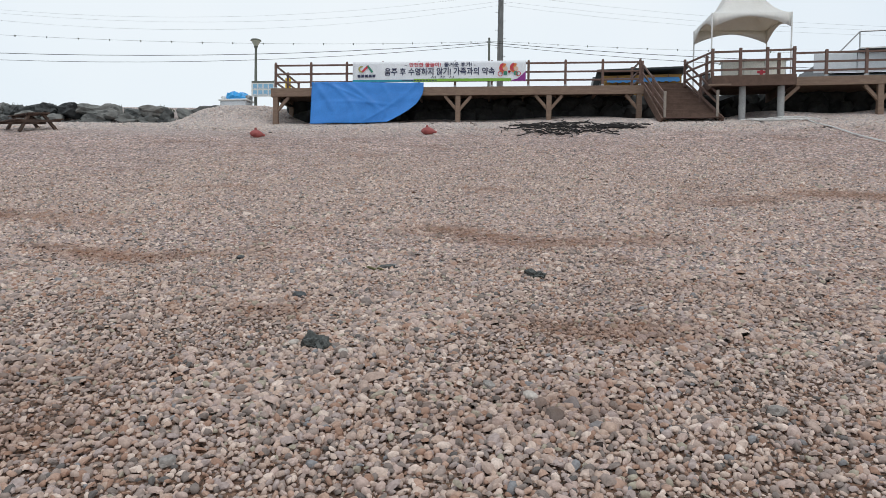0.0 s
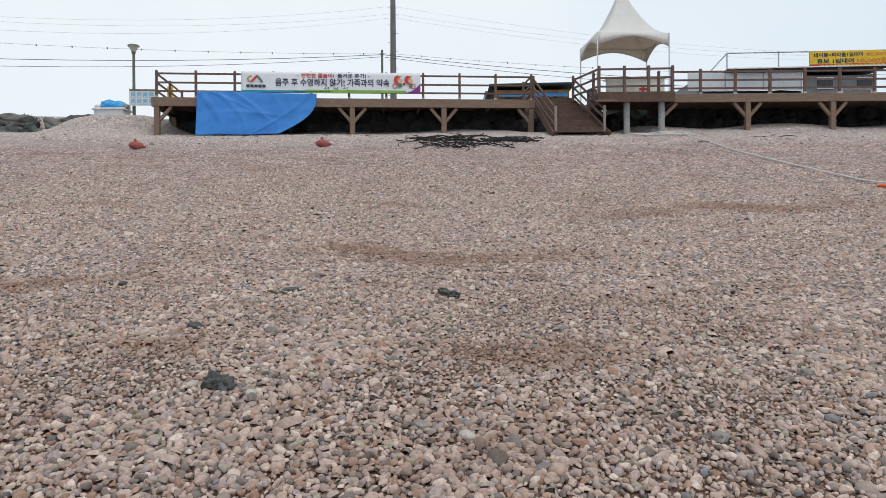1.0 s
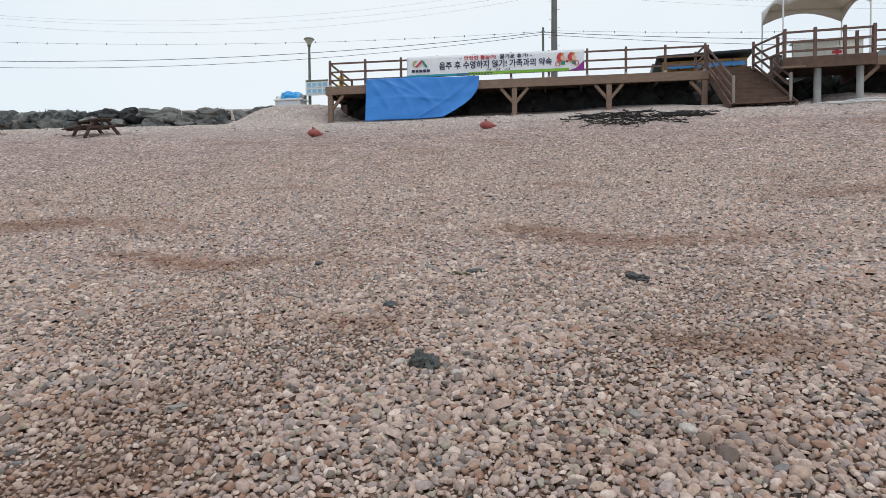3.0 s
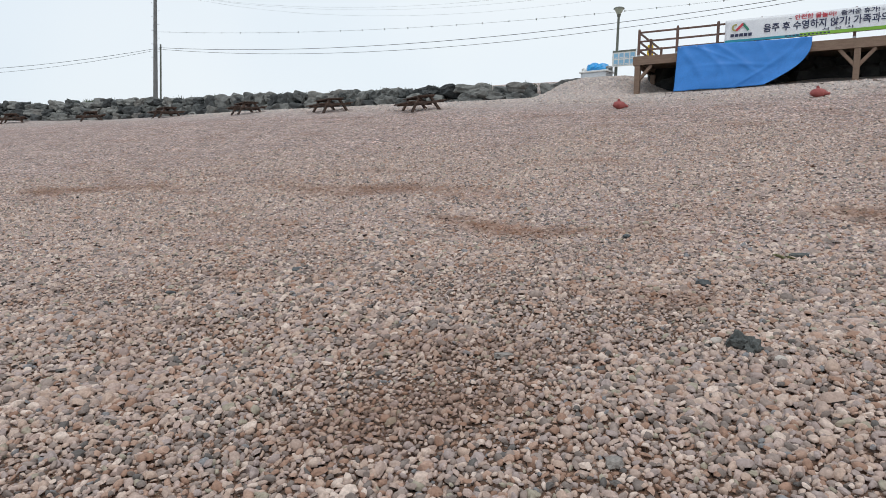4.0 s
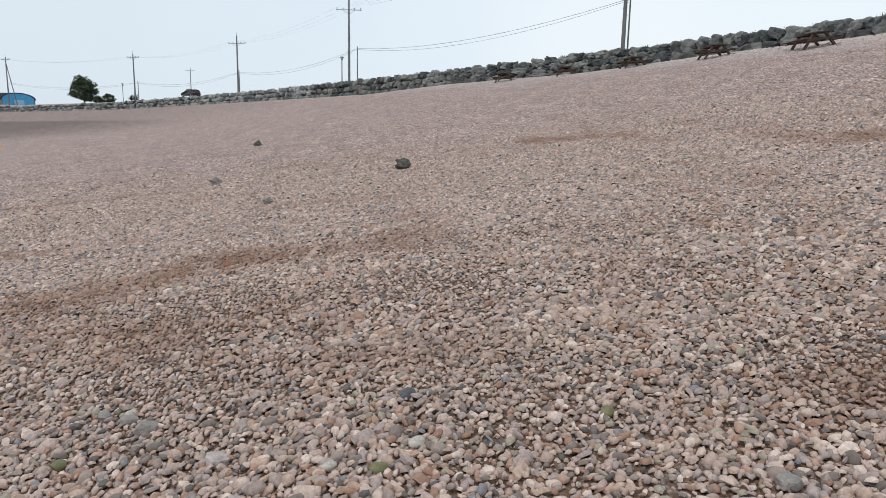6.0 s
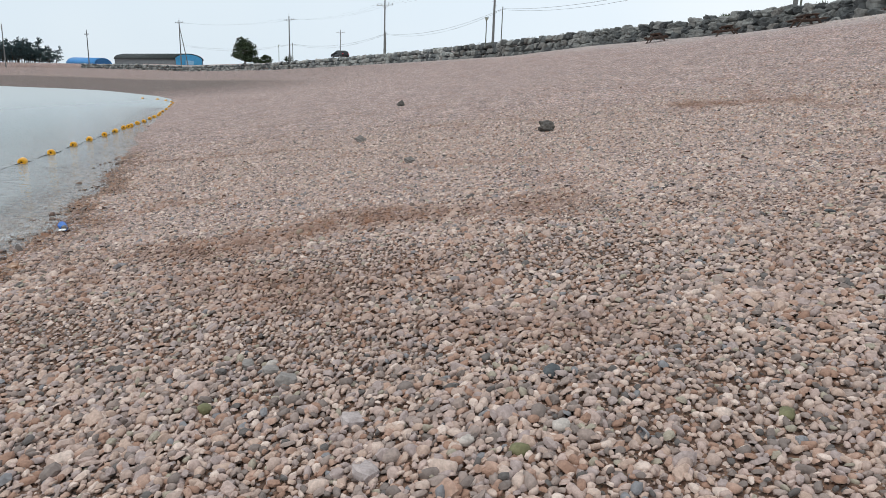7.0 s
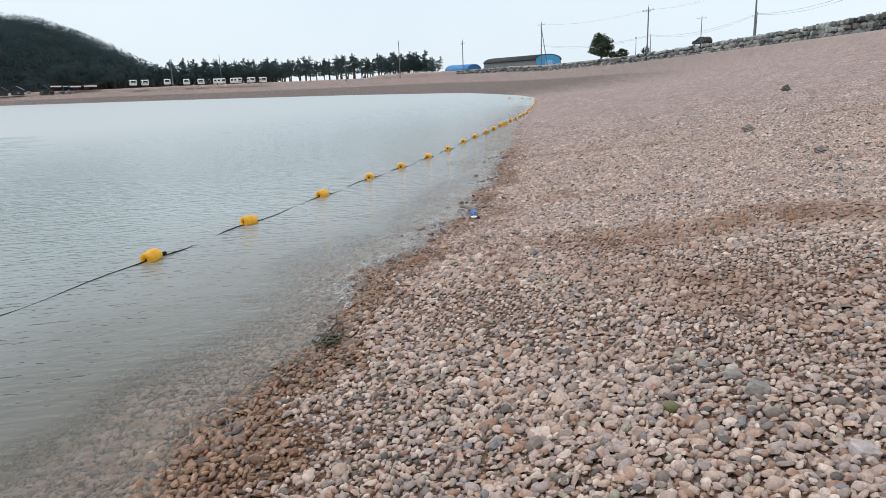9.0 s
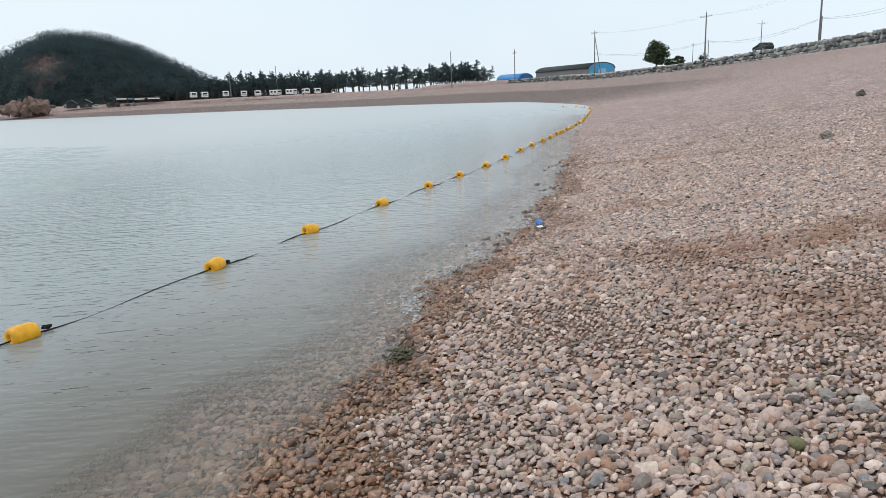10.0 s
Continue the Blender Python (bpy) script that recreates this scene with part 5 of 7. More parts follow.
def build_tent():
    z = LANDING_Z
    g = thing("event_tent", (8.2, 27.0, z), "white peaked canvas event tent on thin poles", "tent")
    g.rotation_euler = (0, 0, radians(5))
    x0, x1, y0, y1, eave = -1.62, 1.46, -1.02, 1.53, 2.62
    n = 14
    v, f = [], []
    # four concave roof sides meeting in a peak
    for j in range(n + 1):
        t = j / n
        up = eave + 2.3 * t ** 1.55
        k = 1 - t
        k = k * (1 - 0.06 * math.sin(math.pi * t))
        cx, cy = (x0 + x1) / 2 - 0.12, (y0 + y1) / 2
        ring = []
        for a, b in (((x0, y0), (x1, y0)), ((x1, y0), (x1, y1)), ((x1, y1), (x0, y1)), ((x0, y1), (x0, y0))):
            for i in range(8):
                p = Vector(a).lerp(Vector(b), i / 8)
                q = i / 8
                sag = -0.16 * math.sin(math.pi * q) * t * (1 - t) * 2
                ring.append((cx + (p.x - cx) * max(k, 0.012), cy + (p.y - cy) * max(k, 0.012), up + sag))
        v += ring
    for j in range(n):
        for i in range(32):
            i2 = (i + 1) % 32
            f.append((j * 32 + i, j * 32 + i2, (j + 1) * 32 + i2, (j + 1) * 32 + i))
    roof = mesh_object("canopy", v, f, M_CANVAS, g, smooth=True)
    roof.modifiers.new("thickness", "SOLIDIFY").thickness = 0.01
    # arched valances
    for a, b in (((x0, y0), (x1, y0)), ((x1, y0), (x1, y1)), ((x1, y1), (x0, y1)), ((x0, y1), (x0, y0))):
        v, f = [], []
        for i in range(17):
            q = i / 16
            p = Vector(a).lerp(Vector(b), q)
            drop = 0.16 + 0.42 * abs(2 * q - 1) ** 1.8
            v += [(p.x, p.y, eave + 0.004), (p.x, p.y, eave - drop)]
        f = [(2 * i, 2 * i + 1, 2 * i + 3, 2 * i + 2) for i in range(16)]
        o = mesh_object("valance", v, f, M_CANVAS, g, smooth=True)
        o.modifiers.new("thickness", "SOLIDIFY").thickness = 0.008
    for x, y in ((x0, y0), (x1, y0), (x1, y1), (x0, y1)):
        part("pole", rod(bmesh.new(), (x, y, 0), (x, y, eave), 0.03), M_WHITE, g, "white steel pole")
    s = thing("first_aid_sign", (9.05, 27.6, z + 0.1), "white first aid sign with a red cross", "sign")
    part("panel", bar(bmesh.new(), (-0.42, 0, 0.5), (0.42, 0, 0.5), 0.03, 0.5), M_CREAM, s)
    part("cross", bar(bar(bmesh.new(), (-0.17, -0.022, 0.5), (0.17, -0.022, 0.5), 0.012, 0.11), (0, -0.023, 0.33), (0, -0.023, 0.67), 0.012, 0.11, up=(1, 0, 0)), M_REDINK, s, "red cross")
    for x in (-0.4, 0.4):
        part("leg", rod(bmesh.new(), (x, 0.03, -0.1), (x, 0.03, 0.75), 0.018), M_STEEL, s)
    c = thing("counter_wall", (7.75, 29.05, z), "long cream panelled counter behind the tent", "counter")
    for k in range(3):
        part("panel", bar(bmesh.new(), (0.06 + 0.88 * k, 0, 0.72), (0.92 + 0.88 * k, 0, 0.72), 0.05, 1.36, bevel=0.008), M_CREAM, c)
    part("top", bar(bmesh.new(), (0.0, 0.2, 1.42), (2.75, 0.2, 1.42), 0.6, 0.04), M_CREAM, c)
    for k in range(4):
        part("post", bar(bmesh.new(), (0.05 + 0.88 * k, 0.06, 0), (0.05 + 0.88 * k, 0.06, 1.4), 0.06, 0.06, up=(0, 1, 0)), M_STEEL, c)
    d = thing("storage_box", (7.0, 28.0, z), "dark storage box beside the tent pole", "box")
    part("body", bar(bmesh.new(), (-0.2, 0, 0.3), (0.2, 0, 0.3), 0.35, 0.6, bevel=0.02), M_GREYWALL, d)
    part("lid", bar(bmesh.new(), (-0.22, 0, 0.63), (0.22, 0, 0.63), 0.38, 0.06, bevel=0.01), M_BLACK, d)


build_tent()


def build_huts():
    # low hut with ochre boards and a blue awning
    g = thing("beach_hut", (4.8, 33.0, 8.2), "dark-roofed hut with ochre boards and blue awning", "hut")
    part("wall", bar(bmesh.new(), (-2.0, 1.5, 0.95), (1.95, 1.5, 0.95), 2.8, 1.9), M_OCHRE, g)
    part("wall", bar(bmesh.new(), (-2.45, 1.6, 0.95), (-2.02, 1.6, 0.95), 2.6, 1.9), M_GREYWALL, g, "dark side wall")
    bm = bar(bmesh.new(), (-2.25, 1.4, 2.1), (2.2, 1.4, 2.16), 3.3, 0.12, bevel=0.02)
    part("roof", bm, M_ROOF, g, "dark sheet roof")
    bm = bmesh.new()
    pts = [(-2.25, 0.1, 2.04), (-2.9, 0.1, 0.0), (-2.45, 0.1, 0.0), (-2.0, 0.1, 2.04)]
    fr = [bm.verts.new(p) for p in pts]
    bk = [bm.verts.new((p[0], p[1] + 0.06, p[2])) for p in pts]
    bm.faces.new(fr)
    bm.faces.new(bk[::-1])
    for i in range(4):
        bm.faces.new((fr[i], bk[i], bk[(i + 1) % 4], fr[(i + 1) % 4]))
    part("side_flap", bm, M_ROOF, g, "dark sloping side sheet")
    nx = 40
    v = []
    for k in range(5):
        for j in range(nx + 1):
            x = -1.75 + 3.55 * j / nx
            v.append((x, -0.05 - 0.10 * k, 1.72 - 0.075 * k + (0.03 * math.sin(j * 1.6) if k == 4 else 0)))
    aw = mesh_object("awning", v, sheet(5, nx + 1), M_AWNING, g, "blue scalloped awning")
    aw.modifiers.new("thickness", "SOLIDIFY").thickness = 0.01
    for x in (-1.2, -0.4, 0.5, 1.3):
        part("board_batten", bar(bmesh.new(), (x, 0.07, 1.2), (x, 0.07, 1.9), 0.05, 0.05, up=(0, 1, 0)), M_WOOD_DARK, g)
    # long kiosk: pale panels and a dark open front under a sheet roof
    k = thing("kiosk", (18.0, 34.0, 8.2), "long grey kiosk with pale panels and an open front", "kiosk")
    part("plinth", bar(bmesh.new(), (-4.0, 0.2, 0.9), (5.4, 0.2, 0.9), 0.25, 1.9), M_GREYWALL, k)
    part("side_wall", bar(bmesh.new(), (5.3, 0.4, 1.45), (5.3, 4.4, 1.45), 0.12, 2.9), M_GREYWALL, k)
    part("side_wall", bar(bmesh.new(), (-4.0, 0.4, 1.4), (-4.0, 4.4, 1.4), 0.12, 2.8), M_GREYWALL, k)
    part("back_wall", bar(bmesh.new(), (-4.0, 4.4, 1.45), (5.3, 4.4, 1.45), 0.12, 2.9), M_GREYWALL, k)
    for j in range(3):
        a = -4.75 + 2.02 * j
        part("panel", bar(bmesh.new(), (a, 0.0, 2.45), (a + 1.98, 0.0, 2.45), 0.06, 0.95, bevel=0.01), M_DULLPANEL, k, "pale translucent panel")
    part("front_wall", bar(bmesh.new(), (1.42, 0.12, 1.38), (5.3, 0.12, 1.38), 0.10, 2.76), M_GREYWALL, k)
    for x in (2.2, 4.3):
        w = part("window", bar(bmesh.new(), (x, 0.05, 2.34), (x + 0.8, 0.05, 2.34), 0.05, 0.5), M_GLASS, k, "dark window")
        part("window_frame", bar(bar(bmesh.new(), (x - 0.04, 0.02, 2.62), (x + 0.84, 0.02, 2.62), 0.05, 0.06), (x - 0.04, 0.02, 2.06), (x + 0.84, 0.02, 2.06), 0.05, 0.06), M_WHITE, w, "white frame")
    part("post", bar(bmesh.new(), (1.35, 0.0, 0.0), (1.35, 0.0, 2.95), 0.1, 0.1, up=(0, 1, 0)), M_WHITE, k, "white corner post")
    part("roof", bar(bmesh.new(), (-2.75, 2.1, 3.02), (5.7, 2.1, 3.14), 5.0, 0.1, bevel=0.01), M_ROOF, k, "dark sheet roof")
    part("gutter", bar(bmesh.new(), (-2.75, -0.42, 3.05), (5.7, -0.42, 3.17), 0.05, 0.06), M_WHITE, k, "white gutter")
    part("strip_light", bar(bmesh.new(), (1.6, 1.0, 2.55), (2.8, 1.0, 2.6), 0.06, 0.05), M_WHITE, k, "white strip light")
    for x in (-1.1, -0.1):
        c = thing("plastic_table", (18 + x + 1.0, 30.8, 8.38), "small white plastic table beside the kiosk", "table", "tables by the kiosk")
        part("top", bar(bmesh.new(), (-0.35, 0, 0.86), (0.35, 0, 0.86), 0.5, 0.05, bevel=0.01), M_WHITE, c)
        for sx in (-0.3, 0.3):
            part("leg", bar(bmesh.new(), (sx, 0, 0), (sx, 0, 0.84), 0.05, 0.05, up=(0, 1, 0)), M_WHITE, c)
    t2 = thing("plastic_table", (20.6, 31.2, 8.36), "tall white framed table before the open kiosk", "table", "tables by the kiosk")
    part("top", bar(bmesh.new(), (-0.75, 0, 1.25), (0.75, 0, 1.25), 0.5, 0.05, bevel=0.01), M_WHITE, t2)
    for sx in (-0.72, 0.72):
        part("leg", bar(bmesh.new(), (sx, 0, 0), (sx, 0, 1.22), 0.05, 0.05, up=(0, 1, 0)), M_WHITE, t2)
    # frame on the roof and its yellow price banner
    fr = thing("roof_frame", (18.0, 34.0, 11.2), "grey pipe frame on the kiosk roof", "frame")
    for p, q in (((-2.65, 0, 0.0), (-2.65, 0, 0.98)), ((0.1, 0, 0.05), (0.1, 0, 0.97)), ((1.75, 0, 0.08), (1.75, 0, 1.0)), ((-2.65, 0, 0.98), (6.2, 0, 1.08)), ((-2.65, 0, 0.98), (-3.6, 0, -0.05)), ((6.2, 0, 0.1), (6.2, 0, 1.08))):
        part("pipe", rod(bmesh.new(), p, q, 0.035, seg=8), M_STEEL, fr)
    m = Matrix.Translation((19.72, 33.9, 11.33)) @ Matrix(((1, 0, 0, 0), (0, 1, 0, 0), (0.02, 0, 1, 0), (0, 0, 0, 1)))
    yb = thing("price_banner", (0, 0, 0), "yellow and red rental price banner on the frame", "banner")
    part("cloth", plate(0, 4.4, 0.18, 0.86, 0, m, 0.02), M_SIGNYELLOW, yb)
    part("strip", plate(0, 4.4, 0.0, 0.18, 0, m, 0.02), M_REDINK, yb, "red lower strip")
    mt = m @ Matrix.Translation((0, -0.016, 0))
    flat_text("lettering", "테이블+파라솔1일대여", 0.24, M_INK, yb, mt @ Matrix.Translation((0.2, 0, 0.57)), "dark lettering", 0.006, width=2.6)
    flat_text("lettering", "40,000원", 0.24, M_ORANGEINK, yb, mt @ Matrix.Translation((2.95, 0, 0.57)), "orange lettering", 0.004, width=1.3)
    flat_text("lettering", "튜브 1일대여", 0.27, M_INK, yb, mt @ Matrix.Translation((0.35, 0, 0.23)), "dark lettering", 0.008, width=1.95)
    flat_text("lettering", "10,000원", 0.27, M_ORANGEINK, yb, mt @ Matrix.Translation((2.5, 0, 0.23)), "orange lettering", 0.006, width=1.6)
    for j in range(16):
        part("bar", plate(0.55 + 0.23 * j, 0.72 + 0.23 * j, 0.05, 0.14, -0.014, m, 0.006), M_SIGNYELLOW, yb)
    y = thing("warning_board", (-12.72, 29.0, 8.25), "narrow yellow warning board on the deck", "sign")
    part("board", bar(bmesh.new(), (0, 0, 0.62), (0.28, 0, 0.62), 0.04, 1.2, bevel=0.005), M_SIGNYELLOW, y)
    for j in range(3):
        part("bar", bar(bmesh.new(), (0.07, -0.025, 0.4 + 0.25 * j), (0.21, -0.025, 0.4 + 0.25 * j), 0.006, 0.1), M_INK, y)


build_huts()


def cable(name, a, b, sag, r, label, n=18, beads=False):
    a, b = Vector(a), Vector(b)
    pts = []
    for k in range(n + 1):
        t = k / n
        p = a.lerp(b, t)
        p.z -= sag * 4 * t * (1 - t)
        pts.append(p)
    ob = part(name, bent(bmesh.new(), pts, r, 5), M_BLACK)
    if beads:
        bm = bmesh.new()
        m = int((b - a).length / 1.6)
        for k in range(1, m):
            t = k / m
            p = a.lerp(b, t)
            p.z -= sag * 4 * t * (1 - t)
            rod(bm, p - Vector((0, 0, 0.05)), p + Vector((0, 0, 0.04)), 0.028, seg=6)
        part("markers", bm, M_LAMPPOST, ob, "small dark marker beads")["kind"] = "stuff"
    tagged(ob, label, "cable", "overhead lines")


def build_pole(x, y, z, h, arm_z, arm=1.3, group="utility poles", r=0.17, turn=0.0, helper=None):
    g = thing("utility_pole", (x, y, z), "grey concrete utility pole with a crossarm", "utility pole", group)
    part("pole", rod(bmesh.new(), (0, 0, -0.5), (0, 0, h), r, r * 0.6, 12), M_POLE, g)
    d = Vector((math.cos(turn), math.sin(turn), 0))
    if h > 10.5:
        for k in range(16):
            q = Vector((0, 0, 2.2 + 0.5 * k))
            side = d * (0.30 if k % 2 else -0.30)
            part("rung", rod(bmesh.new(), q, q + side, 0.014, seg=6), M_STEEL, g)
    if arm_z:
        c = Vector((0, 0, arm_z))
        part("crossarm", bar(bmesh.new(), c - d * arm, c + d * arm, 0.1, 0.09), M_STEEL, g)
        for s in (-0.92, -0.45, 0.45, 0.92):
            q = c + d * arm * s
            part("insulator", rod(rod(bmesh.new(), q, q + Vector((0, 0, 0.16)), 0.05, seg=8), q + Vector((0, 0, 0.16)), q + Vector((0, 0, 0.26)), 0.085, 0.05, 8), M_CONCRETE, g)
        for s in (-1, 1):
            part("stay", bar(bmesh.new(), c + d * arm * 0.5 * s, Vector((0, 0, arm_z - 0.55)), 0.04, 0.04), M_STEEL, g)
        part("top_pin", rod(bmesh.new(), (0, 0, h), (0, 0, h + 0.5), 0.03, seg=6), M_STEEL, g)
    return g


build_pole(-2.72, 36.0, 8.3, 11.5, 0.0, r=0.2)
build_pole(-49.35, 24.65, 8.4, 11.0, 10.0, turn=1.4)
build_pole(-91.25, 8.7, 7.9, 10.6, 9.1, turn=1.35, arm=1.65)
build_pole(-125.0, -6.0, 7.5, 9.6, 8.3, turn=1.0, arm=1.7)
build_pole(-152.3, -26.7, 6.8, 9.0, 8.25, turn=0.8, arm=1.8)
build_pole(-258.0, -24.7, 8.0, 13.2, 12.4, turn=1.2, arm=1.8)
barn_pole = build_pole(-187.2, -60.0, 6.0, 10.9, 10.3, turn=0.9, arm=1.6)
part("strut", rod(bmesh.new(), (-0.9, 1.5, -0.5), (0, 0, 9.6), 0.12, 0.09, 10), M_POLE, barn_pole)
build_pole(-207.6, -92.0, 4.6, 10.2, 9.1, turn=0.8, arm=1.5)
build_pole(-190.0, -105.6, 4.2, 10.2, 9.3, turn=0.4, arm=1.2)
build_pole(-181.7, -119.8, 3.8, 7.2, 0.0, r=0.14)
build_pole(-150.3, -158.4, 3.4, 7.0, 6.4, turn=0.3, arm=0.9)
build_pole(-167.0, -155.4, 3.6, 9.0, 0.0, r=0.14)
for x, y, z, top in ((-3.2, 34.5, 8.3, 12.65), (-50.2, 25.55, 8.3, 12.85), (-92.1, 9.9, 7.8, 12.6), (-126.0, -5.8, 7.4, 11.4), (-153.3, -26.2, 6.8, 10.5)):
    g = thing("cable_post", (x, y, z), "thin dark steel post carrying telephone cable", "post", "cable posts")
    part("post", rod(bmesh.new(), (0, 0, -0.4), (0, 0, top - z), 0.075, 0.06, 10), M_LAMPPOST, g)
    part("clamp", bar(bmesh.new(), (-0.12, 0, top - z - 0.22), (0.12, 0, top - z - 0.22), 0.08, 0.08), M_STEEL, g)
POSTS = [(48.0, 40.0, 12.2), (-3.2, 34.5, 12.4), (-50.2, 25.55, 12.6), (-92.1, 9.9, 12.35), (-126.0, -5.8, 11.15), (-153.3, -26.2, 10.25), (-187.2, -60.0, 11.0)]
for a, b in zip(POSTS, POSTS[1:]):
    cable("telephone_cable", a, b, 1.15, 0.015, "sagging black telephone cable between posts")
    cable("telephone_cable", (a[0], a[1], a[2] - 0.12), (b[0], b[1], b[2] - 0.12), 1.4, 0.012, "thin black telephone cable between posts")
ARMS = [((46, 41, 18.0), 0.2), ((-2.72, 36.0, 18.6), 0.2), ((-49.35, 24.65, 18.5), 1.4), ((-91.25, 8.7, 17.5), 0.35), ((-125, -6, 16.0), 1.0), ((-152.3, -26.7, 15.2), 0.8), ((-187.2, -60, 16.4), 0.9)]
for (a, ta), (b, tb) in zip(ARMS, ARMS[1:]):
    for s in (-1.1, 0, 1.1):
        cable("power_line", (a[0], a[1] + s, a[2]), (b[0], b[1] + s, b[2]), 0.9, 0.0045, "thin overhead power line")
cable("marker_cable", (46, 38, 12.6), (-2.72, 35.8, 12.8), 1.0, 0.006, "thin black cable with markers", beads=True)
cable("marker_cable", (-2.72, 35.8, 12.8), (-49.35, 24.5, 13.5), 0.9, 0.006, "thin black cable with markers", beads=True)
for z, sag in ((15.48, 2.45), (15.06, 2.45), (14.84, 2.75)):
    cable("power_line", (-2.72, 35.8, z), (-49.35, 24.5, 16.5), sag, 0.0035, "thin overhead power line")
    cable("power_line", (-2.72, 35.8, z), (46, 46, 15.5), sag * 0.55, 0.0035, "thin overhead power line")


def build_table_thing():
    g = thing("picnic_table", (-19.2, 20.0, 0), "dark weathered wooden picnic table with fixed benches", "picnic table", "picnic tables on the beach")
    for k in range(5):
        y = -0.32 + 0.16 * k
        part("plank", bar(bmesh.new(), (-0.8, y, 0.74), (0.8, y, 0.74), 0.145, 0.06, bevel=0.006), M_TABLE, g)
    for s in (-1, 1):
        for k in range(2):
            y = s * (0.66 + 0.15 * k)
            part("bench_plank", bar(bmesh.new(), (-0.8, y, 0.44), (0.8, y, 0.44), 0.135, 0.06, bevel=0.006), M_TABLE, g)
    for x in (-0.56, 0.56):
        for s in (-1, 1):
            part("leg", bar(bmesh.new(), (x, s * 0.68, -0.12), (x, s * 0.24, 0.72), 0.09, 0.13, up=(1, 0, 0)), M_TABLE, g)
        part("bearer", bar(bmesh.new(), (x + 0.07, -0.84, 0.38), (x + 0.07, 0.84, 0.38), 0.06, 0.11), M_TABLE, g)
        part("bearer", bar(bmesh.new(), (x + 0.07, -0.4, 0.68), (x + 0.07, 0.4, 0.68), 0.06, 0.08), M_TABLE, g)
    part("brace", bar(bmesh.new(), (-0.6, 0, 0.4), (0.0, 0, 0.7), 0.06, 0.08), M_TABLE, g)
    part("brace", bar(bmesh.new(), (0.6, 0, 0.4), (0.0, 0, 0.7), 0.06, 0.08), M_TABLE, g)
    return g


def build_tables():
    rnd = random.Random(2)
    first = None
    for x, y, a in ((-19.2, 20.0, -24), (-24.95, 20.0, -14), (-31.6, 20.0, -16), (-39.4, 19.8, -10), (-47.5, 19.0, -20), (-53.8, 16.5, -28)):
        z = float(beach(x, y))
        m = Matrix.Translation((x, y, z)) @ Matrix.Rotation(radians(a), 4, "Z") @ Matrix.Rotation(radians(6 + rnd.uniform(-2, 2)), 4, "X")
        if first is None:
            first = build_table_thing()
            first.matrix_basis = m @ Matrix.Diagonal((1, 1, 0.76, 1))
        else:
            copy_thing(first, m)


build_tables()


def build_red_buoys():
    for x, y, a, s in ((-10.0, 20.0, 20, 1.0), (-3.95, 21.15, -10, 1.1)):
        z = float(beach(x, y))
        g = thing("red_buoy", (x, y, z), "faded red mooring buoy lying on the pebbles", "buoy", "red buoys")
        g.rotation_euler = (0, 0, radians(a))
        part("float", lump(bmesh.new(), (0.22 * s, 0.17, 0.15), 5, 0.14, 3, at=(0, 0, 0.12)), M_RED, g, smooth=True)
        part("neck", rod(bmesh.new(), (-0.03, 0, 0.24), (-0.05, 0, 0.34), 0.055, 0.04, 10), M_RED, g)
        part("end", rod(bmesh.new(), (0.17 * s, 0, 0.10), (0.29 * s, 0, 0.08), 0.07, 0.035, 10), M_RED, g)


build_red_buoys()


def build_seaweed_heap():
    rnd = random.Random(8)
    bm = bmesh.new()
    for k in range(130):
        x = rnd.choice((rnd.uniform(-1.25, 3.2), rnd.gauss(-0.2, 0.6), rnd.gauss(1.5, 0.7)))
        mid, wide = 22.9 - 0.10 * (x - 1.0) + 0.35 * max(0, x - 2.2), 2.0 * max(0.0, 1 - abs((x - 0.8) / 2.7) ** 2.2)
        y = mid + rnd.uniform(-1, 1) * max(0.3, wide)
        a, L, pts = rnd.gauss(0.0, 0.8), rnd.uniform(0.5, 1.6), []
        for j in range(7):
            pts.append(Vector((x, y, float(beach(x, y)) + 0.02 + rnd.uniform(0, 0.07))))
            x += math.cos(a) * L / 6
            y += 1.5 * math.sin(a) * L / 6
            a += rnd.uniform(-1.0, 1.0)
        bent(bm, pts, rnd.uniform(0.010, 0.023), 4)
    ob = part("seaweed_heap", bm, M_WEED)
    tagged(ob, "tangled heap of dried black seaweed on pebbles", "seaweed", kind="stuff")


build_seaweed_heap()


def on_ground(pts, lift):
    return [Vector((x, y, float(beach(x, y)) + lift)) for x, y in pts]


def smooth_line(ctrl, n=8):
    out = []
    c = [ctrl[0], *ctrl, ctrl[-1]]
    for i in range(1, len(c) - 2):
        for k in range(n):
            t = k / n
            p = [0.5 * (2 * c[i][d] + (c[i + 1][d] - c[i - 1][d]) * t + (2 * c[i - 1][d] - 5 * c[i][d] + 4 * c[i + 1][d] - c[i + 2][d]) * t * t
                        + (3 * c[i][d] - c[i - 1][d] - 3 * c[i + 1][d] + c[i + 2][d]) * t ** 3) for d in range(2)]
            out.append(tuple(p))
    out.append(tuple(ctrl[-1]))
    return out


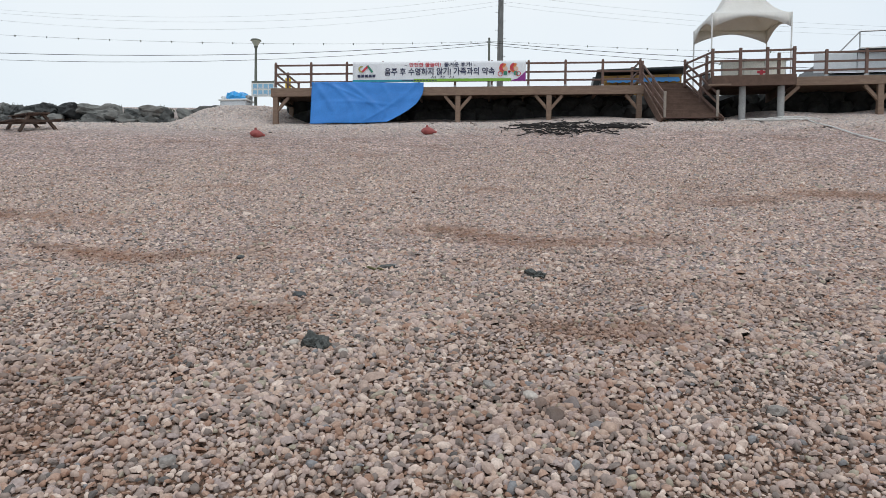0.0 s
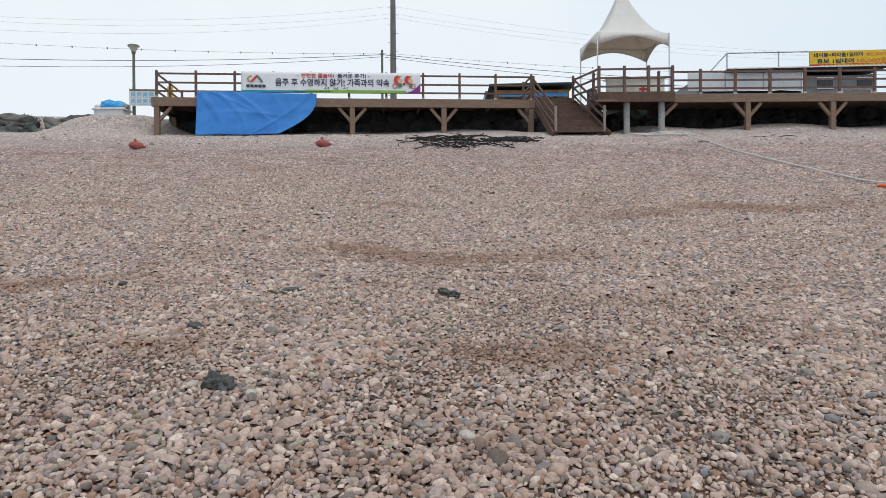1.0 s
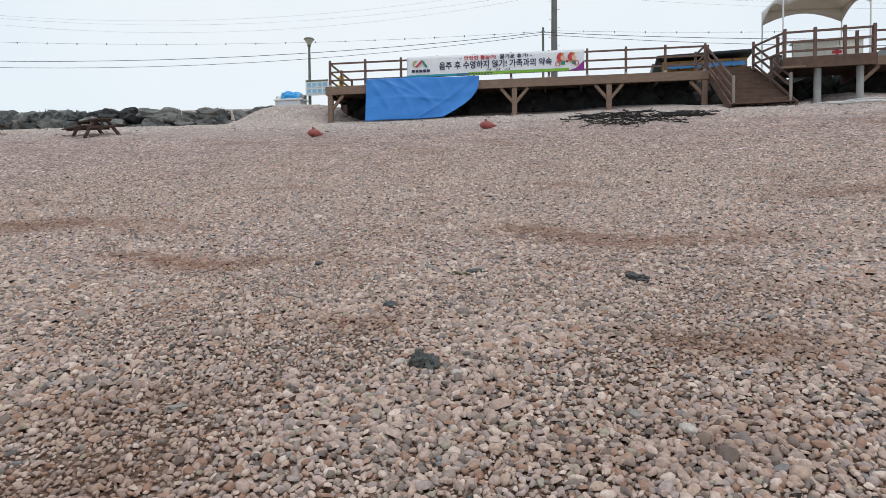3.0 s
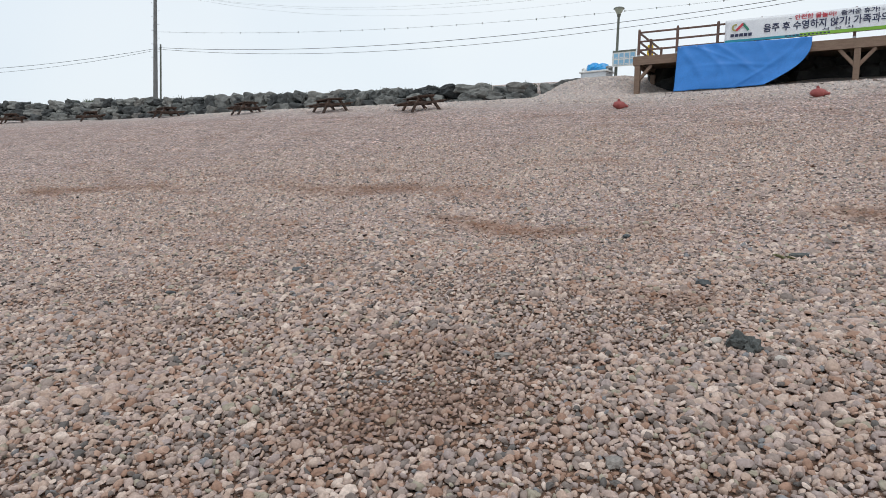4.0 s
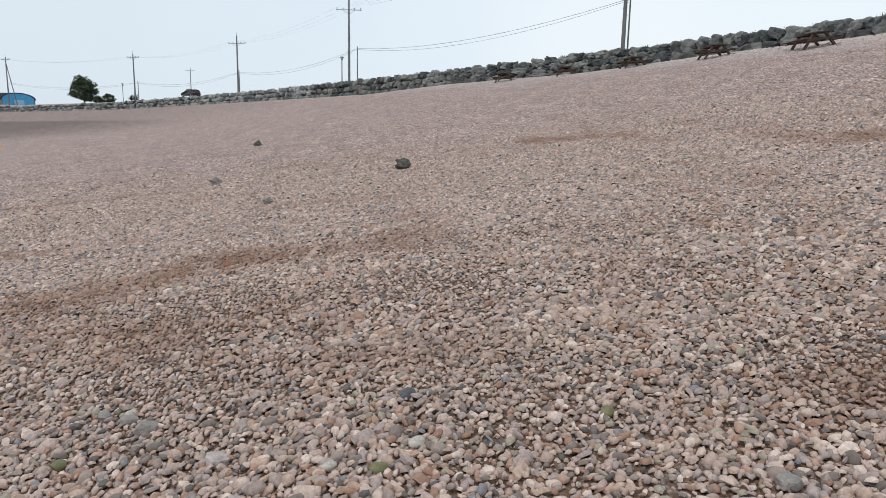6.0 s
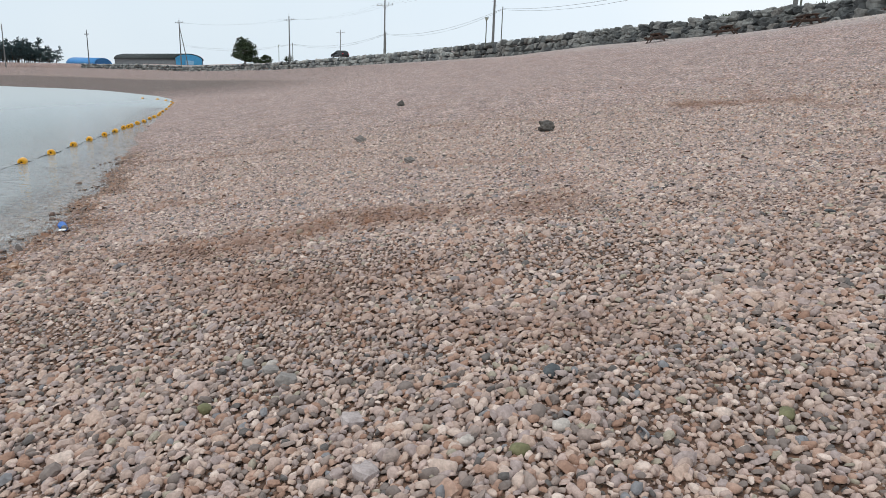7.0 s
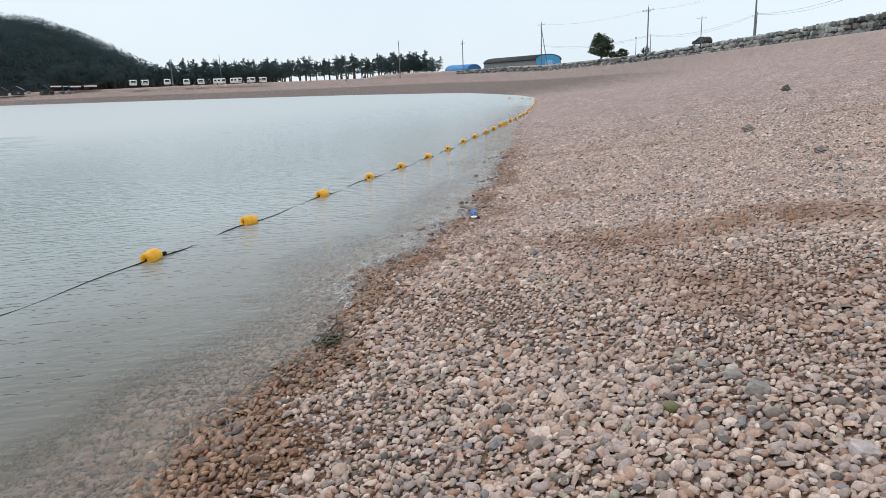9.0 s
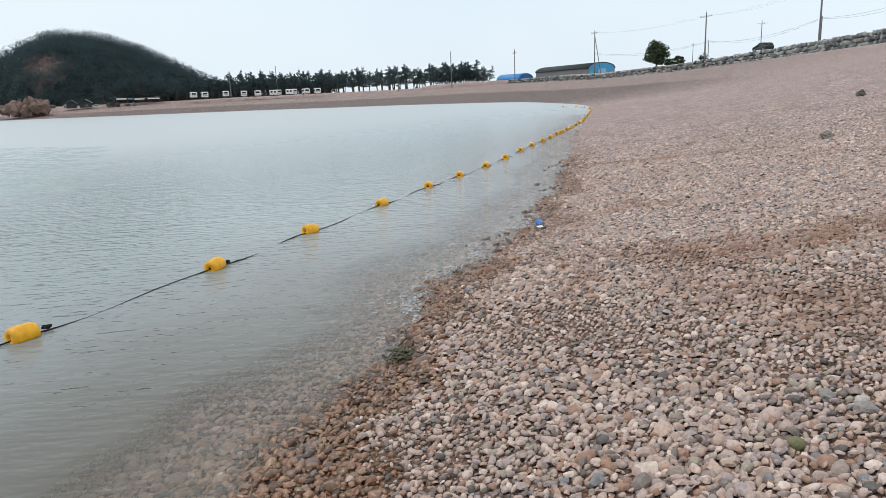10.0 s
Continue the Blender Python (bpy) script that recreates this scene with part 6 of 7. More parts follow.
def build_ropes():
    main = smooth_line([(9.35, 25.6), (10.0, 25.2), (9.8, 23.4), (9.74, 21.0), (9.78, 19.3), (9.95, 17.8), (10.08, 16.3), (10.28, 15.2), (10.48, 14.4), (10.8, 13.9), (11.8, 13.1), (13.2, 12.4)])
    ob = part("rope", bent(bmesh.new(), on_ground(main, 0.055), 0.023, 6), M_ROPE)
    tagged(ob, "long weathered white rope lying down the beach", "rope")
    coil = smooth_line([(7.6, 24.9), (8.2, 25.3), (8.9, 25.2), (9.4, 24.8), (9.0, 24.4), (8.3, 24.5), (8.0, 24.9), (8.6, 25.1), (9.3, 25.3), (9.9, 24.9), (9.6, 24.5)])
    tagged(part("rope", bent(bmesh.new(), on_ground(coil, 0.08), 0.023, 6), M_ROPE), "loose coils of white rope by the column", "rope")
    knot = smooth_line([(7.9, 24.6), (8.6, 24.3), (9.5, 24.5), (10.1, 25.1), (9.5, 25.5), (8.7, 25.3), (8.9, 24.7), (9.7, 24.7), (10.3, 24.4), (10.0, 25.4), (9.2, 25.7)])
    tagged(part("rope", bent(bmesh.new(), on_ground(knot, 0.11), 0.020, 6), M_ROPE), "tangled white rope heaped by the column", "rope")
    z = float(beach(10.6, 13.3))
    g = thing("orange_float", (10.6, 13.3, z), "small orange float beside the rope", "float")
    part("body", lump(bmesh.new(), (0.16, 0.06, 0.05), 4, 0.1, 2, at=(0, 0, 0.045)), worn("orange_plastic", (0.6, 0.08, 0.02), (0.72, 0.14, 0.04), 5, 0.5), g, smooth=True)
    for x, y, s in ((13.2, 24.3, 0.55), (12.3, 24.0, 0.35), (9.4, 21.8, 0.28)):
        pts = [(x + s * 0.3 * k, y + 0.22 * math.sin(2.2 * k + x)) for k in range(6)]
        tagged(part("dry_branch", bent(bmesh.new(), on_ground(pts, 0.05), 0.011, 5), M_WEED), "dark dry branch lying on the shingle", "branch")


build_ropes()


def build_rocks():
    P = " among the pebbles"
    spots = [(-1.03, 1.92, 0.105, 0.065, 0.075, M_ROCK, "green-grey angular rock" + P), (0.51, 4.9, 0.11, 0.07, 0.05, M_ROCK, "small green-grey rock" + P),
             (-15.8, 0.07, 0.25, 0.17, 0.13, M_BROWNROCK, "large dark brown rock" + P), (-5.73, 1.97, 0.075, 0.05, 0.028, M_DARKSTONE, "flat dark slab" + P),
             (-3.5, -2.5, 0.060, 0.042, 0.036, M_DARKSTONE, "dark blue-grey stone" + P), (-3.78, -3.98, 0.044, 0.058, 0.046, M_SLATE, "square grey-green stone" + P),
             (-3.25, -3.56, 0.050, 0.056, 0.036, M_SLAB, "square pale grey slab" + P), (-2.78, -3.47, 0.046, 0.050, 0.036, M_SLAB, "square pale grey slab" + P),
             (-6.17, 0.72, 0.055, 0.035, 0.02, M_DARKSTONE, "small dark stone" + P), (-3.98, -4.1, 0.05, 0.045, 0.03, M_SLATE, "grey-green stone" + P),
             (-17.55, -4.3, 0.19, 0.12, 0.06, M_GREYROCK, "low grey rock" + P), (-4.09, -4.11, 0.04, 0.032, 0.028, M_PALE, "round white pebble" + P),
             (-4.13, -4.27, 0.065, 0.035, 0.028, M_SLATE, "long blue-grey stone" + P), (-3.59, -4.39, 0.042, 0.036, 0.034, M_OLIVE, "olive green stone" + P),
             (-2.81, -2.79, 0.048, 0.036, 0.035, M_OLIVE, "olive brown stone" + P), (-2.96, -2.57, 0.045, 0.04, 0.03, M_PALE, "pale pink stone" + P),
             (-2.95, -3.02, 0.045, 0.036, 0.025, M_PALE, "pale flat stone" + P), (-30.5, -3.23, 0.24, 0.15, 0.11, M_BROWNROCK, "dark brown rock" + P),
             (-12.97, -3.14, 0.14, 0.08, 0.04, M_GREYROCK, "low dark rock" + P), (-1.83, 3.58, 0.075, 0.045, 0.04, M_DARKSTONE, "dark stone" + P),
             (-2.38, 1.02, 0.075, 0.05, 0.025, M_SLATE, "flat slate-grey stone" + P), (-3.32, 5.28, 0.07, 0.05, 0.03, M_DARKSTONE, "dark stone" + P),
             (-1.17, 0.14, 0.045, 0.04, 0.028, M_SLATE, "blue-green stone" + P), (-2.83, -1.57, 0.06, 0.035, 0.03, M_OLIVE, "olive coloured stone" + P),
             (-1.98, -1.18, 0.05, 0.045, 0.03, M_SLATE, "blue-green stone" + P), (-1.34, 5.25, 0.09, 0.05, 0.025, M_ROCK, "flat green-grey stone" + P),
             (-1.24, 1.97, 0.05, 0.035, 0.03, M_PALE, "pale rounded pebble beside the rock"), (-0.79, 1.82, 0.045, 0.035, 0.03, M_PALE, "white rounded pebble beside the rock"),
             (0.35, 1.33, 0.05, 0.035, 0.028, M_SLATE, "blue-grey stone" + P), (0.62, 1.17, 0.055, 0.04, 0.03, M_PALE, "pale flat stone" + P),
             (-1.44, 5.12, 0.11, 0.018, 0.015, M_OLIVE, "thin piece of driftwood" + P), (3.13, 2.36, 0.06, 0.045, 0.035, M_SLATE, "blue-grey stone" + P), (2.04, 1.18, 0.05, 0.045, 0.03, M_SLATE, "blue-green stone" + P)]
    spots = [(*s, k + 1) for k, s in enumerate(spots)]
    for x, y, a, b, c, mat, label, k in spots:
        bm = bmesh.new()
        if a > 0.1:
            lump(bm, (a * 0.66, b * 0.9, c), 80 + k, 0.62, 3, at=(-a * 0.42, 0, c * 0.12), turn=(0.3, 0.35, 0.4), blocky=0.6)
            lump(bm, (a * 0.55, b * 0.8, c * 0.72), 95 + k, 0.62, 3, at=(a * 0.5, -b * 0.2, -c * 0.1), turn=(-0.2, 0.3, 1.1), blocky=0.6)
        else:
            lump(bm, (a, b, c), 30 + k, 0.22, 2, turn=(0.1, -0.08, 0.5 * k), blocky=0.85 if mat in (M_SLATE, M_SLAB, M_ROCK) else 0.25)
        ob = part("rock" if a > 0.08 else "stone", bm, mat, None, smooth=mat in (M_PALE, M_OLIVE))
        ob.location = (x, y, float(beach(x, y)) + 0.35 * c + 0.012)
        tagged(ob, label, "rock", "single rocks on the beach")


build_rocks()

# ---- swimming line in the water ----
FLOATS = [(-1.2, -10.2), (-3.5, -10.51), (-6.01, -10.8), (-8.21, -11.13), (-10.72, -11.5), (-13.08, -11.86), (-14.98, -12.08), (-17.1, -12.37), (-19.25, -12.73), (-21.7, -13.25),
          (-23.8, -13.68), (-25.9, -14.05), (-27.8, -14.42), (-29.9, -14.9), (-30.7, -15.0), (-31.4, -15.15), (-33.2, -15.53), (-34.7, -15.77), (-37.3, -16.4), (-39.2, -16.8), (-41.2, -17.24),
          (-43.4, -17.9), (-45.8, -18.53), (-49.5, -19.5), (-54, -20.75), (-58, -21.9), (-62.4, -23.1), (-66, -24.4), (-70, -26.2), (-73, -28.0), (-75, -30.2)]


def build_floats():
    rnd = random.Random(3)
    bm = bmesh.new()
    prof = [(-0.124, 0.030), (-0.122, 0.070), (-0.108, 0.086), (-0.074, 0.094), (0, 0.096), (0.074, 0.094), (0.108, 0.086), (0.122, 0.070), (0.124, 0.030)]
    n = 16
    rings = [[bm.verts.new((x, r * math.cos(6.2832 * k / n), r * math.sin(6.2832 * k / n))) for k in range(n)] for x, r in prof]
    for a, b in zip(rings, rings[1:]):
        for k in range(n):
            bm.faces.new((a[k], a[(k + 1) % n], b[(k + 1) % n], b[k]))
    ends = [[bm.verts.new((s * 0.09, 0.024 * math.cos(6.2832 * k / n), 0.024 * math.sin(6.2832 * k / n))) for k in range(n)] for s in (-1, 1)]
    for k in range(n):
        bm.faces.new((ends[0][k], ends[0][(k + 1) % n], rings[0][(k + 1) % n], rings[0][k]))
        bm.faces.new((rings[-1][k], rings[-1][(k + 1) % n], ends[1][(k + 1) % n], ends[1][k]))
    first = thing("yellow_float", (*FLOATS[0], 0.05), "yellow plastic float on a dark swimming line", "float", "floats of the swimming line")
    body = part("body", bm, M_YELLOW, first, smooth=True)
    # dark discs stand in for the shade inside the rope holes
    for s in (-1, 1):
        part("hole", rod(bmesh.new(), (s * 0.088, 0, 0), (s * 0.092, 0, 0), 0.024, seg=16), M_BUOYHOLE, first)
    for k, (x, y) in enumerate(FLOATS):
        j = min(k + 1, len(FLOATS) - 1)
        a = math.atan2(FLOATS[j][1] - FLOATS[j - 1][1], FLOATS[j][0] - FLOATS[j - 1][0]) + rnd.uniform(-0.25, 0.25)
        m = Matrix.Translation((x, y, 0.038)) @ Matrix.Rotation(a, 4, "Z") @ Matrix.Rotation(rnd.uniform(-0.1, 0.1), 4, "Y")
        if k == 0:
            first.matrix_basis = m
        else:
            copy_thing(first, m)
    pts = []
    for (x0, y0), (x1, y1) in zip(FLOATS, FLOATS[1:]):
        for i in range(8):
            t = i / 8
            pts.append(Vector((x0 + (x1 - x0) * t, y0 + (y1 - y0) * t + 0.05 * math.sin(6.28 * t), 0.016 - 0.022 * math.sin(math.pi * t) + 0.006 * math.sin(9 * t + x0))))
    rope = part("float_rope", bent(bmesh.new(), pts, 0.009, 5), M_WEED)
    tagged(rope, "dark rope stringing the yellow floats together", "rope")
    for k in (1, 2, 4):
        x, y = FLOATS[k]
        kn = part("rope_knot", lump(bmesh.new(), (0.05, 0.022, 0.022), k, 0.5, 2, at=(x - 0.24, y - 0.04, 0.03)), M_WEED)
        tagged(kn, "knot of weed on the float rope", "knot", "knots on the rope")


build_floats()


def build_shore_litter():
    g = thing("blue_can", (-9.55, -7.92, float(beach(-9.55, -7.92)) + 0.05), "crumpled blue can at the water's edge", "can")
    g.rotation_euler = (0.2, 0.1, 0.6)
    g.scale = (0.85, 0.85, 0.85)
    part("body", rod(bmesh.new(), (-0.11, 0, 0.01), (0.08, 0, 0.02), 0.066, 0.052, 14), worn("blue_can_paint", (0.0, 0.09, 0.40), (0.01, 0.17, 0.60), 12, 0.35), g)
    part("rim", rod(bmesh.new(), (0.08, 0, 0.02), (0.092, 0, 0.02), 0.046, 0.042, 14), M_STEEL, g, "bare metal rim")
    tagged(part("paper_scrap", lump(bmesh.new(), (0.07, 0.04, 0.012), 3, 0.6, 2, at=(-9.35, -7.85, float(beach(-9.35, -7.85)) + 0.05)), M_WHITE), "white scrap beside the blue can", "litter")
    rnd = random.Random(5)
    bm = bmesh.new()
    for k in range(30):
        x, y, a = -4.42 + rnd.gauss(0, 0.06), -7.10 + rnd.gauss(0, 0.035), rnd.uniform(0, 6.28)
        pts = []
        for j in range(4):
            pts.append(Vector((x, y, max(0.01, float(beach(x, y))) + 0.02 + rnd.uniform(0, 0.035))))
            x, y, a = x + 0.04 * math.cos(a), y + 0.04 * math.sin(a), a + rnd.uniform(-0.8, 0.8)
        bent(bm, pts, rnd.uniform(0.004, 0.009), 4)
    tagged(part("seaweed_clump", bm, worn("dark_olive_weed", (0.035, 0.035, 0.014), (0.09, 0.085, 0.036), 20, 0.5)), "clump of olive green seaweed at the waterline", "seaweed")
    for pts in ([(-4.9, -7.35), (-4.75, -7.25), (-4.55, -7.2)],):
        tagged(part("twig", bent(bmesh.new(), [Vector((x, y, max(0.0, float(beach(x, y))) + 0.05)) for x, y in pts], 0.008, 5), M_BARK), "thin dry twig at the water's edge", "twig")


build_shore_litter()


def build_foam():
    """Flecks of foam and bubbles where small waves run out on the stones."""
    r = np.random.RandomState(17)
    m, n, l, b = material("sea_foam", 0.6)
    b.inputs["Base Color"].default_value = (0.66, 0.68, 0.68, 1)
    # lace of bubbles with holes
    lace = ramp(n, [(0.50, (0, 0, 0)), (0.62, (0.62, 0.62, 0.62))])
    l.new(noise_tex(n, l, 30, 4, (1.0, 1.5, 1), 0.65, "World"), lace.inputs["Fac"])
    l.new(lace.outputs["Color"], b.inputs["Alpha"])
    v, f = [], []
    for _ in range(460):
        x = -4.6 - 7.0 * r.rand() if r.rand() < 0.6 else -11 - 24 * r.rand()
        if math.sin(3.1 * x + 0.7) + math.sin(5.3 * x) < -0.7:
            continue
        edge = float(np.interp(x, SHORE_X, SHORE_Y)) - 0.27 + 0.08 * math.sin(2.3 * x) + 0.05 * math.sin(7.1 * x)
        y = edge + r.normal(0, 0.05) - (0.45 * r.rand() if r.rand() < 0.4 else 0)
        s = r.uniform(0.02, 0.08)
        turn = 0.35 + r.normal(0, 0.3)
        a0, k = r.uniform(0, 6.28), len(v)
        for q in range(12):
            a = a0 + 6.283 * q / 12
            w = s * r.uniform(0.5, 1.2)
            px, py = 2.2 * w * math.cos(a), 0.7 * w * math.sin(a)
            v.append((x + px * math.cos(turn) - py * math.sin(turn), y + px * math.sin(turn) + py * math.cos(turn), 0.008 + 0.004 * (_ % 5)))
        f.append(tuple(range(k, k + 12)))
    ob = mesh_object("sea_foam", v, f, m)
    tagged(ob, "white flecks of foam along the waterline", "foam", kind="stuff")


build_foam()


# ---- far shore ----
M_PINE_FAR = M_LEAF
M_BROADLEAF = worn("dark_broadleaf", (0.018, 0.032, 0.014), (0.05, 0.075, 0.03), 0.8, 0.85, space="World", fine=5)


def leaf_clump(v, f, rnd, c, size, count, leaf):
    """Small leaf sprays filling a flattened ellipsoid."""
    for _ in range(count):
        while True:
            p = Vector((rnd.uniform(-1, 1), rnd.uniform(-1, 1), rnd.uniform(-1, 1)))
            if 0.25 < p.length < 1:
                break
        p = Vector((c[0] + p.x * size[0], c[1] + p.y * size[1], c[2] + p.z * size[2]))
        a, b = Vector([rnd.gauss(0, 1) for _ in range(3)]).normalized(), Vector([rnd.gauss(0, 1) for _ in range(3)]).normalized()
        k = len(v)
        s = leaf * rnd.uniform(0.6, 1.3)
        v += [p - a * s, p + a * s, p + b * s * 1.2]
        f.append((k, k + 1, k + 2))


def pine(name, h, seed, label, group, category="pine tree"):
    rnd = random.Random(seed)
    g = thing(name, (0, 0, 0), label, category, group)
    bm = bmesh.new()
    p, lean = Vector((0, 0, -0.3)), Vector((rnd.uniform(-0.12, 0.12), rnd.uniform(-0.12, 0.12), 1))
    n, pts = 5, [Vector((0, 0, -0.3))]
    for k in range(n):
        lean += Vector((rnd.uniform(-0.1, 0.1), rnd.uniform(-0.1, 0.1), 0))
        p = p + lean.normalized() * (h * 0.9 / n)
        pts.append(p.copy())
    for k in range(n):
        rod(bm, pts[k], pts[k + 1], 0.19 * (1 - 0.15 * k), 0.19 * (1 - 0.15 * (k + 1)), 7, caps=False)
    v, f = [], []
    for k in range(rnd.randint(17, 23)):
        t = 0.30 + 0.70 * (k / 22) ** 0.9 + rnd.uniform(-0.03, 0.03)
        t = min(t, 0.99)
        i = min(int(t * n), n - 1)
        base = pts[i].lerp(pts[i + 1], t * n - i)
        a, out = rnd.uniform(0, 6.28), rnd.uniform(0.35, 1.0) * h * 0.35 * (1.20 - t)
        tip = base + Vector((math.cos(a) * out, math.sin(a) * out, rnd.uniform(0.0, 0.4)))
        rod(bm, base, tip, 0.06, 0.03, 5, caps=False)
        w = h * (0.155 - 0.070 * t)
        leaf_clump(v, f, rnd, tip, (w, w, h * 0.034), 40, h * 0.026)
    leaf_clump(v, f, rnd, pts[-1], (h * 0.05, h * 0.05, h * 0.09), 40, h * 0.024)
    part("trunk", bm, M_BARK, g)
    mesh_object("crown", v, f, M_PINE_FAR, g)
    return g


def build_pines():
    rnd = random.Random(12)
    kinds = [pine("pine_tree", 8.0, 70 + k, "tall dark coastal pine with a ragged crown", "pines along the far shore") for k in range(6)]
    line = [(-203, -98, 4.6), (-196, -114, 4.2), (-181, -141, 3.7), (-163, -157, 3.5), (-141, -170, 3.3), (-126, -184, 3.0)]
    spots = []
    for k in range(len(line) - 1):
        a, b = Vector(line[k]), Vector(line[k + 1])
        for j in range(15):
            p = a.lerp(b, (j + rnd.uniform(0.1, 0.9)) / 15)
            for row in range(3):
                out = Vector((-0.82, -0.57, 0)) * (row * 6 + rnd.uniform(0, 4))
                spots.append((p + out, rnd.uniform(0.64, 1.12) * (0.82 if k == 0 and j < 3 else 1.0)))
    for i, (p, s) in enumerate(spots):
        m = Matrix.Translation(p) @ Matrix.Rotation(rnd.uniform(0, 6.28), 4, "Z")
        if i < len(kinds):
            kinds[i].scale = (s, s, s)
            kinds[i].matrix_basis = m @ Matrix.Diagonal((s, s, s, 1))
        else:
            o = copy_thing(kinds[i % 6], m)
            o.scale = (s, s, s)


build_pines()


def hill_h(x, y):
    """Height of the wooded headland."""
    cx, cy = -147, -228
    dx, dy = x - cx, y - cy
    a = dx * -0.80 + dy * 0.60
    b = dx * 0.60 + dy * 0.80
    r = math.hypot(a / 48.0 if a > 0 else a / 32.0, b / 36.0)
    return 3.0 + 20.4 * max(0.0, 1 - r ** 1.9) + (1.6 * noise.noise(Vector((x * 0.06, y * 0.06, 0))) if r < 1 else 0)


def build_hill():
    n = 46
    v = []
    for j in range(n + 1):
        for i in range(n + 1):
            x, y = -147 - 62 + 124 * i / n, -228 - 62 + 124 * j / n
            v.append((x, y, hill_h(x, y) - (0.4 if hill_h(x, y) > 3.05 else 8.0)))
    g = thing("wooded_hill", (0, 0, 0), "steep headland covered in dark pine wood", "hill", kind="structure")
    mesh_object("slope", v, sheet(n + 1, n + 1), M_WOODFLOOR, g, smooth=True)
    rnd = random.Random(31)
    v, f = [], []
    for k in range(5600):
        x, y = -147 + rnd.uniform(-55, 55), -228 + rnd.uniform(-50, 55)
        z = hill_h(x, y)
        if z < 3.6 or 0.55 * (x + 147) + 0.84 * (y + 228) < -9:
            continue
        s = rnd.choice((1.1, 1.5, 2.2, 3.2))
        if ((x + 128.5) / 4.6) ** 2 + ((y + 213) / 5.4) ** 2 < 0.5 + 0.7 * noise.noise(Vector((x * 0.4, y * 0.4, 2))):
            continue
        leaf_clump(v, f, rnd, (x, y, z + s * 0.75), (s, s, s * 0.85), int(34 + 18 * s), 0.16 + 0.05 * s)
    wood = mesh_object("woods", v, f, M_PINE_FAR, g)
    wood["kind"] = "stuff"
    # bare rock scar and red boulders at its foot
    n = 30
    v, f = [], []
    for j in range(n + 1):
        for i in range(n + 1):
            a, b = -1 + 2 * i / n, -1 + 2 * j / n
            x, y = -128.5 + 6.6 * a, -213 + 7.6 * b
            q = noise.noise(Vector((x * 0.35, y * 0.35, 3))) + 0.6 * noise.noise(Vector((x * 0.9, y * 0.9, 7)))
            inside = 1 - (a * a + b * b) + 0.8 * noise.noise(Vector((x * 0.3, y * 0.3, 9)))
            v.append((x + 0.8 * q, y, hill_h(x, y) + 0.9 * q + (0.8 if inside > 0 else max(-3.0, 0.8 + 6 * inside))))
    mesh_object("cliff", v, sheet(n + 1, n + 1), M_EARTH, g, "bare red-brown rock scar")
    for k in range(16):
        s = rnd.choice((0.7, 1.0, 1.4, 1.8))
        x, y = -97.5 - 10.0 * (k / 15), -187.8 + 4.6 * (k / 15) + rnd.uniform(-1.6, 0.6)
        ob = part("boulder", lump(bmesh.new(), (s * rnd.uniform(0.8, 1.2), s, s * rnd.uniform(0.7, 1.15)), 300 + k, 0.6, 3, turn=(rnd.uniform(-1, 1), rnd.uniform(-1, 1), k), blocky=0.55), M_EARTHLIGHT)
        ob.location = (x, y, 2.2 + s * 0.35 + rnd.choice((0, 0, 1.2)) * (s < 1.2))
        tagged(ob, "rough red-brown boulder at the foot of the hill", "boulder", "boulders by the hill")

    v, f = [], []
    for k in range(420):
        a, b, t = Vector((-183, -146, 3.5)), Vector((-133, -188, 3.2)), rnd.random()
        p = a.lerp(b, t) + Vector((-0.8, -0.6, 0)) * rnd.uniform(14, 26)
        s = rnd.uniform(1.2, 2.0)
        leaf_clump(v, f, rnd, (p.x, p.y, p.z + rnd.uniform(0.3, 4.6)), (s, s, s * 0.9), 30, 0.5)
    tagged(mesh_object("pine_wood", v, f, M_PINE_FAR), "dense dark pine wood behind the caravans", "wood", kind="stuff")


build_hill()


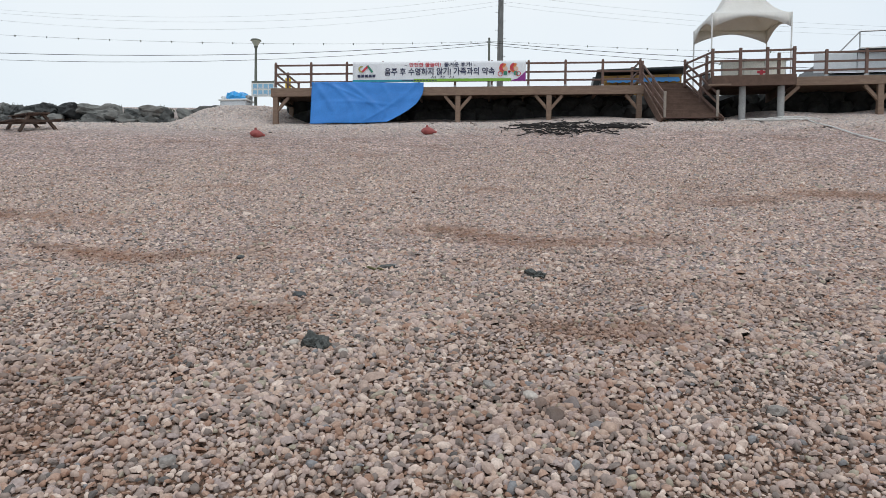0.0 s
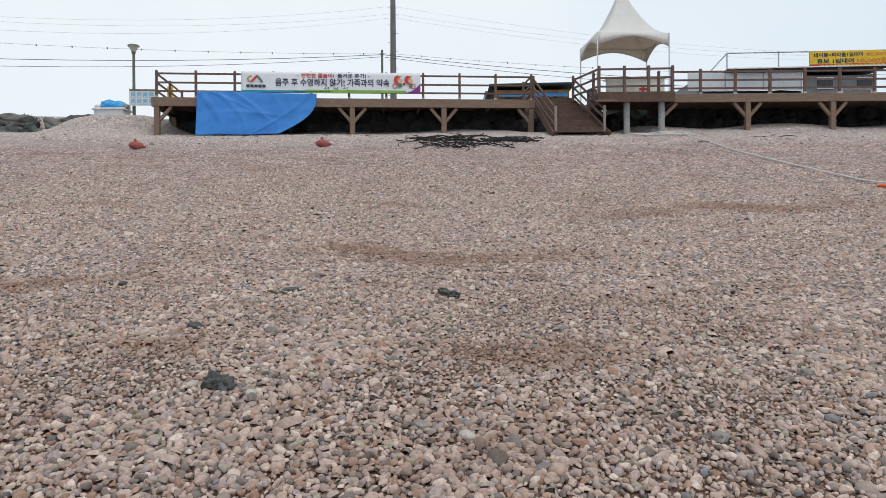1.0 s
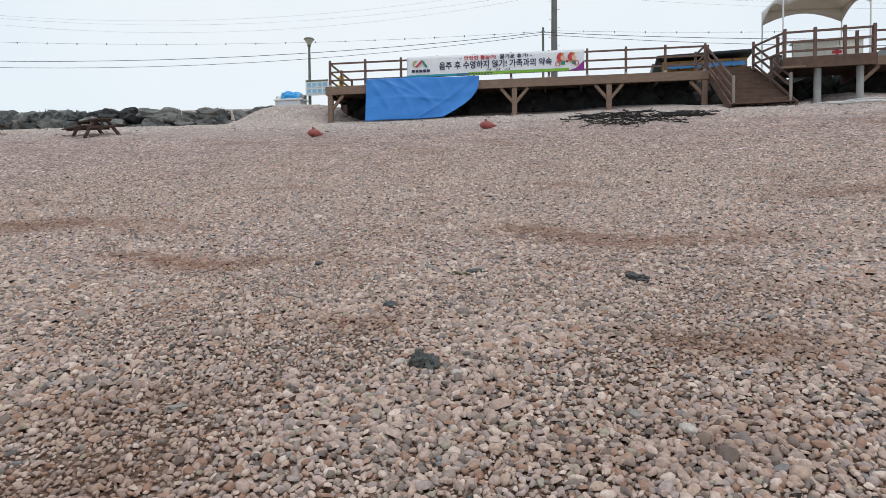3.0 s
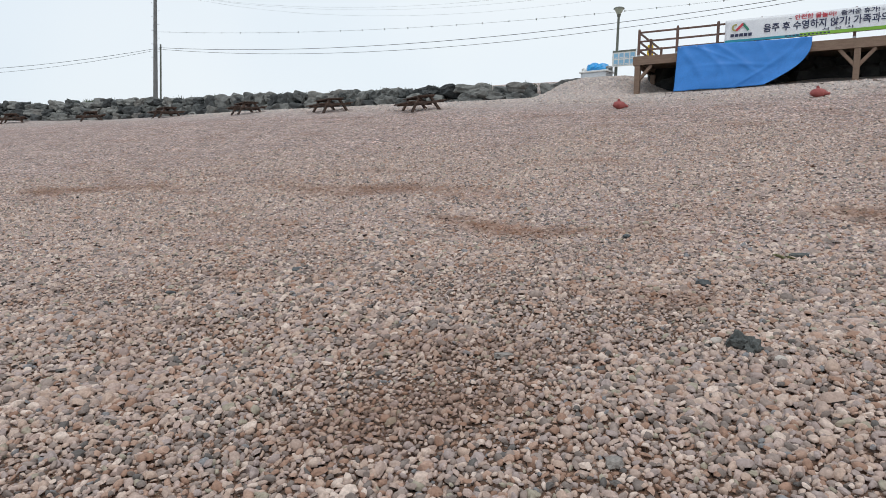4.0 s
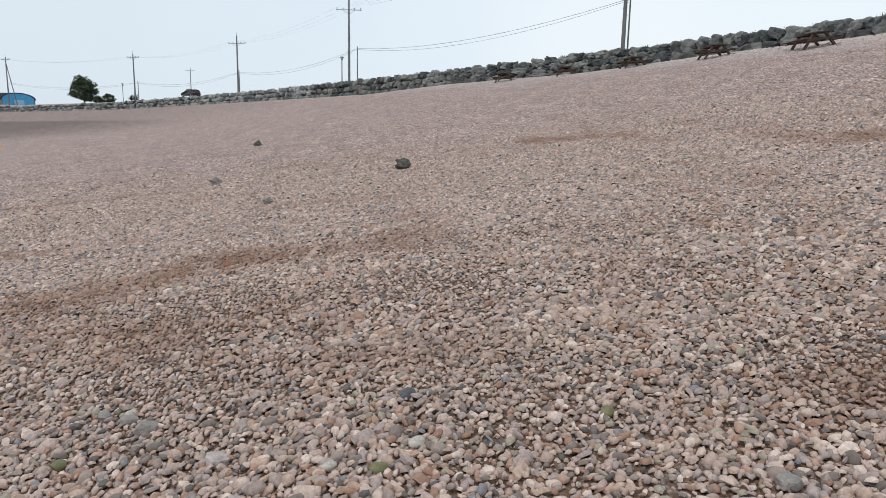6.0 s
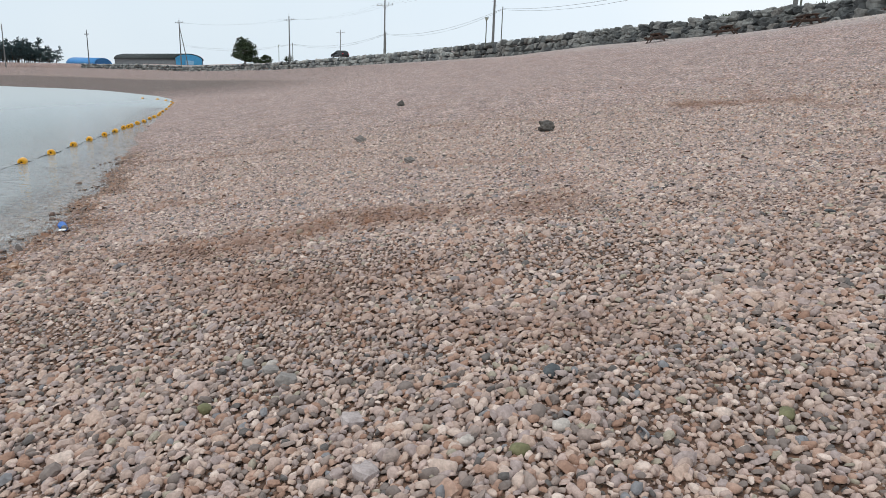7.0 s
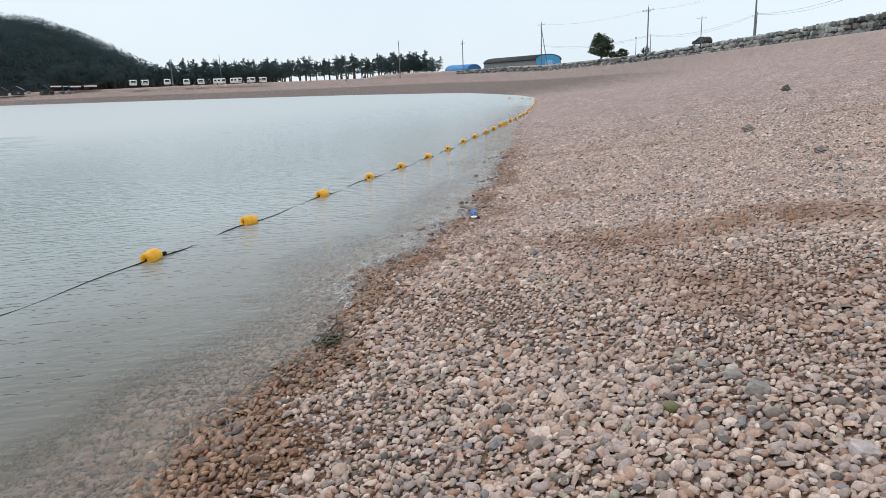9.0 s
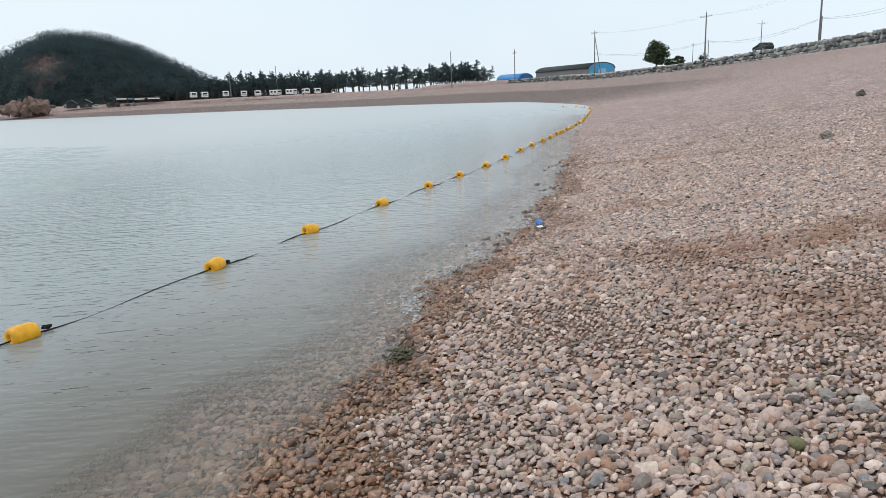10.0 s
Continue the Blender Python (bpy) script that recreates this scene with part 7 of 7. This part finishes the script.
def build_caravans():
    g = thing("caravan", (0, 0, 0), "white caravan parked under the far pines", "caravan", "caravans under the pines")
    part("body", bar(bmesh.new(), (0, -2.3, 1.35), (0, 2.3, 1.35), 2.2, 1.9, bevel=0.18), M_WHITE, g)
    part("window", bar(bmesh.new(), (-0.75, 2.3, 1.65), (0.75, 2.3, 1.65), 0.05, 0.62, bevel=0.02), M_GLASS, g, "dark front window")
    for x in (-1.11, 1.11):
        part("window", bar(bmesh.new(), (x, -1.5, 1.6), (x, -0.3, 1.6), 0.05, 0.6), M_GLASS, g, "dark side window")
        part("window", bar(bmesh.new(), (x, 0.5, 1.6), (x, 1.6, 1.6), 0.05, 0.6), M_GLASS, g, "dark side window")
        part("wheel", rod(bmesh.new(), (x * 0.82, 0, 0.32), (x * 0.98, 0, 0.32), 0.32, seg=16), M_TYRE, g)
    part("stripe", bar(bmesh.new(), (-0.9, 2.31, 0.95), (0.9, 2.31, 0.95), 0.03, 0.12), M_GREYWALL, g)
    part("hitch", bar(bmesh.new(), (0, 2.2, 0.45), (0, 3.3, 0.45), 0.1, 0.08), M_STEEL, g)
    spots = [(-138.0, -160.3, 3.75), (-140.3, -158.4, 3.7), (-144.4, -154.4, 3.75), (-148, -150.9, 3.6), (-150.7, -148.1, 3.55), (-154.5, -144.9, 3.55), (-157.4, -141.4, 3.6), (-160.2, -138.3, 3.6), (-162.4, -135.8, 3.55)]
    rnd = random.Random(6)
    for k, (x, y, z) in enumerate(spots):
        turn = math.atan2(-(138 - 4), 150) + rnd.uniform(-0.15, 0.15) + (0.55 if k in (5, 6) else 0)
        m = Matrix.Translation((x, y, z - 0.15)) @ Matrix.Rotation(turn, 4, "Z")
        if k == 0:
            g.matrix_basis = m @ Matrix.Scale(0.76, 4)
        else:
            copy_thing(g, m)


build_caravans()


def vault(bm, p, q, width, wall, rise, base, n=14):
    """A long building with a curved roof from gable p to gable q: returns nothing, fills bm with the roof shell."""
    p, q = Vector((*p, base)), Vector((*q, base))
    d = (q - p).normalized()
    s = Vector((d.y, -d.x, 0))
    rows = []
    for e in (p, q):
        rows.append([bm.verts.new(e + s * (width / 2 * math.cos(math.pi * k / n)) + Vector((0, 0, wall + rise * math.sin(math.pi * k / n)))) for k in range(n + 1)])
    for k in range(n):
        bm.faces.new((rows[0][k], rows[0][k + 1], rows[1][k + 1], rows[1][k]))
    return rows


def build_barn(name, p, q, width, wall, rise, base, roof_mat, wall_mat, gable_mat, label):
    g = thing(name, (0, 0, 0), label, "shed")
    bm = bmesh.new()
    vault(bm, p, q, width + 0.5, wall, rise + 0.1, base)
    o = part("roof", bm, roof_mat, g, smooth=True)
    o.modifiers.new("thickness", "SOLIDIFY").thickness = 0.12
    P, Q = Vector((*p, base)), Vector((*q, base))
    d = (Q - P).normalized()
    s = Vector((d.y, -d.x, 0))
    for e in (P + d * 0.15, Q - d * 0.15):
        bm = bmesh.new()
        ring = [bm.verts.new(e + s * (width / 2 * math.cos(math.pi * k / 14)) + Vector((0, 0, wall + rise * math.sin(math.pi * k / 14)))) for k in range(15)]
        low = [bm.verts.new(e - s * width / 2 - Vector((0, 0, 0.5))), bm.verts.new(e + s * width / 2 - Vector((0, 0, 0.5)))]
        bm.faces.new(ring + low)
        o = part("gable", bm, gable_mat, g)
        o.modifiers.new("thickness", "SOLIDIFY").thickness = 0.1
    for sgn in (-1, 1):
        part("side_wall", bar(bmesh.new(), P + s * sgn * width / 2 + Vector((0, 0, wall / 2 - 0.25)), Q + s * sgn * width / 2 + Vector((0, 0, wall / 2 - 0.25)), 0.15, wall + 0.5), wall_mat, g)
    e = P
    part("door", bar(bmesh.new(), e - s * 1.3 + Vector((0, 0, wall * 0.5)) - d * 0.05, e + s * 1.3 + Vector((0, 0, wall * 0.5)) - d * 0.05, 0.08, wall * 0.9), M_PALEBLUE, g, "pale blue sliding door")


build_barn("storage_shed", (-196.5, -60.6), (-214.5, -83.5), 8.6, 2.2, 1.5, 5.1, M_ROOF, M_GREYWALL, M_CYAN, "long shed with dark curved roof and blue gable")
# the dark blue gable stands in for the shaded inside of an open arch
build_barn("blue_shed", (-221.0, -93.5), (-225.1, -103.6), 6.4, 0.5, 1.8, 5.2, M_BLUE, M_WHITE, M_AWNING, "small white shed with a curved blue roof")


def broadleaf(at, h, w, seed, label, category, count=26, leaf=0.3):
    rnd = random.Random(seed)
    g = thing("tree" if h > 3 else "shrub", at, label, category)
    bm = bmesh.new()
    rod(bm, (0, 0, -0.3), (0, 0, h * 0.6), 0.03 * h, 0.015 * h, 8)
    v, f = [], []
    for k in range(count):
        a, t = rnd.uniform(0, 6.28), rnd.uniform(0.05, 1.0)
        rr = w * math.sin(math.pi * min(0.95, 0.18 + 0.72 * t)) * rnd.uniform(0.3, 0.85)
        c = (math.cos(a) * rr, math.sin(a) * rr, h * (0.12 + 0.8 * t))
        if k % 3 == 0:
            rod(bm, (0, 0, c[2] * 0.6), c, 0.012 * h, 0.005 * h, 5)
        leaf_clump(v, f, rnd, c, (w * 0.36, w * 0.36, h * 0.10), 60, leaf)
    part("trunk", bm, M_BARK, g)
    mesh_object("crown", v, f, M_BROADLEAF, g)


broadleaf((-181.4, -42.4, 5.9), 7.0, 3.4, 1, "dense dark tree behind the sea wall", "tree", 44, 0.32)
broadleaf((-180.4, -36.8, 6.1), 2.7, 1.9, 2, "dark green shrub behind the sea wall", "shrub", 22, 0.22)
broadleaf((-180.8, -39.2, 6.1), 2.2, 1.3, 3, "dark green shrub behind the sea wall", "shrub", 16, 0.22)


def spiky_shrub(at, r, seed):
    rnd = random.Random(seed)
    g = thing("yucca", at, "spiky dark green palm-like shrub on the wall", "shrub")
    v, f = [], []
    for k in range(150):
        a, e = rnd.uniform(0, 6.28), rnd.uniform(0.15, 1.5)
        d = Vector((math.cos(a) * math.cos(e), math.sin(a) * math.cos(e), math.sin(e)))
        s = d.cross(Vector((0, 0, 1))).normalized() * 0.07
        i = len(v)
        v += [d * 0.1 - s, d * 0.1 + s, d * r * rnd.uniform(0.7, 1.05) + Vector((0, 0, -0.12 * (1.5 - e)))]
        f.append((i, i + 1, i + 2))
    mesh_object("leaves", v, f, M_BROADLEAF, g)
    part("stem", rod(bmesh.new(), (0, 0, -0.3), (0, 0, 0.35), 0.12, 0.1, 8), M_BARK, g)


spiky_shrub((-156.7, -27.3, 6.75), 1.7, 4)
spiky_shrub((-155.4, -27.9, 6.75), 1.2, 7)


def build_car():
    g = thing("parked_car", (-134.6, -14.6, 6.9), "black estate car parked behind the sea wall", "car")
    g.rotation_euler = (0, 0, radians(218))
    g.scale = (0.9, 0.9, 0.9)
    prof = [(-2.15, 0.35), (-2.2, 0.85), (-2.05, 1.0), (-1.85, 1.48), (-1.2, 1.62), (0.2, 1.62), (0.95, 1.08), (1.95, 0.92), (2.15, 0.7), (2.15, 0.35)]
    bm = bmesh.new()
    sides = []
    for y, k in ((-0.88, 1.0), (0.88, 1.0)):
        sides.append([bm.verts.new((x, y * (0.84 if z > 1.2 else 1.0), z)) for x, z in prof])
    n = len(prof)
    for i in range(n):
        bm.faces.new((sides[0][i], sides[0][(i + 1) % n], sides[1][(i + 1) % n], sides[1][i]))
    bm.faces.new(sides[0][::-1])
    bm.faces.new(sides[1])
    bmesh.ops.bevel(bm, geom=list(bm.edges), offset=0.05, segments=2, affect="EDGES")
    part("body", bm, M_CARPAINT, g, smooth=False)
    for y in (-0.8, 0.8):
        part("side_window", bar(bmesh.new(), (-1.6, y, 1.3), (0.35, y, 1.3), 0.04, 0.36), M_GLASS, g, "dark side windows")
    part("rear_window", bar(bmesh.new(), (-1.99, -0.62, 1.27), (-1.99, 0.62, 1.27), 0.05, 0.38), M_GLASS, g, "dark rear window")
    part("windscreen", bar(bmesh.new(), (0.62, -0.66, 1.36), (0.62, 0.66, 1.36), 0.62, 0.04, up=(0.6, 0, 0.8)), M_GLASS, g, "dark windscreen")
    for y in (-0.72, 0.72):
        part("tail_lamp", bar(bmesh.new(), (-2.2, y - 0.13, 0.95), (-2.2, y + 0.13, 0.95), 0.05, 0.16), M_REDINK, g, "red tail lamp")
        for x in (-1.35, 1.35):
            w = part("wheel", rod(bmesh.new(), (x, y * 1.1, 0.33), (x, y * 1.26, 0.33), 0.33, seg=18), M_TYRE, g)
            part("rim", rod(bmesh.new(), (x, y * 1.255, 0.33), (x, y * 1.275, 0.33), 0.2, seg=14), M_STEEL, w)
    for y in (-0.6, 0.6):
        part("roof_bar", bar(bmesh.new(), (-1.4, y, 1.68), (0.1, y, 1.68), 0.04, 0.04), M_STEEL, g)


build_car()


def build_shelters():
    """A long low stall and small gabled huts at the foot of the hill."""
    g = thing("market_stall", (-129.5, -172.9, 3.6), "long dark stall with white cloths below the hill", "stall")
    g.rotation_euler = (0, 0, -0.61)
    g.scale = (1, 1, 0.72)
    n, L = 16, 12.0
    v = []
    for k in range(3):
        v += [(-L / 2 + L * i / n, -1.0 + 1.0 * k, 1.0 + 0.55 * (abs(i / n - 0.5) * 2) ** 3 + 0.15 * (k == 1)) for i in range(n + 1)]
    o = mesh_object("roof", v, sheet(3, n + 1), M_TABLE, g, "dark sagging roof", smooth=True)
    o.modifiers.new("thickness", "SOLIDIFY").thickness = 0.16
    for k, (a, b, low) in enumerate(((-5.6, -2.4, 0.35), (-1.6, 1.0, 0.30), (1.3, 2.6, 0.45), (3.0, 5.5, 0.55))):
        part("cloth", bar(bmesh.new(), (a, 1.05, low + 0.35), (b, 1.05, low + 0.40), 0.05, 0.45 if k != 2 else 0.3, bevel=0.01), M_WHITE if k != 2 else M_PALEBLUE, g, "pale hanging cloth")
    for k in range(5):
        part("post", rod(bmesh.new(), (-5.5 + 2.75 * k, 0.9, -0.9), (-5.5 + 2.75 * k, 0.9, 1.1), 0.07, seg=8), M_TABLE, g)
    for x, y, z, w, a in ((-115.6, -182.0, 2.55, 2.4, -0.5), (-118.4, -180.0, 2.6, 2.8, -0.75), (-123.4, -176.6, 2.7, 2.2, -0.6)):
        g = thing("small_hut", (x, y, z), "small dark gabled hut with pale roof sheets", "hut", "huts by the hill")
        g.rotation_euler = (0, 0, a)
        part("body", bar(bmesh.new(), (-w / 2, 0, 0.4), (w / 2, 0, 0.4), 1.8, 1.3), M_ROOF, g, "dark sheet body")
        for sx in (-1, 1):
            part("roof_sheet", bar(bmesh.new(), (sx * (w / 2 + 0.25), 0, 0.95), (0, 0, 2.0), 2.1, 0.09, bevel=0.01), M_GREYWALL if sx < 0 else M_ROOF, g, "roof sheet")
    rnd = random.Random(77)
    for k in range(9):
        x, y = -127.5 + 2.4 * k * 0.8 + rnd.uniform(-0.6, 0.6), -171.6 - 1.6 * k + rnd.uniform(-0.5, 0.5)
        ob = part("boulder", lump(bmesh.new(), (rnd.uniform(0.4, 0.9), 0.5, rnd.uniform(0.25, 0.5)), 200 + k, 0.4, 2, blocky=0.5), M_STONE)
        ob.location = (x, y, 2.75 + 0.03 * k)
        tagged(ob, "grey boulder on the far beach", "boulder", "boulders on the far beach")


build_shelters()
